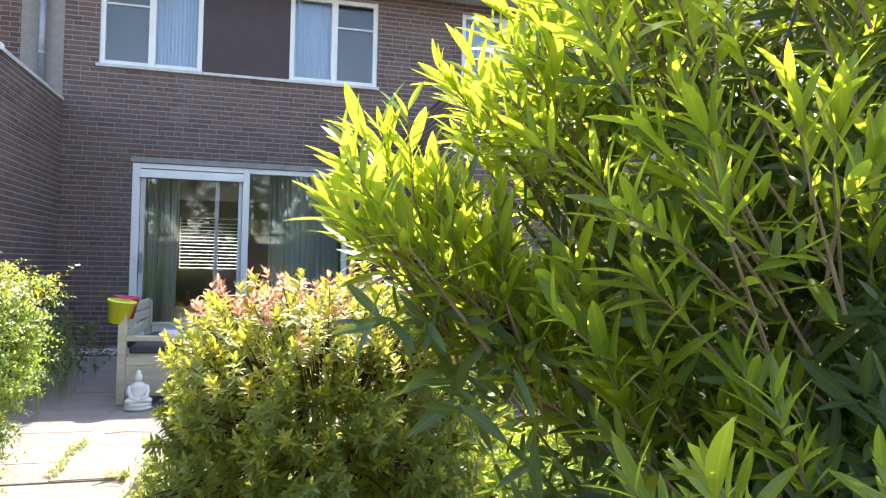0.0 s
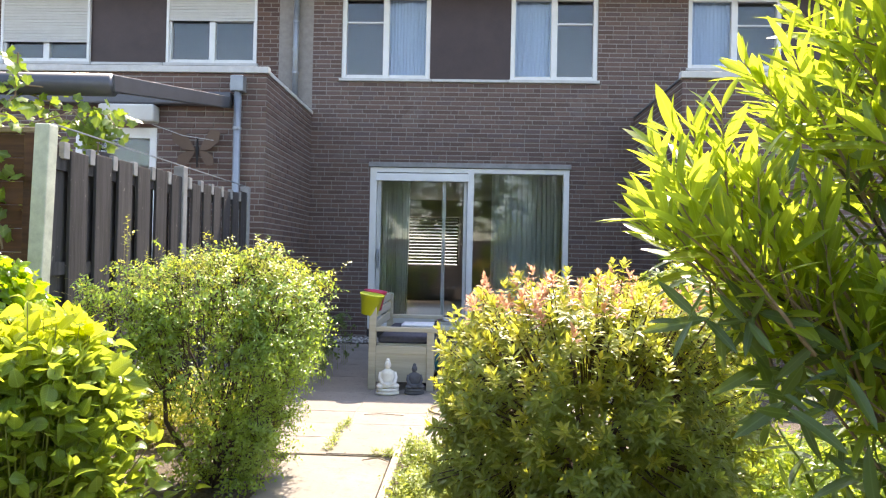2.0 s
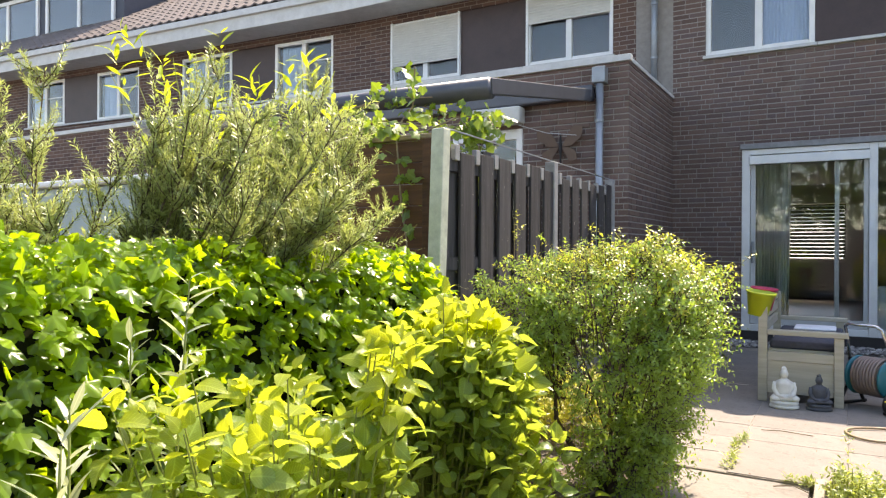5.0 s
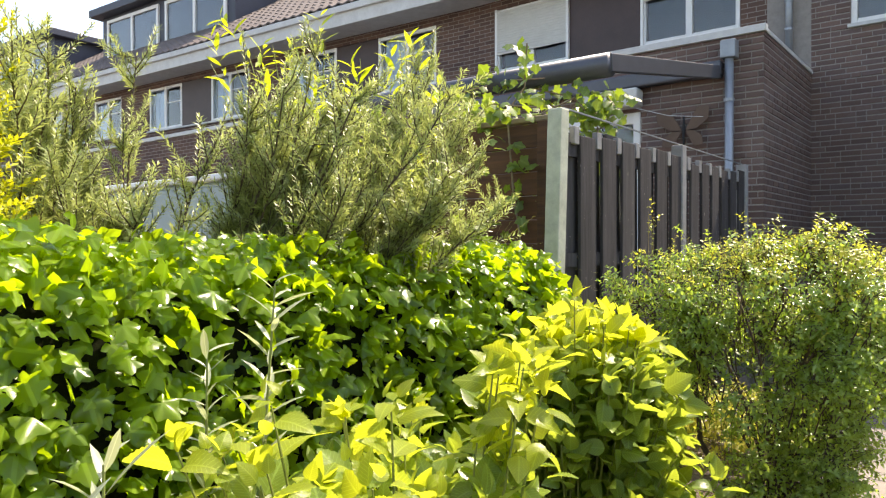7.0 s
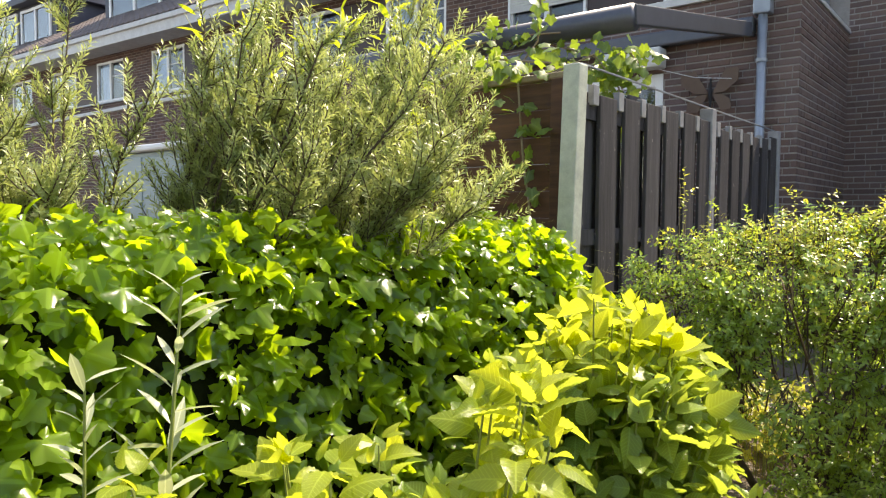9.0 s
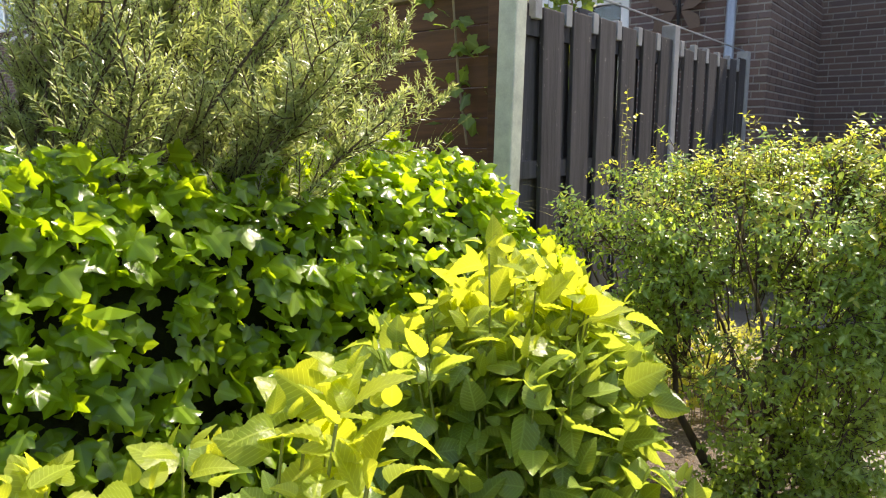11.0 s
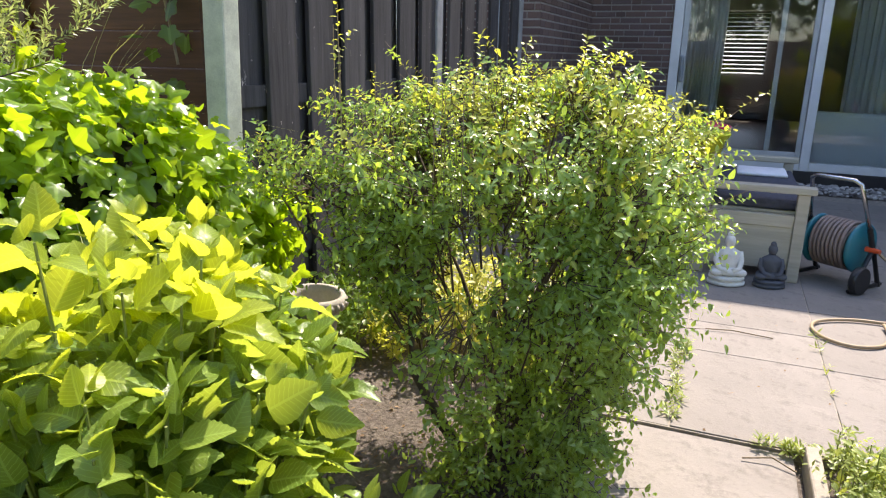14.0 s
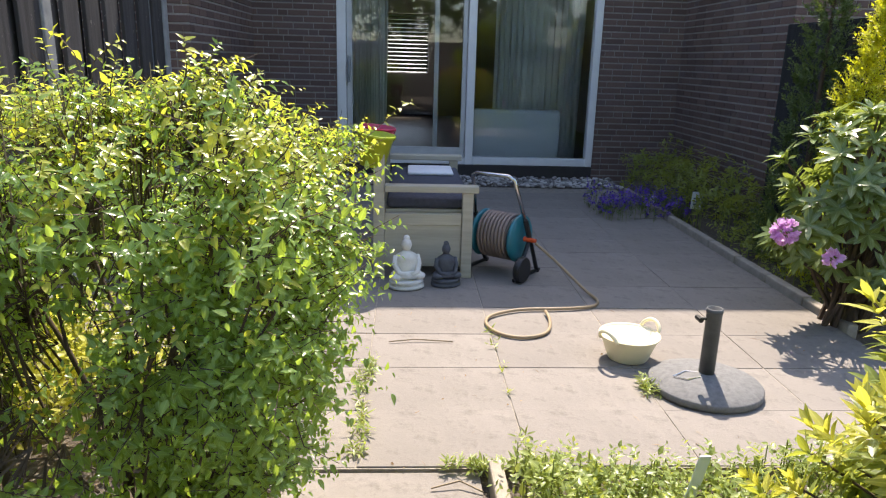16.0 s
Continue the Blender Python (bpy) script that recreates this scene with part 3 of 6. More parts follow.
# right extension
wall = B()
box(wall, RIGHT_X, RIGHT_X + 0.25, EXT, FACADE - 0.003, -0.1, 3.26)
box(wall, RIGHT_X + 0.25, 9.0, EXT, EXT + 0.25, -0.1, 3.26)
wall_right = structure("wall_right_extension", wall, MORTAR, "dark brown brick extension wall on the other neighbour's side", "wall")
brick_block(brick_rows(rs, EXT + 0.001, FACADE - 0.008, -0.03, 3.26, []), lambda u, d, z: (RIGHT_X - d, u, z), "bricks", wall_right)
brick_block(brick_rows(rs, RIGHT_X - 0.006, 3.2, -0.03, 3.26, []), lambda u, d, z: (u, EXT - d, z), "bricks", wall_right)
roof = B()
box(roof, RIGHT_X - 0.015, 9.0, EXT + 0.06, FACADE - 0.003, 3.262, 3.29, 0.006)
structure("extension_roof_right", roof, LEAD, "flat grey roof of the extension", "roof")
edge = B()
box(edge, RIGHT_X - 0.03, 9.0, EXT - 0.04, EXT + 0.058, 3.262, 3.335, 0.006)
structure("trim_roof_right", edge, WHITE_OLD, "pale metal edge trim of the flat roof", "trim")

# the row's upper wall, to the left
NEIGH = [(-8.81, -4.93), (-13.85, -10.05), (-18.95, -15.1), (-24.05, -20.2), (-29.1, -25.3)]
BEND = -9.4                          # from here on the row turns a little
TURN = Matrix.Translation((BEND, FACADE, 0)) @ Matrix.Rotation(radians(3.5), 4, "Z") @ Matrix.Translation((-BEND, -FACADE, 0))
SPANS = ((BEND, 9.0, Matrix.Identity(4)), (-34.0, BEND, TURN))


def turned(ob, m):
    ob.matrix_basis = m @ ob.matrix_basis
    return ob


for x0, x1, m in SPANS:
    wall = B()
    holed(wall, x0, min(x1, -4.6), 0.0, 5.45, [(a, b, SILL_N, TOPW) for a, b in NEIGH if x0 < a < x1], lambda bm, a, b, c, d: box(bm, a, b, FACADE, FACADE + 0.28, c, d))
    wall_row = turned(structure("wall_row", wall, FAR_BRICK, "brown brick upper wall of the terraced row", "wall"), m)

# eaves, roof and tiles
PITCH = radians(33)
RIDGE = 5.51 + 4.4 * math.tan(PITCH)
for x0, x1, m in SPANS:
    bm = B()
    box(bm, x0, x1, 14.42, 15.3, 5.2, 5.25)
    turned(structure("soffit", bm, WHITE_OLD, "white boarded soffit under the eaves", "soffit"), m)
    bm = B()
    box(bm, x0, x1, 14.36, 14.418, 5.18, 5.51, 0.008)
    box(bm, x0, x1, 14.30, 14.36, 5.41, 5.53, 0.012)
    turned(structure("fascia", bm, WHITE_OLD, "white painted fascia board and gutter", "trim"), m)
    bm = B()
    vs = [bm.verts.new(p) for p in ((x0, 14.3, 5.51), (x1, 14.3, 5.51), (x1, 18.7, RIDGE), (x0, 18.7, RIDGE))]
    bm.faces.new(vs)
    vs = [bm.verts.new(p) for p in ((x0, 18.7, RIDGE), (x1, 18.7, RIDGE), (x1, 23.1, 5.51), (x0, 23.1, 5.51))]
    bm.faces.new(vs)
    roof_main = structure("roof", bm, ROOF_TILE, "grey-brown pantiled roof of the terraced row", "roof")
    V, F = [], []
    for i in range(int((min(x1, -6.0) - max(x0, -33.0)) / 0.24)):
        for j in range(15):
            x, q = max(x0, -33.0) + i * 0.24, 0.05 + j * 0.33
            y, z = 14.3 + q * math.cos(PITCH), 5.52 + q * math.sin(PITCH)
            dy, dz = 0.36 * math.cos(PITCH), 0.36 * math.sin(PITCH)
            k = len(V)
            for f, h in ((0, 0.035), (0.35, 0.07), (0.7, 0.03), (1, 0.035)):
                V += [(x + f * 0.25, y, z + h), (x + f * 0.25, y + dy, z + dz + h - 0.025), (x + f * 0.25, y, z + h - 0.03)]
            for q in range(3):
                a = k + 3 * q
                F += [(a, a + 3, a + 4, a + 1), (a + 2, a + 5, a + 3, a)]
    me = bpy.data.meshes.new("roof_tiles")
    me.from_pydata(V, [], F)
    me.materials.append(ROOF_TILE)
    hang(new("roof_tiles", me), roof_main, Matrix.Identity(4))["kind"] = "stuff"
    turned(roof_main, m)


def window_unit(name, x0, x1, z0, z1, y=FACADE, curtain=None, label="white upper window with two panes", shut=0.0, rail=True):
    """A two-light window in its opening; shut: how far a roller shutter hangs down (0 to 1)."""
    w = thing(name, ((x0 + x1) / 2, y, z0), label, "window", "", "structure")
    mid, e = (x0 + x1) / 2, 0.065
    bm = B()
    for a in ((x0, x0 + e, z0, z1), (x1 - e, x1, z0, z1), (mid - 0.045, mid + 0.045, z0, z1)):
        box(bm, a[0], a[1], y + 0.02, y + 0.1, a[2], a[3], 0.006)
    for a, b in ((x0 + e, mid - 0.045), (mid + 0.045, x1 - e)):
        box(bm, a, b, y + 0.025, y + 0.095, z0, z0 + e, 0.006)
        box(bm, a, b, y + 0.025, y + 0.095, z1 - e, z1, 0.006)
    part("window_frame", bm, WHITE, w)
    if rail:
        bm = B()
        s = (x0 + e, mid - 0.045) if rail == "left" else (mid + 0.045, x1 - e)
        box(bm, s[0], s[1], y + 0.04, y + 0.08, z1 - 0.42, z1 - 0.395, 0.004)
        part("glazing_bar", bm, WHITE, w)
    bm = B()
    box(bm, x0 - 0.03, x1 + 0.03, y - 0.05, y + 0.03, z0 - 0.045, z0 - 0.002, 0.006)
    part("window_sill", bm, WHITE_OLD, w)
    for a, b in ((x0 + e, mid - 0.045), (mid + 0.045, x1 - e)):
        bm = B()
        box(bm, a - 0.004, b + 0.004, y + 0.058, y + 0.064, z0 + e - 0.004, z1 - e + 0.004)
        part("pane", bm, GLASS, w).visible_shadow = False
    if shut:
        bm = B()
        low, n = z1 - shut * (z1 - z0), int(shut * (z1 - z0) / 0.042)
        for i in range(n):
            box(bm, x0 + 0.03, x1 - 0.03, y - 0.012, y + 0.012, low + i * 0.042, low + i * 0.042 + 0.039, 0.006)
        part("roller_shutter", bm, SHUTTER, w, "closed pale slatted roller shutter")
        bm = B()
        box(bm, x0, x0 + 0.04, y - 0.02, y + 0.018, z0, z1, 0.004)
        box(bm, x1 - 0.04, x1, y - 0.02, y + 0.018, z0, z1, 0.004)
        part("shutter_rail", bm, WHITE, w)
    # curtain close behind the pane, the sky's reflection put into its colour
    if curtain:
        bm = B()
        n = 40
        top, bot = [], []
        for i in range(n + 1):
            u = curtain[0] + (curtain[1] - curtain[0]) * i / n
            dy = 0.025 * math.sin(i * 1.9) + 0.01 * math.sin(i * 4.1)
            bot.append(bm.verts.new((u, y + 0.14 + dy, z0 + 0.02)))
            top.append(bm.verts.new((u, y + 0.14 + dy * 0.6, z1)))
        for i in range(n):
            bm.faces.new((bot[i], bot[i + 1], top[i + 1], top[i]))
        part("net_curtain", bm, CURTAIN_SKY_TINT, w, "pale net curtain, tinted blue for the sky reflected in the pane", True)
    return w


window_unit("window_1", *OUR_WIN[0], SILL, TOPW, curtain=(-2.98, -2.4), label="white upper window with a half-drawn pale curtain", rail="left")
window_unit("window_2", *OUR_WIN[1], SILL, TOPW, curtain=(-1.15, -0.52), label="white upper window with a half-drawn pale curtain", rail="right")
window_unit("window_3", 1.37, 2.7, SILL_N, TOPW, curtain=(1.4, 2.05), label="white upper window of the house next door")
k = 4
for a, b in NEIGH:
    for u0, u1 in ((a, a + 1.36), (b - 1.36, b)):
        shut = {4: 0.72, 5: 0.4}.get(k, 0.0)
        w = window_unit("window_%d" % k, u0, u1, SILL_N, TOPW, curtain=None if shut else (u0 + 0.1, u0 + 0.6), shut=shut,
                        label="white upper window with its roller shutter half down" if shut else "white upper window of the terraced row")
        if u0 < BEND:
            w.matrix_basis = TURN @ AT[w]
        k += 1
for x0, x1, m in SPANS:
    row = [(a, b) for a, b in NEIGH if x0 < a < x1]
    bm = B()
    if x0 == BEND:
        box(bm, PANEL[0] + 0.002, PANEL[1] - 0.002, FACADE + 0.03, FACADE + 0.1, SILL, TOPW)
        box(bm, 2.702, 5.1, FACADE + 0.03, FACADE + 0.1, SILL_N, TOPW)
    for a, b in row:
        box(bm, a + 1.362, b - 1.362, FACADE + 0.03, FACADE + 0.1, SILL_N, TOPW)
    turned(structure("wall_panel", bm, DARK_PANEL, "dark brown panels between the upper windows", "panel"), m)
    bm = B()
    if x0 == BEND:
        box(bm, PANEL[0] + 0.035, PANEL[1] - 0.035, FACADE - 0.05, FACADE + 0.028, SILL - 0.045, SILL - 0.004, 0.006)
    for a, b in row:
        box(bm, a + 1.4, b - 1.4, FACADE - 0.05, FACADE + 0.028, SILL_N - 0.045, SILL_N - 0.004, 0.006)
    turned(structure("trim", bm, WHITE_OLD, "pale sill band under the dark panels", "trim"), m)
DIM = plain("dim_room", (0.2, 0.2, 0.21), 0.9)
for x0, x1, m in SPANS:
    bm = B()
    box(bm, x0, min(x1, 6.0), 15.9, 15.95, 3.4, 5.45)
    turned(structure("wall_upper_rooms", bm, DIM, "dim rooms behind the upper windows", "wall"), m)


def dormer(x0, x1, z0, z1, y=15.9):
    d = thing("dormer", ((x0 + x1) / 2, y, z0), "dark blue clad dormer with white windows on the tiled roof", "dormer", "dormers of the row")
    bm = B()
    box(bm, x0, x1, y, y + 3.2, z0, z1)
    part("cheek", bm, CLAD_BLUE, d)
    bm = B()
    box(bm, x0 - 0.25, x1 + 0.25, y - 0.3, y + 3.3, z1, z1 + 0.22, 0.02)
    part("roof", bm, CLAD_BLUE, d)
    bm = B()
    box(bm, x0 - 0.1, x1 + 0.1, y - 0.35, y + 0.02, z0 - 0.18, z0 - 0.02, 0.02)
    part("flashing", bm, LEAD, d)
    mid = (x0 + x1) / 2
    for a, b in ((x0 + 0.3, mid - 0.15), (mid + 0.15, x1 - 0.3)):
        fr, m2 = B(), (a + b) / 2
        for q in ((a, a + 0.09), (b - 0.09, b), (m2 - 0.05, m2 + 0.05)):
            box(fr, q[0], q[1], y - 0.06, y + 0.01, z0 + 0.12, z1 - 0.12, 0.01)
        for q in (z0 + 0.12, z1 - 0.21):
            box(fr, a + 0.09, m2 - 0.05, y - 0.055, y + 0.01, q, q + 0.09)
            box(fr, m2 + 0.05, b - 0.09, y - 0.055, y + 0.01, q, q + 0.09)
        win = part("window", fr, WHITE, d)
        for p, q in ((a + 0.09, m2 - 0.05), (m2 + 0.05, b - 0.09)):
            gl = B()
            box(gl, p, q, y - 0.02, y - 0.005, z0 + 0.21, z1 - 0.21)
            part("pane", gl, GLASS, win)
    d.matrix_basis = TURN @ AT[d]


dormer(-22.7, -16.7, 6.3, 7.75)
dormer(-30.6, -25.6, 6.3, 7.75)

# rain pipes
def rain_pipe(x, y, z0, z1, hopper, label):
    p = thing("downpipe", (x, y, z0), label, "downpipe", "rain pipes")
    bm = B()
    tube(bm, [(x, y, z0), (x, y, z1)], 0.042, 14)
    part("pipe", bm, ZINC, p, "", True)
    if hopper:
        bm = B()
        box(bm, x - 0.075, x + 0.075, y - 0.06, y + 0.075, z1 - 0.02, z1 + 0.16, 0.012)
        part("hopper", bm, ZINC, p)
    for z in (z0 + 0.5, (z0 + z1) / 2, z1 - 0.45):
        bm = B()
        tube(bm, [(x, y, z), (x, y, z + 0.03)], 0.05, 14)
        box(bm, x - 0.01, x + 0.01, y, y + 0.08, z + 0.005, z + 0.025)
        part("bracket", bm, ZINC, p)


rain_pipe(-4.39, EXT - 0.085, -0.03, 3.05, True, "grey zinc rain pipe with hopper on the extension")
rain_pipe(-4.33, FACADE - 0.07, 3.34, 5.04, False, "grey zinc rain pipe on the upper house wall")

# sliding garden door
door = thing("door_1", (-1.75, FACADE, 0.13), "white-framed sliding garden door with curtains behind the glass", "door", "", "structure")
bm = B()
x0, x1, zb, zt, ym = -3.2, -0.3, 0.134, 2.5, -1.726
for a, b in ((x0, x0 + 0.1), (x1 - 0.08, x1), (ym - 0.045, ym + 0.045)):
    box(bm, a, b, FACADE - 0.02, FACADE + 0.1, zb, zt, 0.006)
for a, b in ((x0 + 0.1, ym - 0.045), (ym + 0.045, x1 - 0.08)):
    box(bm, a, b, FACADE - 0.015, FACADE + 0.1, zt - 0.07, zt, 0.006)
    box(bm, a, b, FACADE - 0.015, FACADE + 0.1, zb, zb + 0.085, 0.006)
part("door_frame", bm, WHITE, door)
bm = B()
box(bm, x0 - 0.02, x1 + 0.02, FACADE - 0.05, FACADE + 0.03, zt + 0.003, zt + 0.075, 0.006)
part("lintel_trim", bm, POST_GREY, door, "grey weathered trim above the door")
bm = B()
box(bm, x0 + 0.09, ym - 0.03, FACADE - 0.06, FACADE - 0.022, zt - 0.2, zt - 0.09, 0.008)
part("screen_cassette", bm, WHITE, door)
sash = B()
a, b, c, d = x0 + 0.105, ym - 0.05, zb + 0.09, zt - 0.075
for q in ((a, a + 0.06), (b - 0.05, b)):
    box(sash, q[0], q[1], FACADE + 0.012, FACADE + 0.06, c, d, 0.005)
box(sash, a + 0.06, b - 0.05, FACADE + 0.014, FACADE + 0.058, c, c + 0.1, 0.005)
box(sash, a + 0.06, b - 0.05, FACADE + 0.014, FACADE + 0.058, d - 0.1, d, 0.005)
sliding = part("sliding_sash", sash, WHITE_OLD, door)
bm = B()
box(bm, a + 0.056, b - 0.046, FACADE + 0.032, FACADE + 0.038, c + 0.096, d - 0.096)
part("pane", bm, GLASS, sliding).visible_shadow = False
bm = B()
box(bm, b - 0.36, b - 0.31, FACADE + 0.05, FACADE + 0.075, c + 0.1, d - 0.1, 0.004)
part("screen_edge", bm, WHITE_OLD, door)
bm = B()
box(bm, ym + 0.041, x1 - 0.076, FACADE + 0.032, FACADE + 0.038, zb + 0.081, zt - 0.066)
part("pane", bm, GLASS, door).visible_shadow = False
bm = B()
box(bm, x0 + 0.115, x0 + 0.15, FACADE - 0.03, FACADE + 0.012, 1.02, 1.3, 0.01)
box(bm, x0 + 0.12, x0 + 0.145, FACADE - 0.065, FACADE - 0.03, 1.07, 1.25, 0.01)
part("door_handle", bm, ZINC, sliding)
bm = B()
box(bm, x0, x1, FACADE - 0.03, FACADE + 0.1, 0.0, 0.13, 0.006)
structure("door_step", bm, plain("dark_plinth", (0.04, 0.036, 0.034), 0.8), "dark plinth under the garden door", "step")

# the living room behind the door
bm = B()
box(bm, -4.0, 0.6, 15.29, 22.2, 0.06, 0.12)
structure("floor", bm, WOOD_FLOOR, "brown wooden living room floor", "floor")
bm = B()
box(bm, -4.1, 0.7, 15.29, 22.2, 2.62, 2.7)
structure("ceiling", bm, PLASTER, "grey plaster ceiling", "ceiling")
bm = B()
box(bm, -4.15, -4.0, 15.29, 22.2, 0.05, 2.62)
box(bm, 0.6, 0.75, 15.29, 22.2, 0.05, 2.62)
holed(bm, -4.15, 0.75, 0.05, 2.7, [(-3.35, -2.0, 1.0, 2.2)], lambda q, a, b, c, d: box(q, a, b, 22.2, 22.4, c, d))
structure("wall_room", bm, PLASTER, "grey plastered living room walls", "wall")
blind = thing("venetian_blind", (-2.65, 22.1, 0.95), "white venetian blind, slats open, before a bright street window", "blind")
for i in range(15):
    bm = B()
    z = 1.02 + i * 0.08
    box(bm, -3.33, -2.02, 22.075, 22.125, z, z + 0.004, 0, Euler((radians(14), 0, 0)))
    part("slat", bm, WHITE, blind)


def curtain(x0, x1, y, z0, z1, seed, label):
    bm = B()
    n, lo, hi = 90, [], []
    for i in range(n + 1):
        u = x0 + (x1 - x0) * i / n
        dy = 0.045 * math.sin(i * 0.9 + seed) + 0.02 * math.sin(i * 2.3 + seed * 3)
        lo.append(bm.verts.new((u, y + dy, z0)))
        hi.append(bm.verts.new((u + 0.03 * math.sin(i), y + dy * 0.5, z1)))
    for i in range(n):
        bm.faces.new((lo[i], lo[i + 1], hi[i + 1], hi[i]))
    me_ob = part("curtain", bm, CURTAIN, None, "", True)
    tagged(me_ob, label, "curtain", "curtains of the garden door")


# unseen near-black backdrop, added so the street window looks out on darkness
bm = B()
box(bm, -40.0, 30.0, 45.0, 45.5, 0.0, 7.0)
structure("street_backdrop", bm, DARK_BACKING, "added near-black backdrop for greenery beyond the street window", "wall")
curtain(-3.12, -2.68, 15.58, 0.15, 2.55, 0.4, "white net curtain gathered at the sliding door")
curtain(-1.4, -0.36, 15.58, 0.15, 2.55, 2.1, "white net curtain hanging behind the fixed pane")
sofa = thing("sofa", (-1.15, 15.4, 0.12), "pale grey sofa behind the garden window", "sofa")
bm = B()
box(bm, -1.68, -0.62, 15.3, 15.46, 0.125, 0.74, 0.04)
part("backrest", bm, SOFA_CLOTH, sofa)
bm = B()
box(bm, -1.68, -0.62, 15.462, 15.5, 0.125, 0.45, 0.015)
part("seat", bm, SOFA_CLOTH, sofa)
plant = thing("house_plant", (-0.95, 15.8, 0.12), "green house plant on a stand by the window", "plant")
bm = B()
lathe(bm, [(0.05, 0), (0.13, 0.0), (0.16, 0.45), (0.14, 0.45), (0.13, 0.4)], (-0.95, 15.8, 0.12), 16)
part("pot", bm, POLE_GREY, plant)
prs = np.random.RandomState(9)
pd = unit(prs.randn(46, 3) + np.array([0, 0, 0.9]))
foliage("leaves", [blade(0.2, 0.06)], frames_of(np.array([-0.95, 15.8, 0.6]) + pd * 0.06, pd, np.tile([0, 0, 1.0], (46, 1)) + 0.3 * prs.randn(46, 3), np.ones(46)), LF_RHODO, plant)

# neighbour's garden door, shutter box, awning
nd = thing("door_2", (-5.8, EXT, 0.0), "white neighbouring garden door with a shutter box above", "door", "", "structure")
bm = B()
for a, b in ((-6.3, -6.22), (-5.43, -5.35)):
    box(bm, a, b, EXT - 0.01, EXT + 0.09, 0.0, 2.62, 0.006)
box(bm, -6.22, -5.43, EXT, EXT + 0.08, 2.5, 2.62, 0.006)
box(bm, -6.22, -5.43, EXT, EXT + 0.08, 0.0, 0.12, 0.006)
part("door_frame", bm, WHITE, nd)
for a, b in ((-6.22, -5.43),):
    bm = B()
    box(bm, a, b, EXT + 0.04, EXT + 0.046, 0.12, 2.5)
    part("pane", bm, GLASS, nd)
bm = B()
box(bm, -5.95, -5.31, EXT - 0.2, EXT - 0.012, 2.66, 2.86, 0.025)
part("shutter_box", bm, SHUTTER, nd)
# near-black sheet in place of the shade inside the neighbour's room
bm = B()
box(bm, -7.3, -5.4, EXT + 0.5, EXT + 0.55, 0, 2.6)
structure("neighbour_room_backing", bm, DARK_BACKING, "near-black sheet for the unlit room behind the neighbour's door", "wall")
awning = thing("awning", (-6.0, 10.0, 2.4), "grey aluminium patio awning on the neighbour's extension", "awning")
bm = B()
tube(bm, [(-8.6, 9.99, 2.47), (-4.42, 9.99, 2.44)], 0.085, 16)
part("front_roll", bm, GREY_PAINT, awning, "", True)
bm = B()
d = Vector((-4.5, 12.7, 2.92)) - Vector((-4.44, 9.99, 2.46))
box(bm, -0.03, 0.03, 0, d.length, -0.07, 0.06, 0.008)
bmesh.ops.transform(bm, matrix=Matrix.Translation((-4.44, 9.99, 2.46)) @ d.to_track_quat("Y", "Z").to_matrix().to_4x4(), verts=bm.verts)
part("side_rail", bm, GREY_PAINT, awning)
bm = B()
box(bm, -8.6, -4.46, 12.6, 12.725, 2.87, 3.02, 0.02)
part("wall_cassette", bm, GREY_PAINT, awning)
butterfly = thing("wall_butterfly", (-4.86, EXT - 0.03, 2.4), "rusty brown metal butterfly on the brick wall", "wall ornament")
for s in (-1, 1):
    for up, r in ((1, 0.24), (-1, 0.18)):
        bm = B()
        pts = [(0, 0), (0.5, 0.95), (1, 0.9), (0.95, 0.4), (0.5, 0.05)]
        vs = [bm.verts.new((-4.86 + s * (0.015 + r * 1.1 * p), EXT - 0.045 - 0.05 * p, 2.36 + up * r * q)) for p, q in pts]
        f = bm.faces.new(vs)
        ext = bmesh.ops.extrude_face_region(bm, geom=[f])
        bmesh.ops.translate(bm, vec=(0, 0.008, 0), verts=[v for v in ext["geom"] if isinstance(v, bmesh.types.BMVert)])
        part("wing", bm, plain("rusty_metal", (0.13, 0.085, 0.06), 0.8), butterfly)
bm = B()
tube(bm, [(-4.86, EXT - 0.04, 2.17), (-4.86, EXT - 0.045, 2.36), (-4.86, EXT - 0.04, 2.52)], [0.008, 0.02, 0.008], 8)
part("body", bm, FENCE_DARK, butterfly)
line = B()
tube(line, [(-5.3, 12.5, 2.62), (-4.95, 12.5, 2.5), (-4.6, 12.5, 2.45)], 0.004, 5)
tagged(part("washing_line", line, WHITE_OLD, None), "thin white washing line before the brick wall", "line")

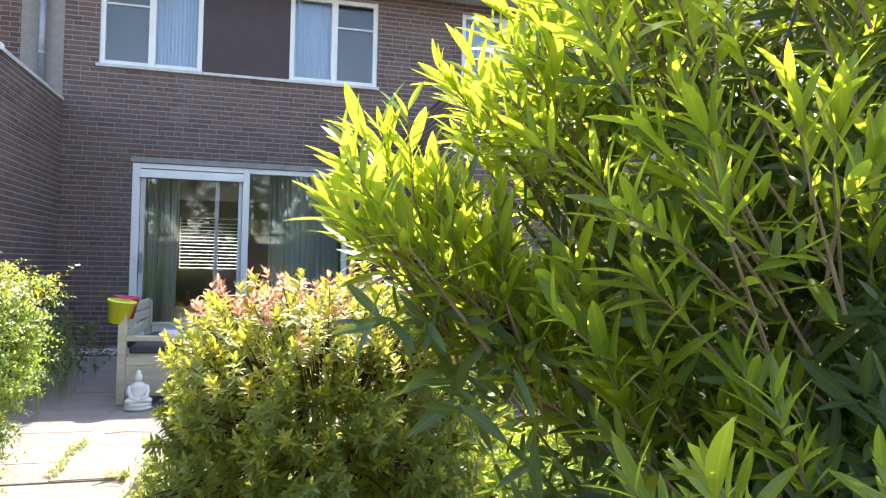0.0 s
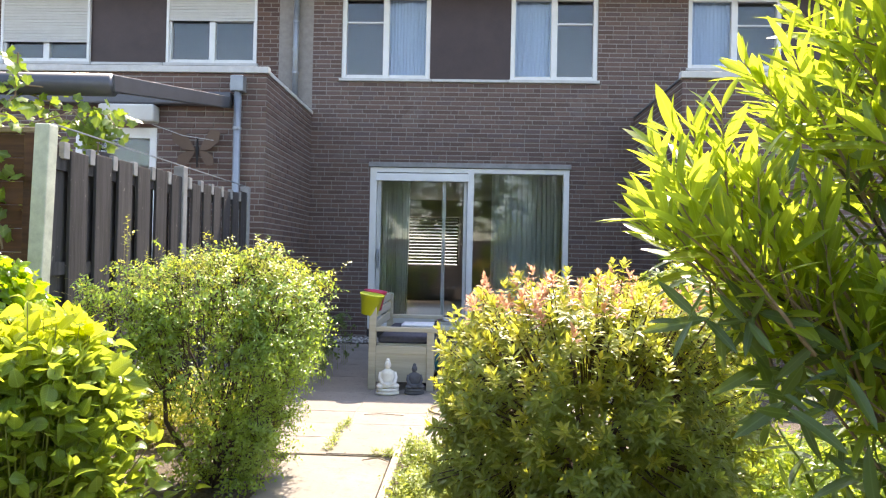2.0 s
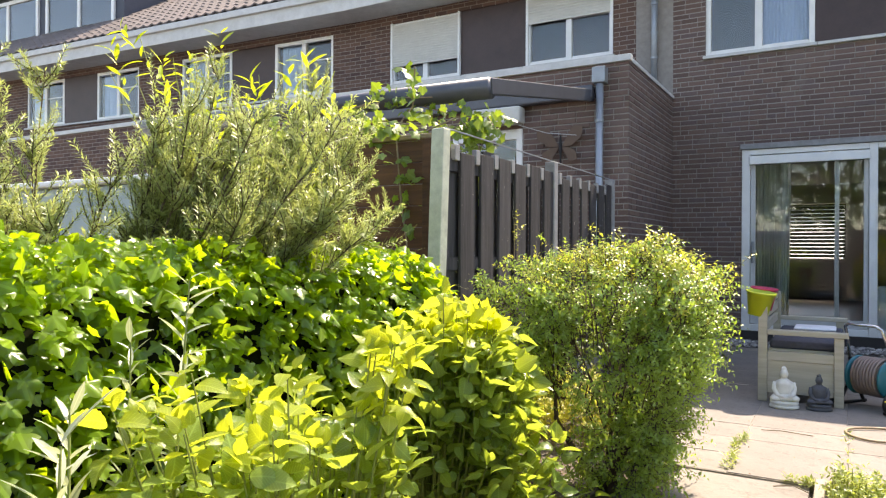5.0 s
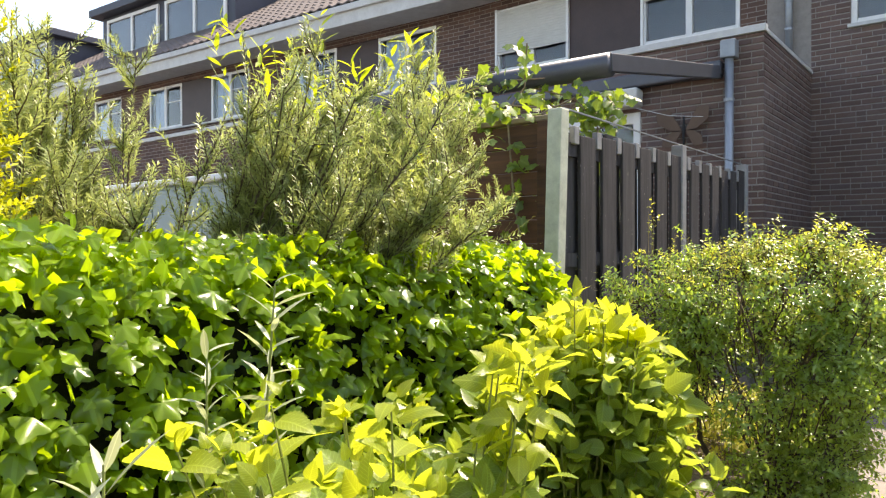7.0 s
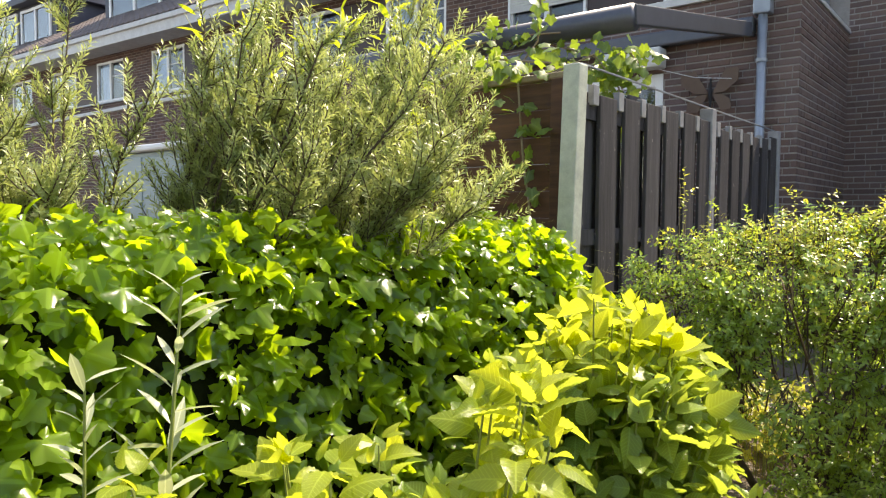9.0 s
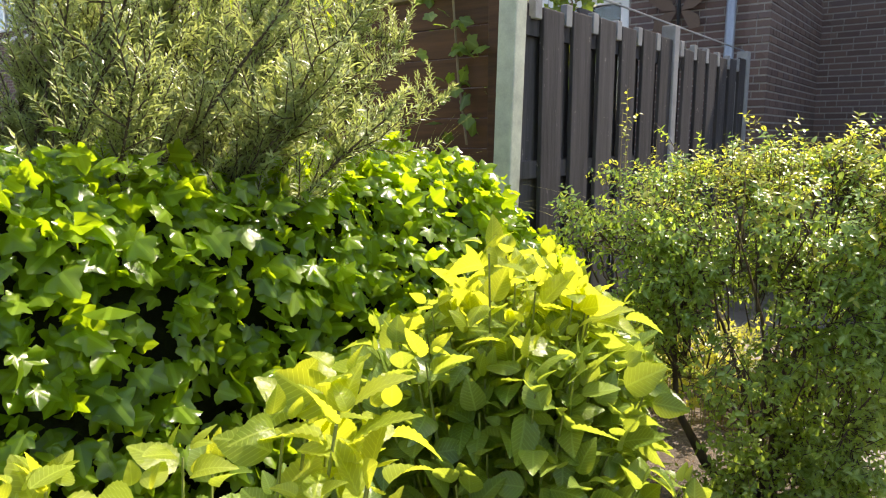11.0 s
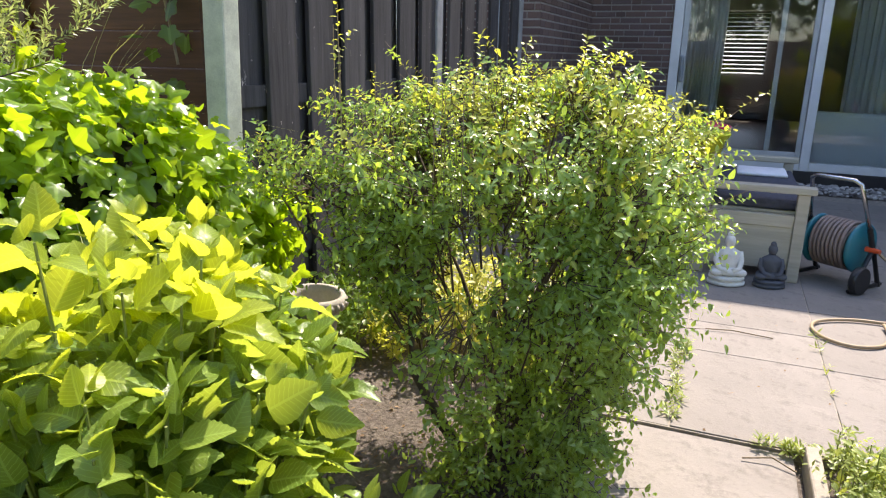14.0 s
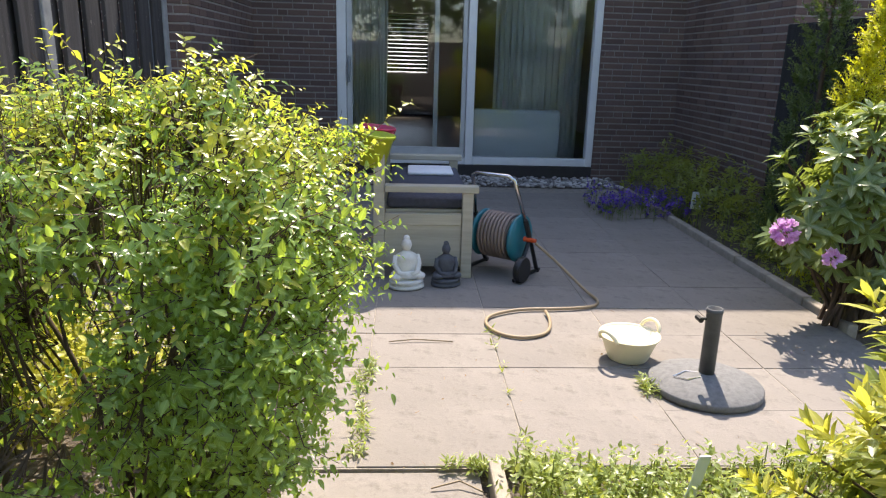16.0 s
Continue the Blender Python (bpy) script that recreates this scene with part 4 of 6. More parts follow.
# timber fence between the gardens
fence = thing("fence", (-4.16, 8.85, 0), "weathered grey-brown board fence between concrete posts", "fence")
for y, mat, lab in ((8.85, POST_GREEN, "pale post greened with lichen"), (10.72, POST_GREY, ""), (12.42, POST_GREY, "")):
    bm = B()
    box(bm, -4.245, -4.155, y - 0.045, y + 0.045, -0.1, 1.93, 0.008)
    if y < 9:
        for v in bm.verts:
            v.co.x += 0.03 * (v.co.z - 1.93)
    part("post", bm, mat, fence, lab)
frs = np.random.RandomState(12)
for s, (ya, yb) in enumerate(((8.93, 10.65), (10.79, 12.35))):
    n = 12
    for i in range(n):
        y = ya + (yb - ya) * (i + 0.5) / n
        w = (yb - ya) / n * 0.67
        lean = 0.006 * frs.randn()
        x = -4.177 if i % 2 else -4.221
        bm = B()
        box(bm, x - 0.011, x + 0.011, y - w, y + w, 0.12, 1.83 + 0.014 * frs.randn(), 0.004, Euler((lean, 0, 0)))
        part("board", bm, FENCE_WOOD, fence)
    for i in range(n // 2):
        bm = B()
        y = ya + (yb - ya) * (2 * i + 0.5) / n
        box(bm, -4.2, -4.165, y - 0.03, y + 0.03, 1.75, 1.85, 0.004)
        part('spacer', bm, POST_GREY, fence)
    for z in (0.4, 1.05, 1.68):
        bm = B()
        box(bm, -4.209, -4.189, ya - 0.03, yb + 0.03, z, z + 0.08)
        part("rail", bm, FENCE_WOOD, fence)
    bm = B()
    box(bm, -4.24, -4.16, ya, yb, -0.1, 0.11, 0.008)
    part("gravel_board", bm, POST_GREY, fence)
bm = B()
tube(bm, [(-4.2, 8.9, 1.945), (-4.2, 12.4, 1.935)], 0.006, 5)
part("wire", bm, ZINC, fence)

panel = thing("wooden_screen", (-4.6, 9.0, 0), "red-brown horizontal board screen with ivy on top", "screen")
for i in range(13):
    bm = B()
    box(bm, -6.4, -4.29, 8.985, 9.005, 0.05 + i * 0.142, 0.05 + i * 0.142 + 0.138, 0.004)
    part("board", bm, BROWN_WOOD, panel)
bm = B()
box(bm, -4.4, -4.33, 8.95, 8.983, 0.0, 1.9, 0.005)
box(bm, -5.4, -5.33, 8.95, 8.983, 0.0, 1.9, 0.005)
part("batten", bm, BROWN_WOOD, panel)
bm = B()
box(bm, -6.4, -4.28, 8.96, 9.03, 1.9, 1.935, 0.008)
part("cap", bm, STEM_PALE, panel)

# pale garden cabinet of the neighbours
shed = thing("garden_cabinet", (-9.2, 9.6, 0), "pale grey-green plastic garden cabinet with a white-edged lid", "cabinet")
bm = B()
box(bm, -10.5, -7.6, 9.4, 10.3, 0, 1.8, 0.02)
part("body", bm, SHED_GREY, shed)
bm = B()
box(bm, -10.57, -7.55, 9.32, 10.35, 1.805, 1.87, 0.02)
part("lid", bm, WHITE, shed)
for a, b in ((-10.47, -9.53), (-9.51, -8.57), (-8.55, -7.63)):
    bm = B()
    box(bm, a, b, 9.375, 9.398, 0.05, 1.75, 0.008)
    part("door", bm, SHED_GREY, shed)

# dark fence panel beside the right extension
rf = thing("dark_fence", (0.6, 12.3, 0), "black-stained vertical board fence beside the brick wall", "fence")
for i in range(9):
    bm = B()
    y = 10.9 + i * 0.2
    box(bm, 0.55, 0.57, y, y + 0.19, -0.03, 1.62, 0.004)
    part("board", bm, FENCE_DARK, rf)
bm = B()
box(bm, 0.572, 0.61, 10.9, 12.7, 0.4, 0.48)
box(bm, 0.572, 0.61, 10.9, 12.7, 1.3, 1.38)
part("rail", bm, FENCE_DARK, rf)

# ---- plants, the largest first ----
def stems_of(bm, rs, base, tips, r0, r1, sag=0.2, n=5):
    """Curved stems from round a base to each tip."""
    for tip in tips:
        a = Vector(base) + Vector((0.05 * rs.randn(), 0.05 * rs.randn(), 0))
        b = Vector(tip)
        pts = []
        for i in range(n + 1):
            t = i / n
            p = a.lerp(b, t)
            k = math.sin(math.pi * t) * sag
            out = Vector((b.x - a.x, b.y - a.y, 0)) * k
            wob = Vector((rs.randn(), rs.randn(), 0)) * 0.012 * (0 < i < n)
            pts.append(p + Vector((0, 0, out.length)) * 0.5 - out * 0.45 + wob)
        tube(bm, pts, [r0 + (r1 - r0) * i / n for i in range(n + 1)], 6)
    return bm


# the small-leaved bush in the middle of the garden
def round_bush():
    rs = np.random.RandomState(21)
    c, r = (-3.07, 8.66, 0.79), (0.56, 0.48, 0.39)
    t = thing("round_bush", (-3.08, 8.58, -0.03), "round bush with small green leaves and yellow young tips", "bush")
    heads, away = shell(rs, 340, c, r, low=-0.9, inner=0.72, lump=0.2, square=0.8)
    keep = ~((((heads[:, 0] + 3.27) / 0.16) ** 2 + ((heads[:, 2] - 0.47) / 0.2) ** 2 < 1))
    keep &= (heads[:, 0] > -3.58 + 0.4 * (0.85 - heads[:, 2]))
    keep &= heads[:, 0] < -2.56 - 0.2 * np.maximum(0, 0.8 - heads[:, 2]) / 0.6
    keep &= ~((abs(heads[:, 0] + 3.34) < 0.07) & (heads[:, 2] > 1.02))
    heads, away = heads[keep], away[keep]
    n = 62
    low = np.stack([rs.uniform(-3.12, -2.72, n), rs.uniform(8.3, 8.95, n), rs.uniform(0.02, 0.5, n)], 1)
    low[:, 0] -= 0.12 * rs.rand(n) * (low[:, 2] < 0.2)
    n = 46
    flank = np.stack([rs.uniform(-3.48, -3.3, n), rs.uniform(8.42, 8.95, n), rs.uniform(0.42, 0.85, n)], 1)
    flank = flank[flank[:, 0] > -3.6 + 0.35 * (0.85 - flank[:, 2])]
    low = np.concatenate([low, flank])
    heads = np.concatenate([heads, low])
    away = np.concatenate([away, unit(low - np.array([-3.0, 8.62, 0.3]) + np.array([0, 0, 0.1]))])
    bm = B()
    tips = [(-3.1 + 0.5 * math.cos(a) * f, 8.65 + 0.4 * math.sin(a) * f, 0.72 + 0.35 * (1.25 - f)) for a, f in ((0.3 + 0.62 * i, 0.55 + 0.45 * (i % 3) / 2) for i in range(5))]
    stems_of(bm, rs, (-3.08, 8.58, -0.03), tips, 0.011, 0.003, 0.35)
    limb = [(-3.08, 8.58, -0.02), (-3.22, 8.56, 0.14), (-3.33, 8.57, 0.3), (-3.36, 8.6, 0.55), (-3.45, 8.62, 0.85)]
    tube(bm, limb, [0.022, 0.018, 0.012, 0.008, 0.004], 8)
    limb = [(-3.05, 8.56, -0.02), (-2.98, 8.6, 0.2), (-2.86, 8.65, 0.42), (-2.74, 8.66, 0.7)]
    tube(bm, limb, [0.027, 0.021, 0.015, 0.006], 8)
    part("trunk", bm, BARK, t, "", True)
    # each head: a limb end that forks into level twigs
    bm, starts, dirs = B(), [], []

    def sparse(q):
        gap = ((q[0] + 0.42 * (q[1] - c[1]) + 3.22) / 0.075) ** 2 + ((q[2] + 0.35 * (q[1] - c[1]) - 0.58) / 0.2) ** 2 < 1
        if q[0] < -3.43 - 0.6 * max(0, q[2] - 0.7) + 0.3 * max(0, 0.5 - q[2]):
            return True
        if q[2] < 0.64 and q[0] + 0.74 * (q[1] - 8.4) < -3.32:
            return True
        return gap or noise.noise(Vector(q) * 5.0) > 0.28 + 1.2 * max(0, q[2] - 0.85)

    for h, o in zip(heads, away):
        if sparse(h):
            continue
        h, o = Vector(h), Vector(o)
        foot = Vector((-3.07, 8.6, 0.1)).lerp(h, 0.8) - Vector((0, 0, 0.04))
        tube(bm, [foot, foot.lerp(h, 0.5) + Vector((0.02 * rs.randn(), 0.02 * rs.randn(), 0.02)), h], [0.0035, 0.0025, 0.0015], 4)
        for _ in range(16):
            p = h - o * 0.09 * rs.rand() + Vector(0.036 * rs.randn(3))
            d = o * 0.75 + Vector(0.6 * rs.randn(3)) * 0.9
            d.z = d.z * 0.6 + 0.2
            if sparse(p):
                continue
            starts.append(tuple(p))
            dirs.append(tuple(d))
            tube(bm, [h - o * 0.1, p, p + d.normalized() * 0.09], [0.0018, 0.0014, 0.0007], 3)
    part("branchwork", bm, BARK, t)["kind"] = "stuff"
    starts, dirs = np.array(starts), unit(np.array(dirs))
    temps = [blade(0.025, 0.0125, "ovate", 4, 0.35, 0.25), blade(0.021, 0.0105, "ovate", 4, 0.5, 0.1), blade(0.019, 0.01, "ovate", 4, 0.2, 0.4)]
    top = starts[:, 2] + 0.05 * rs.randn(len(starts)) + 0.1 * (starts[:, 0] + 3.07)
    young = rs.rand(len(starts)) < (top - 0.9) * 2.6
    foliage("leaves", temps, sprays(starts[~young], dirs[~young], 0.12, 12, 0.9, rs, spread=0.8, up=(0, -0.55, 1.5), vary=0.2, bend=0.9, lift=-0.04), LF_BUSH, t, 1)
    foliage("young_leaves", temps, sprays(starts[young], dirs[young] + np.array([0, 0, 0.15]), 0.11, 10, 0.9, rs, up=(0, -0.5, 1.5), vary=0.2, bend=0.9, lift=-0.02), LF_BUSH_YOUNG, t, 2)
    n = 38
    a = rs.rand(n) * 6.28
    q = rs.rand(n) ** 0.5
    shoots = np.stack([c[0] + 0.5 * q * np.cos(a), c[1] + 0.4 * q * np.sin(a), 1.1 + 0.03 * rs.randn(n) - 0.09 * q * q], 1)
    shoots = np.concatenate([shoots, [[-3.5, 8.45, 1.17], [-3.53, 8.47, 1.23], [-3.51, 8.46, 1.28], [-3.42, 8.5, 1.13]]])
    bm = B()
    for p in shoots:
        tube(bm, [Vector(p) - Vector((0, 0, 0.16)), Vector(p) + Vector((0, 0, 0.1))], [0.002, 0.001], 4)
    part("shootwork", bm, STEM_PALE, t)["kind"] = "stuff"
    foliage("tip_leaf", temps, sprays(shoots, np.tile([0.0, 0, 1.0], (len(shoots), 1)) + 0.25 * rs.randn(len(shoots), 3), 0.1, 10, 0.75, rs), LF_BUSH_YOUNG, t, 3)


round_bush()


# the pieris with pink young tips
def pieris():
    rs = np.random.RandomState(33)
    c, r = (-1.22, 7.76, 0.6), (0.65, 0.57, 0.56)
    t = thing("pieris_bush", (-1.22, 7.75, -0.03), "dense evergreen pieris with yellow-green leaf whorls and pink tips", "bush")
    bm = B()
    stems_of(bm, rs, (-1.22, 7.75, -0.03), [(-1.22 + 0.45 * math.cos(a), 7.75 + 0.35 * math.sin(a), 0.8) for a in np.arange(0, 6.2, 0.55)], 0.018, 0.006)
    part("trunk", bm, BARK, t, "", True)
    pts, out = shell(rs, 1500, c, r, low=-0.95, inner=0.74, lump=0.12, square=0.3)
    knob = np.array([noise.noise(Vector(p * 7.0)) for p in pts])
    pts = pts + out * (0.05 * knob)[:, None] + out * 0.03 * (rs.rand(len(pts), 1) ** 4)
    deep, inward = shell(rs, 420, c, np.array(r) * 0.78, low=-0.95, inner=0.7, lump=0.15, square=0.3)
    bm = B()
    for p, o in list(zip(pts, out))[::2]:
        a = Vector(p) - Vector(o) * 0.25 - Vector((0, 0, 0.06))
        tube(bm, [a, Vector(p)], [0.004, 0.002], 4)
    part("branchwork", bm, BARK, t)["kind"] = "stuff"
    temps = [blade(0.05, 0.0145, "lance", 4, 0.3, 0.12), blade(0.043, 0.013, "lance", 4, 0.2, 0.3), blade(0.038, 0.012, "lance", 4, 0.4, 0.2)]

    def whorls(p, axis, rings, scale):
        side = unit(np.cross(axis, rs.randn(len(axis), 3)))
        other = np.cross(axis, side)
        ms = []
        for ring, n, tilt in rings:
            for i in range(n):
                a = 2 * math.pi * (i + 0.5 * ring) / n + rs.rand(len(p)) * 0.6
                rad = side * np.cos(a)[:, None] + other * np.sin(a)[:, None]
                al = axis * math.cos(tilt) + rad * math.sin(tilt) + 0.16 * rs.randn(*p.shape)
                ms.append(frames_of(p - axis * 0.016 * ring, al, axis - 0.35 * rad, scale * (0.7 + 0.45 * rs.rand(len(p)))))
        return np.concatenate(ms)

    axis = unit(out * 0.7 + np.array([0, 0, 0.65]) + 0.22 * rs.randn(len(out), 3))
    h = (pts[:, 2] - 0.45) / 0.8 + 0.22 * rs.randn(len(pts))
    tips = (pts[:, 2] > 0.98) & (rs.rand(len(pts)) < 0.2 + 0.5 * (pts[:, 0] < -1.42))
    tips |= (pts[:, 2] > 0.75) & (rs.rand(len(pts)) < 0.05)
    dark_set = ((0, 5, 0.5), (1, 6, 1.0), (2, 6, 1.45), (3, 4, 1.7))
    fresh = ((0, 5, 0.35), (1, 6, 0.75), (2, 6, 1.25))
    foliage("leaves", temps, np.concatenate([whorls(pts[(h < 0.4) & ~tips], axis[(h < 0.4) & ~tips], dark_set, 1.0), whorls(deep, unit(inward + np.array([0, 0, 0.5])), dark_set, 1.0), whorls(pts - axis * 0.06, axis, ((0, 6, 1.35),), 1.0)]), LF_PIERIS, t, 0)
    sel = (h >= 0.4) & ~tips
    foliage("young_leaves", temps, whorls(pts[sel], axis[sel], fresh, 0.95), LF_PIERIS_YOUNG, t, 1)
    foliage("pink_tip", temps, whorls(pts[tips] + np.array([0, 0, 0.02]), unit(axis[tips] + np.array([0, 0, 0.5])), fresh, 0.85), LF_PIERIS_RED, t, 2)


pieris()


# the large laurel beside the path
def laurel():
    rs = np.random.RandomState(5)
    t = thing("laurel_bush", (-0.35, 6.4, -0.03), "large laurel with long glossy leaves, lit from behind", "bush")
    base = Vector((-0.35, 6.45, -0.03))
    # centre, radii, shoots, hollow share
    lobes = (((-1.22, 6.42, 1.28), (0.1, 0.14, 0.12), 15, 0.3), ((-1.06, 6.42, 1.17), (0.15, 0.16, 0.11), 17, 0.3), ((-0.92, 6.44, 1.03), (0.14, 0.14, 0.1), 12, 0.3),
             ((-0.85, 6.52, 1.48), (0.18, 0.2, 0.24), 26, 0.5), ((-0.72, 6.45, 1.82), (0.26, 0.24, 0.26), 26, 0.5), ((-0.5, 6.45, 1.42), (0.52, 0.5, 0.8), 70, 0.8),
             ((-0.72, 6.3, 0.9), (0.2, 0.18, 0.14), 12, 0.4), ((-0.62, 6.05, 1.25), (0.22, 0.16, 0.28), 13, 0.6), ((-0.4, 5.95, 1.8), (0.34, 0.2, 0.24), 20, 0.6), ((-0.5, 6.05, 0.78), (0.26, 0.16, 0.14), 8, 0.6),
             ((-0.88, 5.78, 0.8), (0.07, 0.06, 0.04), 4, 0.6), ((-0.62, 5.68, 0.8), (0.06, 0.05, 0.04), 3, 0.6))
    ends, dirs = [], []
    for c, r, n, inner in lobes:
        p, o = shell(rs, n, c, r, low=-0.55, inner=inner, lump=0.12)
        ends.append(p)
        dirs.append(o * np.array([0.45, 0.35, 0.3]) + np.array([-0.45, -0.02, 0.72]) + 0.15 * rs.randn(len(p), 3))
    ends, dirs = np.concatenate(ends), unit(np.concatenate(dirs))
    bm = B()
    for c, r, n, inner in lobes:
        e = Vector(c) + Vector((r[0] * 0.3 * rs.randn(), r[1] * 0.3 * rs.randn(), -0.04))
        a = base + Vector((0.08 * rs.randn(), 0.08 * rs.randn(), 0))
        fork = Vector((-0.35 + 0.1 * rs.randn(), 6.5, 0.7))
        tube(bm, [a, fork, fork.lerp(e, 0.5) + Vector((0, 0.04, -0.03)), e], [0.016, 0.01, 0.006, 0.003], 7)
    part("trunk", bm, BARK, t, "", True)
    bm = B()
    for e, d in zip(ends, dirs):
        e0, d = Vector(e), Vector(d)
        tube(bm, [e0 - d * 0.2 + Vector((0.08, 0.04, -0.08)), e0 - d * 0.05, e0 + d * 0.13], [0.0045, 0.003, 0.0016], 5)
    part("branchwork", bm, STEM_PALE, t)["kind"] = "stuff"
    temps = [blade(0.1, 0.019, "lance", 6, 0.35, 0.1), blade(0.088, 0.016, "lance", 6, 0.5, -0.06), blade(0.112, 0.023, "lance", 6, 0.25, 0.2)]
    ms = np.concatenate([sprays(ends - dirs * 0.06, dirs, 0.19, 13, 1.0, rs, spread=0.45, bend=0.0, up=(0, -0.15, 0.7), vary=0.12),
                         sprays(ends - dirs * 0.2 + np.array([0.06, 0.03, -0.03]), dirs + 0.4 * rs.randn(*dirs.shape), 0.18, 5, 1.0, rs, spread=0.75, bend=0.1, vary=0.12)])
    # thick inner leaves: a darker copy of the leaf colour paints in the shade
    dark_set = []
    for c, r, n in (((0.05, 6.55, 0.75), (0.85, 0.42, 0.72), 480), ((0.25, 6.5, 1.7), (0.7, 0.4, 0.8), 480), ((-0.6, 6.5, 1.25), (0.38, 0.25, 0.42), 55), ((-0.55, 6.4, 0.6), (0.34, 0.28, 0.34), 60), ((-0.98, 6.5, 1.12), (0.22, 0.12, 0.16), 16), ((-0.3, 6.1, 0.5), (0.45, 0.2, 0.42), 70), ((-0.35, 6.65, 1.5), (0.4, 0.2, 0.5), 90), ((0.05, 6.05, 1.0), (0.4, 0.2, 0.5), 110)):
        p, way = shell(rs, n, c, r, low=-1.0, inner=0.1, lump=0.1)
        dark_set.append(sprays(p, way + 0.5 * rs.randn(*way.shape) + np.array([-0.1, -0.2, 0.1]), 0.2, 11, 1.0, rs, spread=0.8, bend=0.2, vary=0.15))
    foliage("old_leaves", temps, np.concatenate(dark_set), LF_LAUREL_SHADED, t, 6)
    p = ms[:, :3, 3]
    nearest = np.argsort(p[:, 1] + 0.6 * p[:, 0])
    single_leaves("leaf", temps, ms[nearest[:300]], LF_LAUREL, t)
    foliage("leaves", temps, ms[nearest[300:]], LF_LAUREL, t, 4)


laurel()


# hydrangea with broad light green leaves
def hydrangea(name, spots, at, seed, singles):
    rs = np.random.RandomState(seed)
    t = thing(name, at, "hydrangea with broad yellow-green toothed leaves", "shrub", "hydrangeas by the ivy")
    temps = [blade(0.076, 0.054, "ovate", 18, 0.2, 0.35, 0.024), blade(0.068, 0.05, "ovate", 18, 0.45, 0.6, 0.024), blade(0.08, 0.057, "ovate", 18, 0.25, 0.12, 0.024), blade(0.062, 0.046, "ovate", 18, -0.2, 0.55, 0.024)]
    ms = []
    for x, y, z in spots:
        bm = B()
        lean = np.array([0.1 * rs.randn(), 0.1 * rs.randn(), 1.0])
        foot = Vector((at[0] + (x - at[0]) * 0.35, at[1] + (y - at[1]) * 0.45, -0.03))
        tube(bm, [foot, foot.lerp(Vector((x, y, z)), 0.6) + Vector((0.01, 0.01, 0.02)), (x, y, z - 0.02)], [0.006, 0.004, 0.002], 5)
        part('stem', bm, STEM_GREEN, t)
        for k, (dz, n, tilt, s) in enumerate(((0.0, 2, 0.3, 0.5), (-0.01, 2, 0.7, 0.8), (-0.045, 2, 1.1, 1.05), (-0.12, 2, 1.45, 1.05), (-0.2, 2, 1.6, 0.9), (-0.3, 2, 1.7, 0.75), (-0.4, 2, 1.7, 0.65), (-0.5, 2, 1.7, 0.6))):
            a0 = (k % 2) * math.pi / 2 + rs.rand() * 0.7
            for i in range(n):
                a = a0 + i * math.pi
                rad = np.array([math.cos(a), math.sin(a), 0])
                tl = tilt + 0.5 * rs.randn()
                al = rad * math.sin(tl) + lean * math.cos(tl)
                p = np.array([x, y, z + dz]) + rad * 0.015
                ms.append(frames_of(p[None], al[None], (np.array([0, 0, 1.0]) - 0.35 * rad + 0.6 * rs.randn(3))[None], np.array([s * (0.85 + 0.3 * rs.rand())])))
    ms = np.concatenate(ms)
    # sorted by height: the lower leaves take the shade-darkened copy
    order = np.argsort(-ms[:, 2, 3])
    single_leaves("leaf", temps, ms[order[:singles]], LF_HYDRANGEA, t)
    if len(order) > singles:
        foliage("leaves", temps, ms[order[singles:]], LF_HYDRANGEA_DARK, t, seed)


hrs = np.random.RandomState(77)
spots = []
for i in range(195):
    a, q = hrs.rand() * 6.28, hrs.rand() ** 0.5
    x, y = -3.38 + 0.31 * q * math.cos(a), 7.55 + 0.42 * q * math.sin(a)
    spots.append((x, y, 0.88 - 0.24 * q * q + 0.07 * hrs.randn()))
for i in range(26):
    spots.append((-3.04 + 0.05 * hrs.randn(), 7.55 + 0.2 * hrs.randn(), hrs.uniform(0.15, 0.6)))
hydrangea("hydrangea", spots, (-3.42, 7.5, -0.03), 8, 220)
spots = [(-3.16, 6.81, 0.96), (-3.1, 6.7, 0.86), (-3.24, 6.86, 0.86), (-3.2, 6.75, 0.91), (-3.13, 6.77, 0.93), (-3.22, 6.81, 0.93), (-3.09, 6.78, 0.87), (-3.18, 6.9, 0.88)]
for i in range(68):
    x, y = hrs.uniform(-3.6, -3.1), hrs.uniform(6.1, 6.95)
    spots.append((x, y, 0.745 + 0.07 * hrs.randn() - 0.12 * abs(x + 3.35) - 0.35 * max(0, y - 6.5)))
hydrangea("hydrangea", spots, (-3.3, 6.5, -0.03), 9, 220)


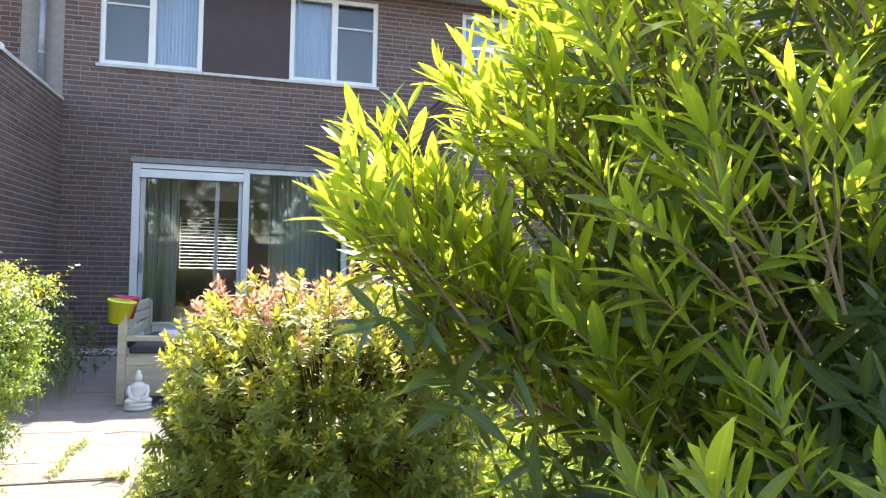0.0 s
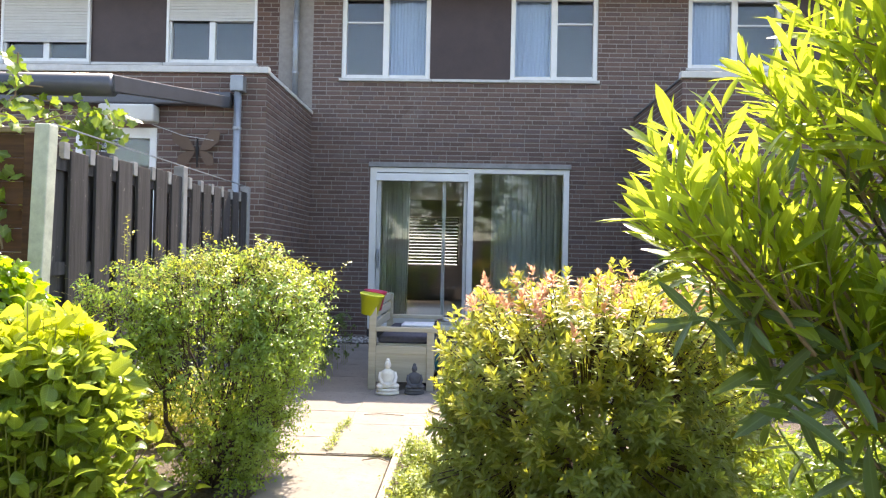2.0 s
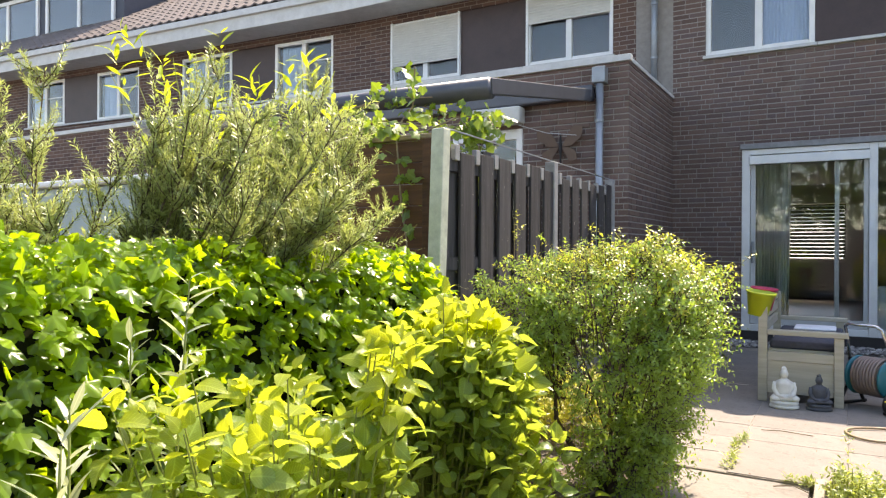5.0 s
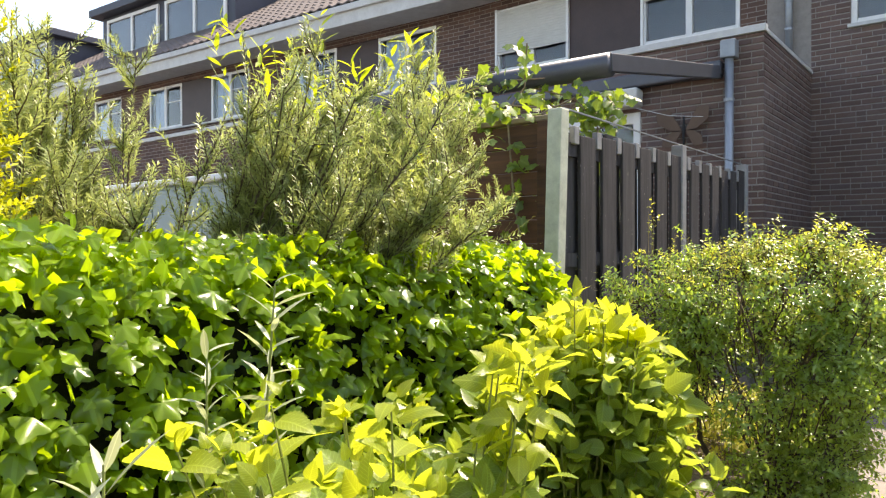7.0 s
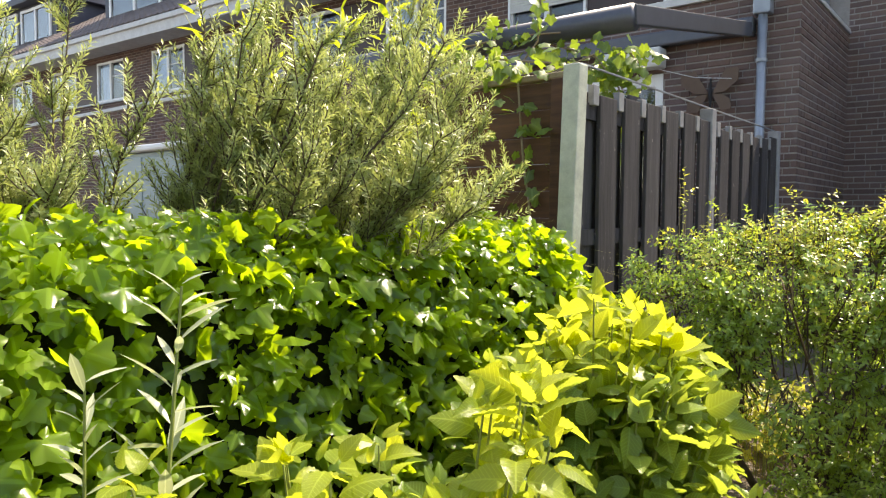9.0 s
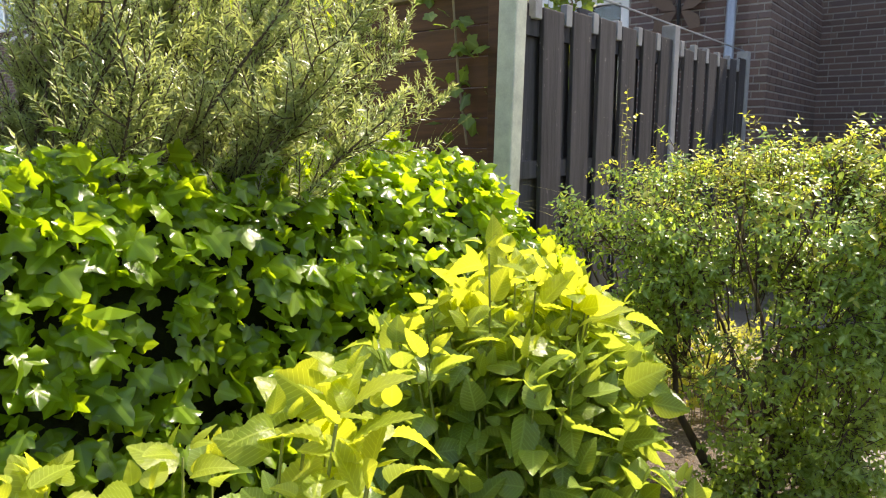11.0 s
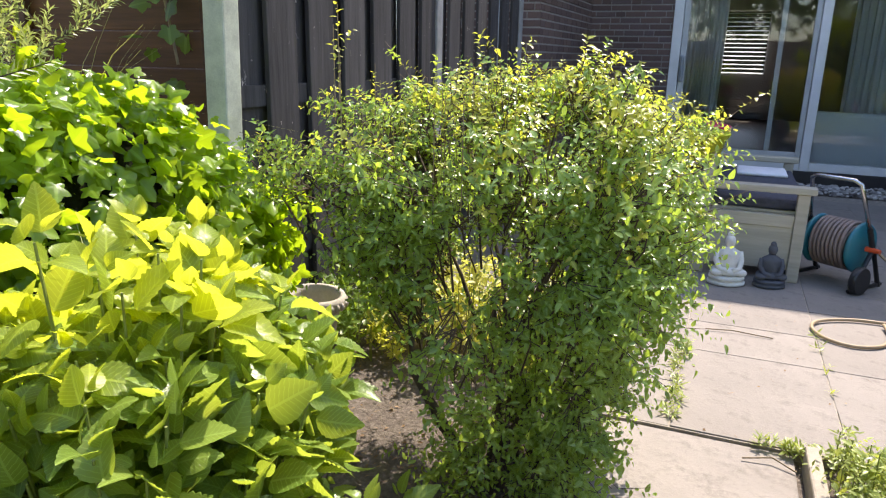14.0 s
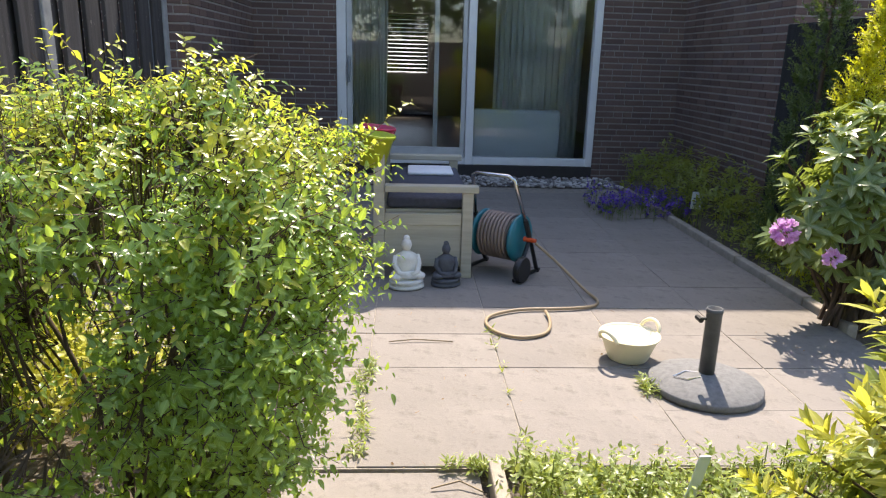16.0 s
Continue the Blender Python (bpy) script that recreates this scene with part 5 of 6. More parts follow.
# ivy over a low screen
def ivy_hedge():
    rs = np.random.RandomState(15)
    t = thing("ivy_hedge", (-4.1, 6.2, -0.03), "thick ivy hedge with glossy lobed leaves", "hedge")
    # near-black core: the shade between the leaves built as a solid
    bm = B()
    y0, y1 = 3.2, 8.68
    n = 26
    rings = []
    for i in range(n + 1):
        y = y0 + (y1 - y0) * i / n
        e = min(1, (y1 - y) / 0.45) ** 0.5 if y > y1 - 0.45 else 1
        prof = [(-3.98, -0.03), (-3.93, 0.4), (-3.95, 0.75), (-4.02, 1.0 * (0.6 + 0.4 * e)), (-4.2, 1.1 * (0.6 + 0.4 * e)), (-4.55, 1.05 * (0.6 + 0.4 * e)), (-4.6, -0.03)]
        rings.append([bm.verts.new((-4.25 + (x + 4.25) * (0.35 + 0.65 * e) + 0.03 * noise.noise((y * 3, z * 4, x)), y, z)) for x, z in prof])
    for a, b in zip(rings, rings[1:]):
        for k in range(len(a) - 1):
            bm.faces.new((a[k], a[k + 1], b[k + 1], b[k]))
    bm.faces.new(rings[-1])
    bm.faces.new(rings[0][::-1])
    part("inside", bm, DARK_BACKING, t, "near-black core that stands for the shade between the leaves", True)
    pos, nor = [], []
    for i in range(11500):
        y = rs.uniform(y0, y1 + 0.1)
        e = min(1, max(0.02, (y1 + 0.1 - y) / 0.5)) ** 0.5
        k = rs.rand()
        lump = 0.07 * noise.noise((y * 2.2, k * 4, 3.1))
        if k < 0.56:
            z = 0.05 + 1.05 * rs.rand() ** 0.75
            p, nn = (-3.9 - 0.1 * (z / 1.1) ** 4 + lump, y, z * (0.62 + 0.38 * e)), (1, -0.1, 0.1 + 0.55 * (z / 1.1) ** 3)
        elif k < 0.9:
            s = rs.rand()
            p, nn = (-3.98 - 0.55 * s, y, (1.1 + 0.07 * math.sin(math.pi * s) + lump) * (0.62 + 0.38 * e)), (0.35 * (1 - s), 0.0, 1)
        else:
            a = rs.rand()
            y = y1 + 0.06 + 0.05 * rs.randn()
            p, nn = (-3.9 - 0.6 * a, y, rs.uniform(0.05, 0.85)), (0.2, 1, 0.4)
        p = np.array(p)
        p[0] = -4.25 + (p[0] + 4.25) * (0.4 + 0.6 * e)
        pos.append(p + 0.03 * rs.randn(3))
        nor.append(nn)
    pos, nor = np.array(pos), unit(np.array(nor, float) + 0.48 * rs.randn(len(pos), 3))
    down = np.array([0.5, 0, -0.75]) + 0.55 * rs.randn(len(pos), 3)
    temps = [lobed(0.09, 5, 0.5, 0.78), lobed(0.082, 5, -0.35, 0.8), lobed(0.094, 3, 0.45, 0.76), lobed(0.072, 5, 0.3, 0.78), lobed(0.058, 3, -0.25, 0.8), lobed(0.085, 5, 0.1, 0.74)]
    ms = frames_of(pos, down, nor, 0.7 + 0.55 * rs.rand(len(pos)))
    d = (pos[:, 0] + 2.6) ** 2 + (pos[:, 1] - 6.3) ** 2 + (pos[:, 2] - 1.2) ** 2
    order = np.argsort(d)
    single_leaves("leaf", temps, ms[order[:300]], LF_IVY, t)
    foliage("leaves", temps, ms[order[300:]], LF_IVY, t, 6)


ivy_hedge()


# rosemary behind the ivy
def rosemary(at, tops, seed, needles, label):
    rs = np.random.RandomState(seed)
    t = thing("rosemary_bush", at, label, "bush", "rosemary behind the hedge")
    bm, starts, dirs, lengths = B(), [], [], []
    for top in tops:
        a, b = Vector(at) + Vector((0.1 * rs.randn(), 0.12 * rs.randn(), 0.0)), Vector(top)
        mid = Vector((a.x + (b.x - a.x) * 0.6 + 0.08 * rs.randn(), a.y + (b.y - a.y) * 0.7 + 0.1 * rs.randn(), a.z + (b.z - a.z) * 0.42))
        path = [a * (1 - s) ** 2 + mid * 2 * s * (1 - s) + b * s * s + Vector((rs.randn(), rs.randn(), rs.randn())) * 0.009 for s in (i / 8 for i in range(9))]
        tube(bm, path, [0.011 - 0.0011 * i for i in range(9)], 6)
        for s in range(2, 9):
            along = (path[s] - path[s - 1]).normalized()
            starts.append(tuple(path[s - 1]))
            dirs.append(tuple(along))
            lengths.append((path[s] - path[s - 1]).length)
            for _ in range(7):
                p = path[s].lerp(path[s - 1], rs.rand())
                d = (along * 0.5 + Vector((0.6 * rs.randn(), 0.6 * rs.randn(), 0.3 + 0.4 * rs.randn()))).normalized()
                ln = 0.08 + 0.12 * rs.rand()
                q = p + d * ln * 0.5
                e = q + (d + Vector((0, 0, 0.45))).normalized() * ln * 0.6
                tube(bm, [p, q, e], [0.0025, 0.002, 0.001], 4)
                for u, v in ((p, q), (q, e)):
                    starts.append(tuple(u))
                    dirs.append(tuple(v - u))
                    lengths.append((v - u).length)
    part("branchwork", bm, BARK, t)["kind"] = "stuff"
    starts, dirs, lengths = np.array(starts), unit(np.array(dirs)), np.array(lengths)
    side = unit(np.cross(dirs, np.array([0.3, 0.2, 0.9]) + 0.2 * rs.randn(*dirs.shape)))
    other = np.cross(dirs, side)
    ms = []
    for i in range(needles):
        a = i * 2.4 + rs.rand(len(dirs))
        ring = side * np.cos(a)[:, None] + other * np.sin(a)[:, None]
        p = starts + dirs * (lengths * (i + rs.rand(len(dirs))) / needles)[:, None]
        ms.append(frames_of(p, ring * 0.8 + dirs * 0.55 + np.array([0, 0, 0.15]), dirs - 0.5 * ring + np.array([0, 0, 0.3]), 0.75 + 0.45 * rs.rand(len(dirs))))
    foliage("needles", [blade(0.029, 0.0066, "lance", 2, 0.3, 0.15), blade(0.025, 0.006, "lance", 2, 0.3, -0.1)], np.concatenate(ms), LF_ROSEMARY, t, seed)


rrs = np.random.RandomState(3)
tops = []
for i in range(44):
    u = rrs.rand()
    tops.append((-4.58 + 0.22 * rrs.randn(), 7.0 + 1.35 * u, (1.6 + 0.45 * math.sin(math.pi * (0.12 + 0.78 * u))) * rrs.uniform(0.74, 1.0)))
tops += [(-4.3, 8.3, 1.62), (-4.25, 8.4, 1.4), (-4.35, 8.15, 1.75), (-4.5, 8.0, 2.02), (-4.12, 7.95, 1.3), (-4.08, 7.65, 1.36), (-4.2, 7.35, 1.42), (-4.45, 8.35, 1.85), (-3.95, 7.72, 1.22), (-4.05, 7.1, 1.36), (-3.98, 7.45, 1.25), (-4.3, 6.75, 1.5), (-4.2, 8.0, 1.5)]
tops += [(-3.95 + 0.1 * rrs.randn(), rrs.uniform(6.85, 7.65), rrs.uniform(1.25, 1.75)) for _ in range(11)]
rosemary((-4.75, 6.85, 0.55), tops, 31, 28, "large rosemary bush with arching grey-green branches")
tops = [(-4.86 + 0.2 * rrs.randn(), 6.5 + 0.12 * rrs.randn(), rrs.uniform(1.25, 1.95)) for _ in range(26)]
rosemary((-4.9, 6.4, 0.5), tops, 32, 34, "upright rosemary bush with grey-green needles")
rosemary((-4.85, 6.75, -0.03), [(-5.0, 6.86, 1.95), (-4.92, 6.76, 1.6)], 34, 34, "thin rosemary stem, half bare")


# willow-like shoots
def willow():
    rs = np.random.RandomState(41)
    t = thing("willow_shrub", (-5.4, 8.5, -0.03), "young willow-like shrub with narrow yellow-green leaves", "shrub")
    tops = [(-5.95, 8.0, 2.55), (-5.75, 8.1, 2.4), (-5.5, 8.3, 2.4), (-5.3, 8.4, 2.3), (-5.0, 8.5, 2.25), (-4.85, 8.55, 2.3), (-5.6, 8.2, 2.15), (-5.2, 8.3, 2.05), (-4.95, 8.4, 1.95), (-4.7, 8.5, 1.9), (-5.1, 8.5, 1.6), (-4.8, 8.5, 1.5), (-5.85, 7.9, 2.25), (-6.1, 7.9, 2.3)]
    bm, starts, dirs = B(), [], []
    for x, y, z in tops:
        a = Vector((-5.4 + 0.2 * rs.randn(), 8.5 + 0.1 * rs.randn(), -0.03))
        b = Vector((x, y, z))
        tube(bm, [a, a.lerp(b, 0.5) + Vector((0, 0, 0.08)), b], [0.012, 0.007, 0.002], 5)
        for s in (0.45, 0.6, 0.74, 0.88):
            starts.append(tuple(a.lerp(b, s) + Vector((0, 0, 0.05))))
            dirs.append(tuple((b - a).normalized() + Vector((0.3 * rs.randn(), 0.3 * rs.randn(), 0.2))))
    part("branchwork", bm, STEM_GREEN, t)["kind"] = "stuff"
    ms = sprays(np.array(starts), np.array(dirs), 0.34, 13, 1.0, rs, spread=0.75, bend=0.2)
    single_leaves("leaf", [blade(0.12, 0.026, "lance", 4, 0.25, 0.25), blade(0.1, 0.022, "lance", 4, 0.25, 0.1)], ms[::4], LF_WILLOW, t)
    foliage("leaves", [blade(0.12, 0.026, "lance", 4, 0.25, 0.25), blade(0.1, 0.022, "lance", 4, 0.25, 0.1)], np.delete(ms, np.s_[::4], 0), LF_WILLOW, t, 2)


willow()


# grape vine over the screen and the awning
def vine():
    rs = np.random.RandomState(51)
    t = thing("grape_vine", (-5.0, 9.06, -0.03), "grape vine trailing over the screen and awning post", "vine")
    runs = [[(-5.9, 9.05, 1.9), (-5.2, 9.0, 2.02), (-4.75, 8.98, 2.05), (-4.4, 8.95, 1.98)], [(-4.9, 9.2, 1.9), (-4.7, 9.3, 2.2), (-4.62, 9.2, 2.45)], [(-5.2, 9.6, 1.95), (-4.6, 9.8, 2.2), (-4.5, 9.95, 2.0), (-4.48, 9.9, 1.6)], [(-4.6, 8.95, 1.9), (-4.55, 8.93, 1.5), (-4.5, 8.93, 1.2)], [(-6.2, 9.1, 2.0), (-5.6, 9.2, 2.2), (-5.0, 9.3, 2.25)], [(-4.5, 9.9, 2.2), (-4.4, 9.88, 2.2), (-4.33, 9.85, 2.12)], [(-5.1, 10.0, 2.38), (-4.8, 10.05, 2.28), (-4.55, 10.0, 2.15), (-4.5, 10.0, 2.0)], [(-5.0, 10.1, 2.25), (-4.7, 10.1, 2.15), (-4.5, 10.08, 2.25)], [(-5.9, 9.9, 2.35), (-5.4, 9.92, 2.45), (-4.9, 9.9, 2.4)]]
    bm, pos = B(), []
    for run in runs:
        tube(bm, run, 0.006, 5)
        for a, b in zip(run, run[1:]):
            for _ in range(20):
                pos.append(np.array(a) + (np.array(b) - np.array(a)) * rs.rand() + 0.07 * rs.randn(3))
    part("branchwork", bm, STEM_PALE, t)["kind"] = "stuff"
    pos = np.array(pos)
    ms = frames_of(pos, np.array([0.2, -0.3, -0.7]) + 0.6 * rs.randn(len(pos), 3), np.array([0.3, -0.6, 0.6]) + 0.5 * rs.randn(len(pos), 3), 0.7 + 0.6 * rs.rand(len(pos)))
    single_leaves("leaf", [lobed(0.1, 5, 0.15, 0.84), lobed(0.085, 5, -0.1, 0.86)], ms, LF_VINE, t)


vine()


def grass_clump(name, at, n, height, seed, label, mat=None, arch=0.5):
    rs = np.random.RandomState(seed)
    t = thing(name, at, label, "grass")
    V, F, U = [], [], []
    for i in range(n):
        a = rs.rand() * 6.28
        h, lean, w = height * (0.6 + 0.5 * rs.rand()), arch * (0.3 + rs.rand()), 0.0035
        d, s = Vector((math.cos(a), math.sin(a), 0)), Vector((-math.sin(a), math.cos(a), 0))
        p0 = Vector(at) + d * 0.05 * rs.rand()
        k = len(V)
        for j in range(7):
            q = j / 6
            p = p0 + d * lean * h * q * q + Vector((0, 0, h * (q - 0.75 * lean * q * q * q)))
            V += [tuple(p - s * w * (1 - q * 0.8)), tuple(p + s * w * (1 - q * 0.8))]
            if j:
                F.append((k + 2 * j - 2, k + 2 * j - 1, k + 2 * j + 1, k + 2 * j))
    me = bpy.data.meshes.new("blades")
    me.from_pydata(V, [], F)
    me.uv_layers.new(name="UVMap")
    me.materials.append(mat or LF_GRASS)
    hang(new("blades", me), t, Matrix.Identity(4))["kind"] = "stuff"


grass_clump("ornamental_grass", (-4.5, 8.33, 0.3), 190, 1.25, 61, "tall arching pale grass beside the fence post", None, 0.6)


def conifer(name, at, height, radius, seed, mat, label, count=1700):
    rs = np.random.RandomState(seed)
    t = thing(name, at, label, "conifer")
    bm = B()
    tube(bm, [at, (at[0], at[1], at[2] + height * 0.95)], [0.03, 0.006], 7)
    part("trunk", bm, BARK, t)
    h = rs.rand(count) ** 1.2
    a = rs.rand(count) * 6.28
    rad = radius * (1 - h ** 2.0) * (0.75 + 0.3 * rs.rand(count)) * (1 + 0.15 * np.sin(3 * a + 7 * h))
    out = np.stack([np.cos(a), np.sin(a), np.zeros(count)], 1)
    pos = np.array(at) + out * rad[:, None] * 0.8 + np.stack([np.zeros(count), np.zeros(count), h * height], 1)
    d = out * 0.55 + np.array([0, 0, 0.85]) + 0.3 * rs.randn(count, 3)
    foliage("sprays", [blade(0.026, 0.011, "lance", 2, 0.2, 0.1)], sprays(pos, d, 0.11, 20, 1.0, rs, spread=0.6, bend=0), mat, t, seed)


conifer("golden_conifer", (-4.6, 6.03, -0.03), 2.5, 0.3, 71, LF_CONIFER, "golden yellow conifer with upright sprays")
conifer("golden_conifer", (0.36, 11.1, -0.03), 1.9, 0.42, 72, LF_CONIFER, "golden yellow-green conifer beside the patio")
conifer("green_conifer", (0.3, 11.7, -0.03), 2.0, 0.26, 73, LF_CONIFER_GREEN, "slim dark green conifer by the side wall", 900)


def rhododendron():
    rs = np.random.RandomState(81)
    at = (-0.12, 10.42, -0.03)
    t = thing("rhododendron", at, "rhododendron with long leathery leaf whorls and one lilac bloom", "shrub")
    bm = B()
    pts, out = shell(rs, 130, (-0.12, 10.36, 0.66), (0.5, 0.36, 0.52), low=-0.85, inner=0.7)
    stems_of(bm, rs, at, pts[::2], 0.013, 0.005)
    part("branchwork", bm, BARK, t)["kind"] = "stuff"
    ms = []
    axis = unit(out * 0.7 + np.array([0, 0, 0.6]))
    side = unit(np.cross(axis, rs.randn(len(axis), 3)))
    other = np.cross(axis, side)
    for ring, n, tilt in ((0, 6, 1.05), (1, 7, 1.4), (2, 5, 0.5)):
        for i in range(n):
            a = 6.283 * (i + 0.5 * ring) / n + 0.4 * rs.rand(len(pts))
            rad = side * np.cos(a)[:, None] + other * np.sin(a)[:, None]
            ms.append(frames_of(pts - axis * 0.02 * ring, axis * math.cos(tilt) + rad * math.sin(tilt) + 0.1 * rs.randn(*pts.shape), axis - 0.2 * rad, 0.8 + 0.4 * rs.rand(len(pts)) - (0.3 if ring == 2 else 0)))
    ms = np.concatenate(ms)
    temps = [blade(0.1, 0.03, "lance", 4, 0.2, 0.15), blade(0.09, 0.028, "lance", 4, 0.2, 0.3)]
    single_leaves("leaf", temps, ms[::5], LF_RHODO, t)
    foliage("leaves", temps, np.delete(ms, np.s_[::5], 0), LF_RHODO, t, 3)
    for c, r, n in (((-0.64, 10.22, 0.54), 0.065, 150), ((-0.45, 10.12, 0.44), 0.035, 40)):
        d = unit(rs.randn(n, 3))
        fl = foliage("bloom", [blade(0.035, 0.03, "ovate", 3, 0.2, -0.2)], frames_of(np.array(c) + d * r * 0.6, d + 0.4 * rs.randn(n, 3), rs.randn(n, 3), np.ones(n)), LILAC, t, 1)
        fl["label"] = "round lilac-pink flower head"


rhododendron()


def ground_cover(name, x0, x1, y0, y1, h, n, seed, label, mat, leaf=0.035, flower=None):
    rs = np.random.RandomState(seed)
    t = thing(name, ((x0 + x1) / 2, (y0 + y1) / 2, -0.03), label, "plants")
    s = np.stack([rs.uniform(x0, x1, n), rs.uniform(y0, y1, n), np.zeros(n)], 1)
    s[:, 2] = h * (0.25 + 0.75 * rs.rand(n)) * (0.8 + 0.3 * np.sin(s[:, 0] * 7) * np.sin(s[:, 1] * 9)) - 0.06
    bm = B()
    for p in s[::3]:
        tube(bm, [(p[0], p[1], -0.035), (p[0], p[1], p[2] + 0.06)], 0.002, 4)
    part("branchwork", bm, STEM_GREEN, t)["kind"] = "stuff"
    foliage("leaves", [blade(leaf, leaf * 0.5, "ovate", 3, 0.25, 0.2), blade(leaf * 0.8, leaf * 0.35, "lance", 3, 0.25, 0.1)], sprays(s, np.array([0, 0, 0.8]) + 0.5 * rs.randn(n, 3), 0.09, 9, 1.0, rs, spread=0.85), mat, t, seed)
    if flower:
        foliage("blossom", [blade(0.016, 0.014, "ovate", 2, 0.2, 0)], sprays(s + np.array([0, 0, 0.05]), np.array([0, 0, 0.8]) + 0.5 * rs.randn(n, 3), 0.07, 9, 1.0, rs), flower, t, seed)


ground_cover("ground_cover", -2.08, -0.75, 8.05, 9.05, 0.17, 2600, 91, "low leafy ground cover beside the path", LF_GROUND, 0.026)
ground_cover("ground_cover", -1.7, 0.4, 6.5, 7.4, 0.34, 1500, 97, "bright green leafy plants at the foot of the pieris", LF_HYDRANGEA_DARK, 0.04)
ground_cover("ground_cover", -0.7, 0.6, 7.9, 9.0, 0.4, 1300, 99, "bright green leafy plants beside the terrace", LF_HYDRANGEA_DARK, 0.045)
ground_cover("lobelia", -0.75, 0.05, 12.75, 13.5, 0.22, 330, 92, "low mound of purple flowers by the house wall", LF_CONIFER_GREEN, 0.02, PURPLE)
ground_cover("shade_plants", -0.1, 0.55, 12.2, 14.6, 0.6, 420, 93, "green plants growing in the shade by the wall", LF_PIERIS, 0.045)
ground_cover("shade_plants", -0.1, 0.5, 10.7, 12.2, 0.25, 200, 94, "low dark plants along the patio edge", LF_PIERIS, 0.04)
ground_cover("yellow_perennials", -3.85, -3.05, 9.2, 9.9, 0.42, 420, 95, "bright yellow-green perennials behind the bush", LF_PIERIS_YOUNG, 0.04)
ground_cover("shade_plants", -3.95, -3.05, 10.6, 12.9, 0.75, 420, 98, "dark green plants in the shade beside the bench", LF_CONIFER_GREEN, 0.045)
ground_cover("fence_plants", -4.1, -3.85, 9.1, 10.3, 0.5, 200, 96, "green climbing plants at the foot of the fence", LF_VINE, 0.05)


def sprig(at, top, seed):
    rs = np.random.RandomState(seed)
    t = thing("oleander_sprig", at, "grey-green sprig with long narrow leaves rising from the hydrangea", "shrub", "grey-green sprigs")
    a, b = Vector(at), Vector(top)
    bm = B()
    tube(bm, [a, a.lerp(b, 0.5) + Vector((0.01, 0, 0)), b], [0.006, 0.005, 0.002], 6)
    part("stem", bm, STEM_GREEN, t)
    d = np.array(tuple(b - a))
    ms = sprays(np.array([tuple(a.lerp(b, 0.35))]), d[None], (b - a).length * 0.66, 40, 1.0, rs, spread=0.7, bend=0, vary=0)
    single_leaves("leaf", [blade(0.09, 0.016, "lance", 4, 0.3, 0.1), blade(0.075, 0.014, "lance", 4, 0.3, 0.2)], ms, LF_SILVER, t)


sprig((-3.55, 6.3, -0.03), (-3.56, 6.42, 1.1), 1)
sprig((-3.6, 6.25, -0.03), (-3.64, 6.3, 0.95), 2)
sprig((-3.1, 5.75, -0.03), (-3.08, 5.78, 0.88), 3)
sprig((-3.2, 5.85, -0.03), (-3.22, 5.88, 0.9), 4)


# trees that close the far end of the garden behind the path
def tree(at, height, radius, seed):
    rs = np.random.RandomState(seed)
    t = thing("garden_tree", at, "leafy green tree at the far end of the garden", "tree", "trees closing the garden")
    bm = B()
    x, y, z = at
    tube(bm, [(x, y, z), (x + 0.1, y, z + height * 0.4), (x, y + 0.1, z + height * 0.85)], [0.16, 0.11, 0.03], 9)
    pts, out = shell(rs, 420, (x, y, z + height * 0.58), (radius, radius, height * 0.42), inner=0.4, lump=0.3)
    for p in pts[::14]:
        a = Vector((x, y, z + height * (0.25 + 0.3 * rs.rand())))
        tube(bm, [a, a.lerp(Vector(p), 0.5) + Vector((0, 0, 0.15)), Vector(p)], [0.05, 0.03, 0.008], 5)
    part("trunk", bm, BARK, t)
    foliage("crown", [blade(0.2, 0.12, "ovate", 2, 0.25, 0.2)], sprays(pts, out + 0.6 * rs.randn(*out.shape), 0.6, 14, 1.0, rs), LF_TREE, t, seed)


for i, (x, y, h, r) in enumerate(((-6.5, -5.5, 7.0, 2.2), (-2.6, -7.0, 8.0, 2.5), (1.6, -6.0, 7.2, 2.3), (5.5, -4.5, 7.5, 2.4), (-10.5, -4.5, 7.5, 2.4))):
    tree((x, y, -0.03), h, r, 200 + i)
bm = B()
box(bm, -14, 9, -3.3, -3.1, -0.03, 1.9)
structure("wall_garden_end", bm, FENCE_WOOD, "plain boarded garden boundary", "wall")

# ---- patio and loose things ----
patio = thing("patio", (-1.8, 11.0, 0), "terrace of worn greyish concrete slabs with weedy joints", "pavement", "", "structure")
bm = B()
box(bm, -4.05, -0.2, 9.86, 14.3, -0.034, -0.003)
box(bm, -3.15, -0.2, 9.11, 9.859, -0.034, -0.003)
part("bedding", bm, plain("joint_sand", (0.3, 0.265, 0.22), 0.95, 0, 0.3, 25, 0.5), patio)
prs = np.random.RandomState(2)
slab_mesh = {}


def slab(parent, x0, x1, y0, y1, top=0.0):
    k = (round(x1 - x0, 3), round(y1 - y0, 3))
    if k not in slab_mesh:
        bm = B()
        box(bm, 0, k[0], 0, k[1], -0.045, 0, 0.0025)
        me = bpy.data.meshes.new("slab")
        bm.to_mesh(me)
        bm.free()
        me.materials.append(SLAB)
        slab_mesh[k] = me
    hang(new("slab", slab_mesh[k]), parent, pose(x0, y0, top + 0.001 * prs.randn(), 0.06 * prs.randn(), 0.05 * prs.randn(), 0))


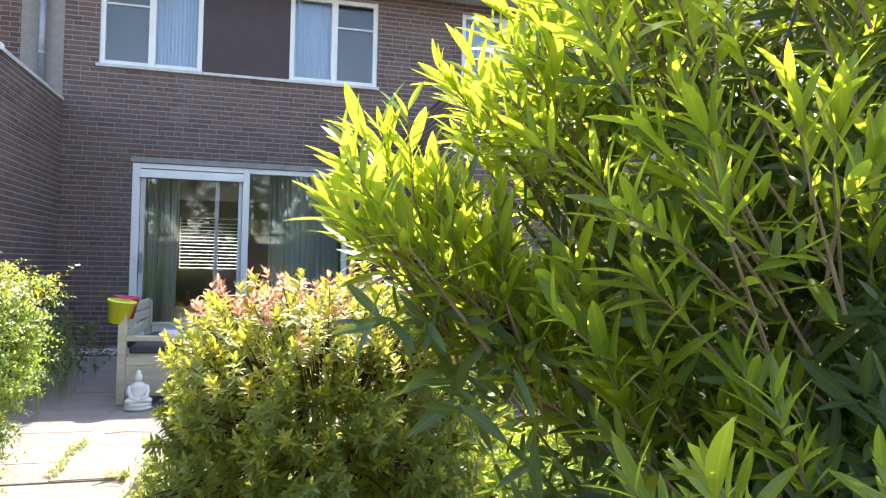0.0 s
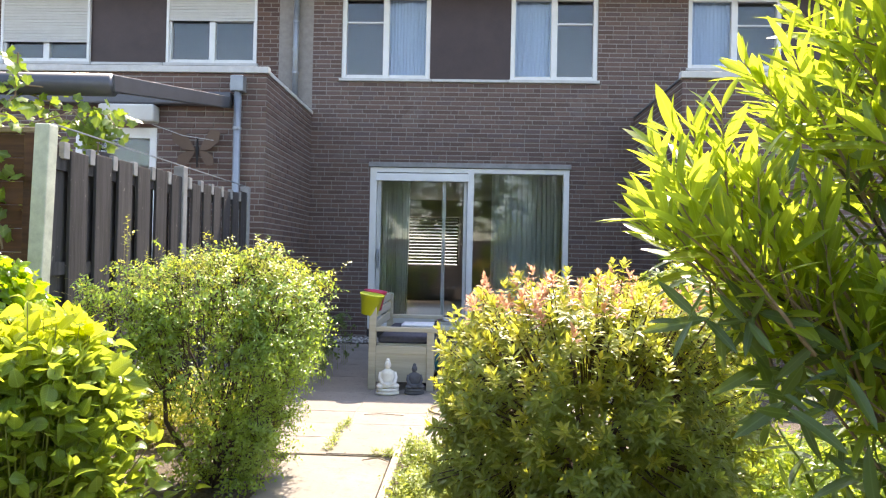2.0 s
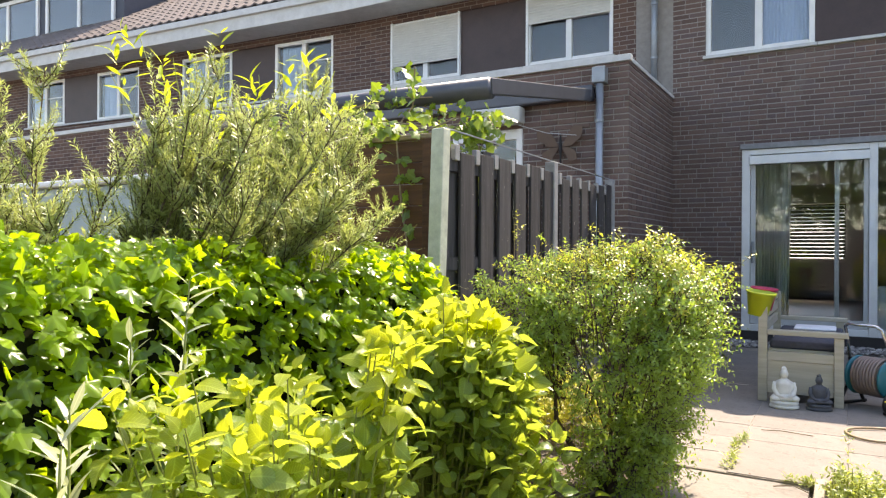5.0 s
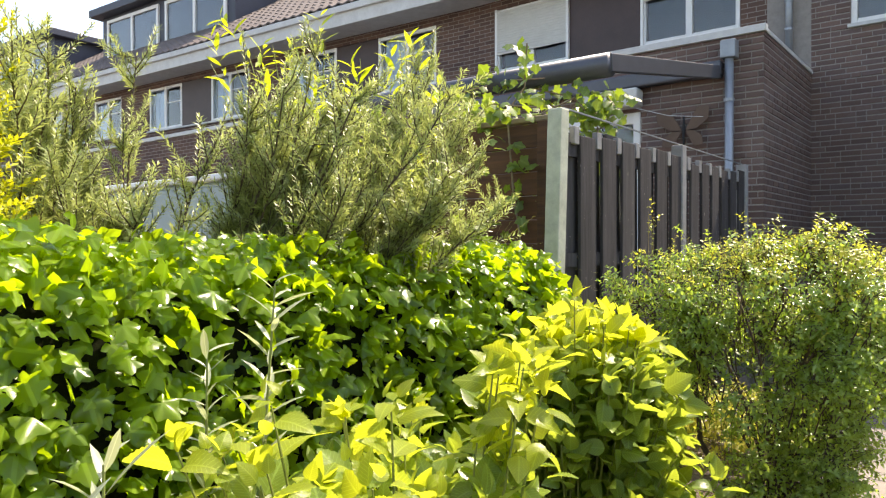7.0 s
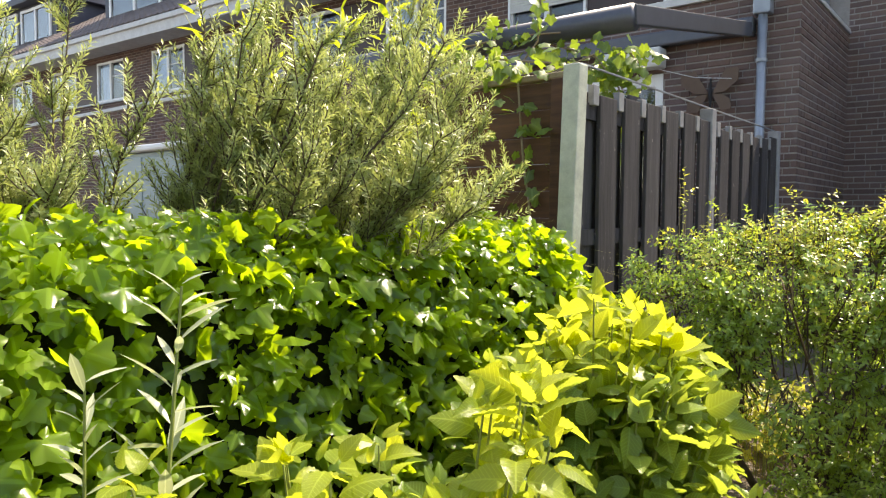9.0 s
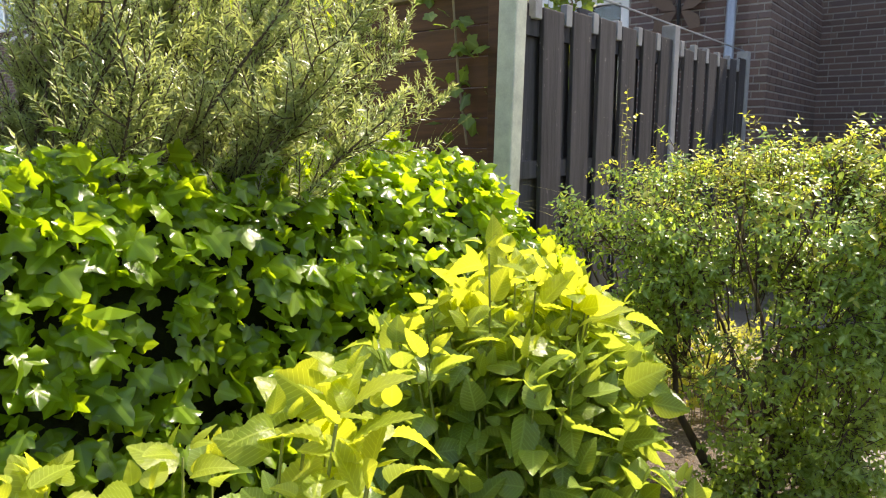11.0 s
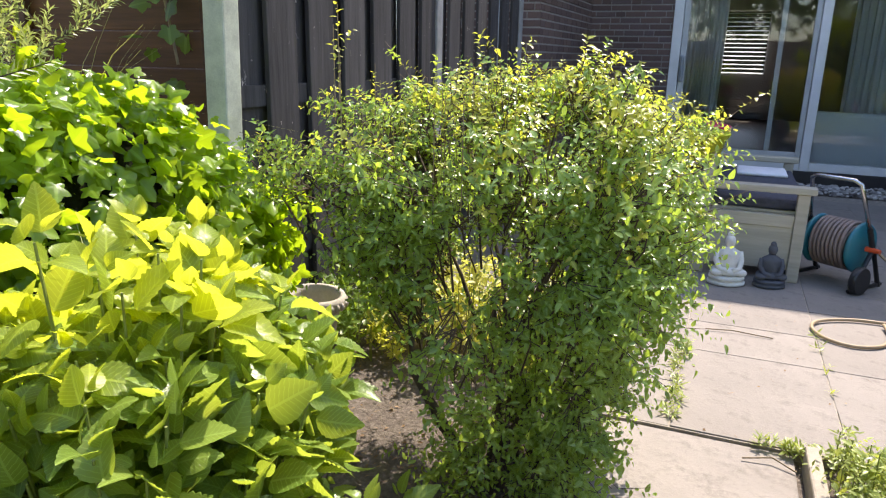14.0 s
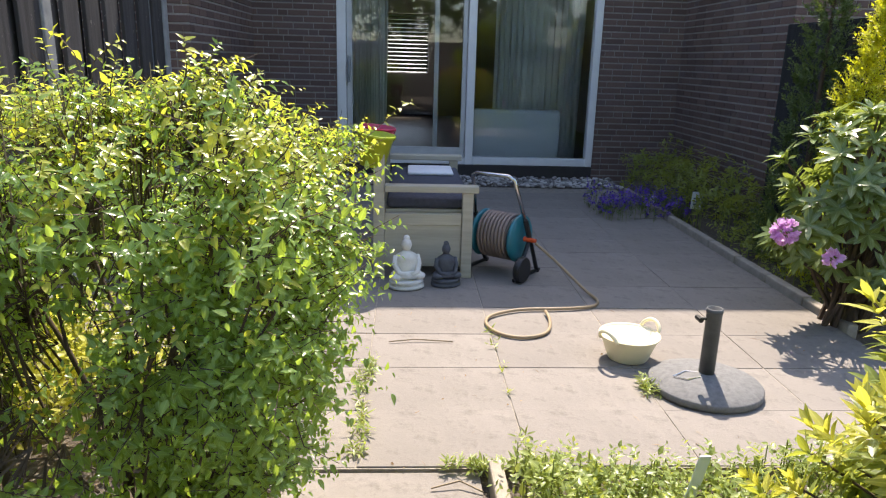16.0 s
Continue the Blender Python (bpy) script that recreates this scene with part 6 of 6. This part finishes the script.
cols = [-4.03, -3.72, -3.15, -2.58, -2.01, -1.43, -0.84, -0.2]
rows = [9.115 + 0.378 * i for i in range(14)]
for i, (a, b) in enumerate(zip(cols, cols[1:])):
    for c, d in zip(rows, rows[1:]):
        if a < -3.2 and c < 9.8:
            continue
        slab(patio, a + 0.0025, b - 0.0025, c + 0.002, d - 0.002)
path = thing("path", (-2.44, 8.7, 0), "pale concrete path slabs leading to the terrace", "pavement", "", "structure")
for y in (8.33, 7.55, 6.77):
    slab(path, -2.8, -2.18, y, y + 0.77, -0.01)
edge = B()
box(edge, -2.155, -2.11, 7.0, 9.08, -0.1, 0.05, 0.008)
structure("edging_kerb", edge, KERB, "weathered concrete edging beside the path", "kerb")
edge = thing("edging_stones", (-0.17, 12.0, 0), "row of low concrete edging stones beside the terrace", "kerb", "", "structure")
for i in range(9):
    bm = B()
    box(bm, -0.19, -0.13, 10.3 + i * 0.42, 10.3 + i * 0.42 + 0.41, -0.1, 0.05 + 0.006 * prs.randn(), 0.008)
    part("stone", bm, KERB, edge)
strip = thing("pebble_strip", (-1.7, 14.6, 0), "strip of grey pebbles along the house wall", "gravel", "", "stuff")
V, F = [], []
ico = B()
bmesh.ops.create_icosphere(ico, subdivisions=1, radius=1)
iv = np.array([v.co[:] for v in ico.verts])
fi = [[v.index for v in f.verts] for f in ico.faces]
ico.free()
for i in range(1500):
    c = np.array([prs.uniform(-4.0, -0.1), prs.uniform(14.3, 14.93), 0.012])
    k = len(V)
    V += (c + iv * np.array([0.022, 0.018, 0.014]) * (0.6 + 0.8 * prs.rand())).tolist()
    F += [[k + q for q in f] for f in fi]
me = bpy.data.meshes.new("pebbles")
me.from_pydata(V, [], F)
pm = Mat("pebble")
pm.base(pm.ramp(pm.rand(), [(0, (0.1, 0.09, 0.09)), (0.6, (0.35, 0.33, 0.31)), (1, (0.6, 0.58, 0.55))]))
me.materials.append(pm.set(0.7))
hang(new("pebbles", me), strip, Matrix.Identity(4))["kind"] = "stuff"

# weeds in the joints, litter on the ground
weeds = thing("joint_weeds", (-2.3, 9.7, 0), "small green weeds in the joints of the terrace", "weeds", "", "stuff")
wp = [(-2.58, prs.uniform(9.15, 9.9), 0) for _ in range(45)] + [(prs.uniform(-2.3, -2.0), 9.1, 0) for _ in range(35)] + [(-1.43 + 0.02 * prs.randn(), prs.uniform(9.6, 9.75), 0) for _ in range(25)] + [(-2.01, prs.uniform(9.2, 10.3), -0.01) for _ in range(10)]
wp = np.array(wp) + 0.012 * prs.randn(len(wp), 3) * np.array([1, 1, 0])
foliage("weed_leaves", [blade(0.035, 0.007, "lance", 3, 0.2, 0.2)], sprays(wp, np.array([0, 0, 1.0]) + 0.4 * prs.randn(len(wp), 3), 0.03, 6, 1.0, prs, spread=0.8), LF_GROUND, weeds)
litter = thing("soil_litter", (-3.4, 8.6, 0), "dry leaves and twig bits on the soil", "litter", "", "stuff")
n = 2600
lp = np.stack([prs.uniform(-4.2, -2.2, n), prs.uniform(7.4, 9.9, n), np.full(n, -0.028)], 1)
keep = (lp[:, 0] < -2.84) | (lp[:, 1] < 7.0)
lp = lp[keep & ~((lp[:, 1] > 9.1) & (lp[:, 0] > -3.16))]
foliage("dry_bits", [blade(0.02, 0.008, "lance", 2, 0.3, 0.3), blade(0.03, 0.003, "lance", 2, 0.3, 0.0)], frames_of(lp, prs.randn(len(lp), 3) * np.array([1, 1, 0.25]), np.array([0, 0, 1.0]) + 0.4 * prs.randn(len(lp), 3), 0.6 + 0.8 * prs.rand(len(lp))), LF_DRY, litter)
n = 120
lp = np.stack([prs.uniform(-2.7, -0.4, n), prs.uniform(8.5, 10.6, n), np.full(n, 0.006)], 1)
foliage("terrace_bits", [blade(0.014, 0.01, "lance", 2, 0.3, 0.3), blade(0.05, 0.003, "lance", 2, 0.3, 0.0)], frames_of(lp, prs.randn(n, 3) * np.array([1, 1, 0.1]), np.array([0, 0, 1.0]) + 0.4 * prs.randn(n, 3), 0.5 + 0.6 * prs.rand(n)), LF_DRY, litter)


# garden bench, its end towards the path
def bench():
    x0, x1, y0, y1 = -2.62, -2.03, 11.13, 12.55
    t = thing("garden_bench", ((x0 + x1) / 2, (y0 + y1) / 2, 0), "pale painted wooden storage bench with armrests", "bench")
    for y in (y0, y1 - 0.06):
        bm = B()
        box(bm, x1 - 0.065, x1, y, y + 0.06, 0, 0.525, 0.005)
        part("leg", bm, BENCH_WOOD, t)
        bm = B()
        box(bm, x0, x0 + 0.065, y, y + 0.06, 0, 0.79, 0.005)
        part("back_post", bm, BENCH_WOOD, t)
        bm = B()
        box(bm, x0 + 0.066, x1 + 0.03, y - 0.015, y + 0.075, 0.526, 0.565, 0.006)
        part("armrest", bm, BENCH_WOOD, t)
        bm = B()
        box(bm, x0 + 0.066, x1 - 0.066, y + 0.008, y + 0.05, 0.325, 0.395, 0.004)
        part("rail", bm, BENCH_WOOD, t)
        bm = B()
        box(bm, x0 + 0.066, x1 - 0.066, y + 0.016, y + 0.036, 0.07, 0.324, 0.003)
        part("side_panel", bm, BENCH_WOOD, t)
    bm = B()
    box(bm, x1 - 0.05, x1 - 0.025, y0 + 0.062, y1 - 0.062, 0.07, 0.39, 0.003)
    part("front_panel", bm, BENCH_WOOD, t)
    bm = B()
    box(bm, x0 + 0.07, x1 - 0.01, y0 + 0.062, y1 - 0.062, 0.392, 0.412, 0.004)
    part("seat", bm, BENCH_WOOD, t)
    for z in (0.52, 0.63, 0.73):
        bm = B()
        box(bm, x0 + 0.015, x0 + 0.04, y0 + 0.062, y1 - 0.062, z, z + 0.075, 0.004)
        part("back_slat", bm, BENCH_WOOD, t)
    cu = B()
    box(cu, x0 + 0.075, x1 - 0.005, y0 + 0.07, y1 - 0.07, 0.413, 0.475, 0.022)
    tagged(part("seat_cushion", cu, CUSHION, None, "", True), "dark blue-grey cushion on the garden bench", "cushion")
    cl = B()
    box(cl, x0 + 0.2, x1 - 0.06, y1 - 0.5, y1 - 0.15, 0.476, 0.5, 0.01)
    tagged(part("folded_cloth", cl, TOWEL, None, "", True), "folded white cloth on the bench cushion", "cloth")


bench()


def pail(name, at, r0, r1, h, mat, tilt, label):
    t = thing(name, at, label, "bucket", "buckets on the bench")
    bm = B()
    lathe(bm, [(r0, 0), (r1, h), (r1 + 0.008, h), (r1 + 0.008, h - 0.012), (r1 + 0.001, h - 0.014), (r1 - 0.006, h - 0.002), (r0 - 0.006, 0.006)], (0, 0, 0), 26)
    m = Matrix.Translation(at) @ Euler(tilt).to_matrix().to_4x4()
    bmesh.ops.transform(bm, matrix=m, verts=bm.verts)
    part("tub", bm, mat, t, "", True)
    bm = B()
    arc = [(r1 * 1.03 * math.cos(a), r1 * 1.03 * math.sin(a) * 0.4 - 0.02, h - 0.02 - 0.04 * math.sin(a)) for a in np.linspace(0, math.pi, 13)]
    tube(bm, arc, 0.003, 5)
    bmesh.ops.transform(bm, matrix=m, verts=bm.verts)
    part("handle", bm, mat, t)


pail("lime_bucket", (-2.63, 11.2, 0.67), 0.075, 0.105, 0.19, LIME, (0.1, 0.12, 0.3), "lime green plastic bucket hooked on the bench back")
pail("pink_bucket", (-2.62, 11.4, 0.7), 0.075, 0.1, 0.18, PINK, (0.05, 0.1, 0.2), "pink plastic bucket beside the lime one")


def seated_statue(at, h, mat, label):
    """A seated garden figure as one plain mesh."""
    x, y, z = at
    bm = B()
    lathe(bm, [(0.26, 0), (0.33, 0.02), (0.33, 0.07), (0.28, 0.09), (0.32, 0.12), (0.31, 0.17), (0.26, 0.18)], (0, 0, 0), 22, 0.8)
    ball(bm, (0, 0.0, 0.26), (0.3, 0.22, 0.1))
    ball(bm, (-0.2, -0.08, 0.24), (0.13, 0.12, 0.08))
    ball(bm, (0.2, -0.08, 0.24), (0.13, 0.12, 0.08))
    lathe(bm, [(0.2, 0.2), (0.19, 0.4), (0.205, 0.55), (0.19, 0.62), (0.08, 0.69), (0.065, 0.72)], (0, 0.03, 0), 18, 0.75)
    for s in (-1, 1):
        tube(bm, [(s * 0.19, 0.03, 0.61), (s * 0.225, 0.0, 0.45), (s * 0.17, -0.12, 0.32), (s * 0.04, -0.18, 0.29)], [0.055, 0.055, 0.05, 0.04], 9)
    ball(bm, (0, 0.02, 0.81), (0.095, 0.1, 0.125))
    ball(bm, (0, 0.03, 0.93), (0.06, 0.06, 0.06))
    bmesh.ops.transform(bm, matrix=Matrix.LocRotScale(at, Euler((0, 0, 0.25)), (h, h, h)), verts=bm.verts)
    tagged(part("garden_statue", bm, mat, None, "", True), label, "statue", "seated statues by the bench")


seated_statue((-2.42, 10.95, 0.0), 0.315, STONE_WHITE, "white stone seated garden statue beside the bench")
seated_statue((-2.19, 11.0, 0.0), 0.27, STONE_DARK, "dark grey stone seated garden statue beside the bench")


# hose reel cart and its hose
def hose_reel():
    t = thing("hose_reel", (-1.83, 11.3, 0), "teal and black hose reel cart with a steel handle", "hose reel")
    turn = Matrix.Translation((-1.83, 11.3, 0.0)) @ Euler((0, 0, radians(-38))).to_matrix().to_4x4()

    def put(name, bm, mat, parent=t, label="", smooth=False):
        bmesh.ops.transform(bm, matrix=turn, verts=bm.verts)
        return part(name, bm, mat, parent, label, smooth)

    for s in (-1, 1):
        bm = B()
        lathe(bm, [(0.0, 0), (0.14, 0.0), (0.15, 0.012), (0.14, 0.025), (0.06, 0.03), (0.0, 0.03)], (0, 0, 0), 30)
        bmesh.ops.transform(bm, matrix=Matrix.Translation((0.13 * s - 0.015, 0, 0.235)) @ Euler((0, radians(90), 0)).to_matrix().to_4x4(), verts=bm.verts)
        put("flange", bm, TEAL, smooth=True)
        bm = B()
        tube(bm, [(0.19 * s, 0.14, 0.0), (0.19 * s, 0.02, 0.24), (0.19 * s, -0.14, 0.0)], 0.014, 8)
        tube(bm, [(0.19 * s, 0.16, 0.012), (0.19 * s, -0.16, 0.012)], 0.012, 8)
        put("stand", bm, BLACK)
        bm = B()
        lathe(bm, [(0.0, -0.02), (0.075, -0.02), (0.08, -0.01), (0.08, 0.01), (0.075, 0.02), (0.0, 0.02)], (0, 0, 0), 24)
        bmesh.ops.transform(bm, matrix=Matrix.Translation((0.225 * s, -0.13, 0.08)) @ Euler((0, radians(90), 0)).to_matrix().to_4x4(), verts=bm.verts)
        put("wheel", bm, BLACK)
        bm = B()
        tube(bm, [(0.19 * s, 0.02, 0.22), (0.178 * s, -0.03, 0.36)], 0.016, 8)
        put("handle_foot", bm, BLACK)
    bm = B()
    lathe(bm, [(0.06, -0.115), (0.06, 0.115)], (0, 0, 0), 20)
    bmesh.ops.transform(bm, matrix=Matrix.Translation((0, 0, 0.235)) @ Euler((0, radians(90), 0)).to_matrix().to_4x4(), verts=bm.verts)
    put("drum", bm, TEAL)
    bm = B()
    pts = []
    for i in range(24 * 20):
        a, lay = 2 * math.pi * i / 20, i // 160
        u = (i % 160) / 160
        x = -0.1 + 0.2 * (u if lay % 2 == 0 else 1 - u)
        r = 0.095 + 0.021 * lay
        pts.append((x, r * math.cos(a), 0.235 + r * math.sin(a)))
    tube(bm, pts, 0.011, 6)
    put("wound_hose", bm, HOSE_GREY, smooth=True)
    bm = B()
    tube(bm, [(-0.178, -0.03, 0.35), (-0.15, -0.11, 0.56), (-0.145, -0.13, 0.61), (-0.11, -0.14, 0.63), (0.11, -0.14, 0.63), (0.145, -0.13, 0.61), (0.15, -0.11, 0.56), (0.178, -0.03, 0.35)], 0.012, 10)
    put("steel_handle", bm, STEEL, label="bent bare steel handle", smooth=True)
    bm = B()
    tube(bm, [(0.16, 0, 0.235), (0.24, 0, 0.235)], [0.016, 0.012], 10)
    put("connector", bm, ORANGE)


hose_reel()
bm = B()
run = [(-1.64, 11.16, 0.22), (-1.52, 11.02, 0.13), (-1.4, 10.85, 0.03), (-1.36, 10.72, 0.012), (-1.42, 10.62, 0.012), (-1.6, 10.58, 0.012), (-1.82, 10.56, 0.012), (-1.98, 10.47, 0.012), (-2.02, 10.35, 0.012), (-1.97, 10.23, 0.012), (-1.86, 10.18, 0.012), (-1.74, 10.24, 0.012), (-1.69, 10.4, 0.012), (-1.69, 10.54, 0.02)]
smooth_run = []
for i in range(len(run) - 1):
    p0, p1, p2, p3 = (Vector(run[max(min(i + k, len(run) - 1), 0)]) for k in (-1, 0, 1, 2))
    for q in range(6):
        s = q / 6
        smooth_run.append(0.5 * (2 * p1 + (p2 - p0) * s + (2 * p0 - 5 * p1 + 4 * p2 - p3) * s * s + (3 * p1 - p0 - 3 * p2 + p3) * s ** 3))
tube(bm, smooth_run, 0.0085, 8)
tagged(part("garden_hose", bm, HOSE, None, "", True), "ochre garden hose looped on the terrace slabs", "hose")

# cream basin
basin = thing("basin", (-1.42, 9.99, 0), "cream plastic basin with two loop handles on the slabs", "basin")
bm = B()
lathe(bm, [(0.0, 0.0), (0.088, 0.0), (0.093, 0.01), (0.13, 0.11), (0.136, 0.113), (0.134, 0.105), (0.125, 0.106), (0.087, 0.014), (0.0, 0.012)], (-1.42, 9.98, 0.004), 32)
part("bowl", bm, CREAM, basin, "", True)
for s in (-1, 1):
    bm = B()
    d = Vector((0.87, 0.5, 0)) * s
    q = Vector((-0.5, 0.87, 0)) * s
    arc = [Vector((-1.42, 9.98, 0.11)) + d * (0.13 + 0.02 * math.sin(a)) + q * 0.05 * math.cos(a) + Vector((0, 0, 0.045 * math.sin(a))) for a in np.linspace(0, math.pi, 12)]
    tube(bm, arc, 0.009, 8)
    part("handle", bm, CREAM, basin, "", True)

# parasol foot
foot = thing("parasol_base", (-1.19, 9.66, 0), "round grey concrete parasol base with a short steel tube", "parasol base")
bm = B()
lathe(bm, [(0.0, 0.0), (0.222, 0.0), (0.226, 0.004), (0.226, 0.026), (0.221, 0.031), (0.12, 0.055), (0.05, 0.068), (0.0, 0.07)], (-1.19, 9.68, 0.003), 48)
part("disc", bm, CONCRETE_DARK, foot, "", True)
bm = B()
lathe(bm, [(0.031, 0.05), (0.031, 0.33), (0.033, 0.332), (0.033, 0.35), (0.027, 0.35), (0.027, 0.27), (0.0, 0.27)], (-1.19, 9.68, 0.0), 24)
part("tube", bm, POLE_GREY, foot, "", True)
bm = B()
tube(bm, [(-1.218, 9.68, 0.305), (-1.25, 9.68, 0.305)], 0.006, 8)
tube(bm, [(-1.25, 9.66, 0.305), (-1.25, 9.7, 0.305)], 0.011, 8)
part("clamp_screw", bm, BLACK, foot)
bm = B()
tube(bm, [(-1.21, 9.68, 0.07), (-1.27, 9.7, 0.067), (-1.33, 9.67, 0.06), (-1.29, 9.63, 0.064), (-1.23, 9.64, 0.07)], 0.003, 5)
part("wire_loop", bm, STEEL, foot)

# stone urn
urn = thing("garden_urn", (-3.92, 8.9, -0.03), "weathered stone urn with a beaded rim on a foot", "urn")
ux, uy = -3.92, 8.90
bm = B()
lathe(bm, [(0.0, 0.0), (0.105, 0.0), (0.105, 0.04), (0.085, 0.055), (0.07, 0.07), (0.055, 0.085), (0.045, 0.13), (0.05, 0.15)], (ux, uy, -0.03), 30)
URN = Matrix.Translation((ux, uy, -0.03)) @ Matrix.Rotation(radians(4), 4, "Y") @ Matrix.Diagonal((0.76, 0.76, 1.0, 1)) @ Matrix.Translation((-ux, -uy, 0.03))
bmesh.ops.transform(bm, matrix=URN, verts=bm.verts)
part("foot", bm, URN_STONE, urn, "", True)
bm = B()
lathe(bm, [(0.05, 0.15), (0.085, 0.165), (0.1, 0.2), (0.115, 0.3), (0.125, 0.345), (0.15, 0.365), (0.155, 0.385), (0.145, 0.4), (0.125, 0.4), (0.118, 0.37), (0.1, 0.24), (0.0, 0.22)], (ux, uy, -0.03), 36)
bmesh.ops.transform(bm, matrix=URN, verts=bm.verts)
bowl = part("bowl", bm, URN_STONE, urn, "", True)
for i in range(26):
    bm = B()
    a = 2 * math.pi * i / 26
    ball(bm, (ux + 0.15 * math.cos(a), uy + 0.15 * math.sin(a), 0.34), (0.017, 0.017, 0.02), 1)
    bmesh.ops.transform(bm, matrix=URN, verts=bm.verts)
    part("bead", bm, URN_STONE, bowl, "", True)

# plant label and small things by the wall
lab = thing("plant_label", (0.02, 12.75, 0), "white plant label on a stick among the shade plants", "label")
bm = B()
box(bm, -0.03, 0.07, 12.745, 12.75, 0.12, 0.27, 0.001, Euler((0.1, 0, 0.1)))
part("card", bm, PAPER, lab)
bm = B()
for i in range(3):
    box(bm, -0.015, 0.05, 12.735, 12.742, 0.16 + i * 0.025, 0.168 + i * 0.025, 0, Euler((0.1, 0, 0.1)))
part("print", bm, INK, lab)
bm = B()
tube(bm, [(0.02, 12.755, -0.03), (0.02, 12.755, 0.13)], 0.004, 5)
part("stick", bm, STEM_PALE, lab)
small = B()
lathe(small, [(0.0, 0), (0.05, 0.0), (0.06, 0.06), (0.045, 0.09), (0.0, 0.1)], (-0.02, 13.6, -0.03), 16)
tagged(part("garden_light", small, STONE_WHITE, None, "", True), "small white round ornament by the wall", "ornament")
tag = B()
box(tag, -1.61, -1.572, 8.84, 8.845, -0.03, 0.22, 0.001, Euler((0.15, 0.1, 0.2)))
tagged(part("plant_tag", tag, PAPER, None), "pale plastic plant tag in the ground cover", "label")
for pt in ([(-2.5, 10.13, 0.008), (-2.38, 10.15, 0.012), (-2.2, 10.14, 0.006)], [(-2.34, 9.0, 0.0), (-2.25, 9.02, 0.012), (-2.18, 8.98, 0.0)]):
    bm = B()
    tube(bm, pt, 0.003, 5)
    tagged(part("twig", bm, STEM_PALE, None), "dry twig lying on the slabs", "twig", "dry twigs")

# the single bricks nearest the terrace
brick_pieces(near, front, wall_south)
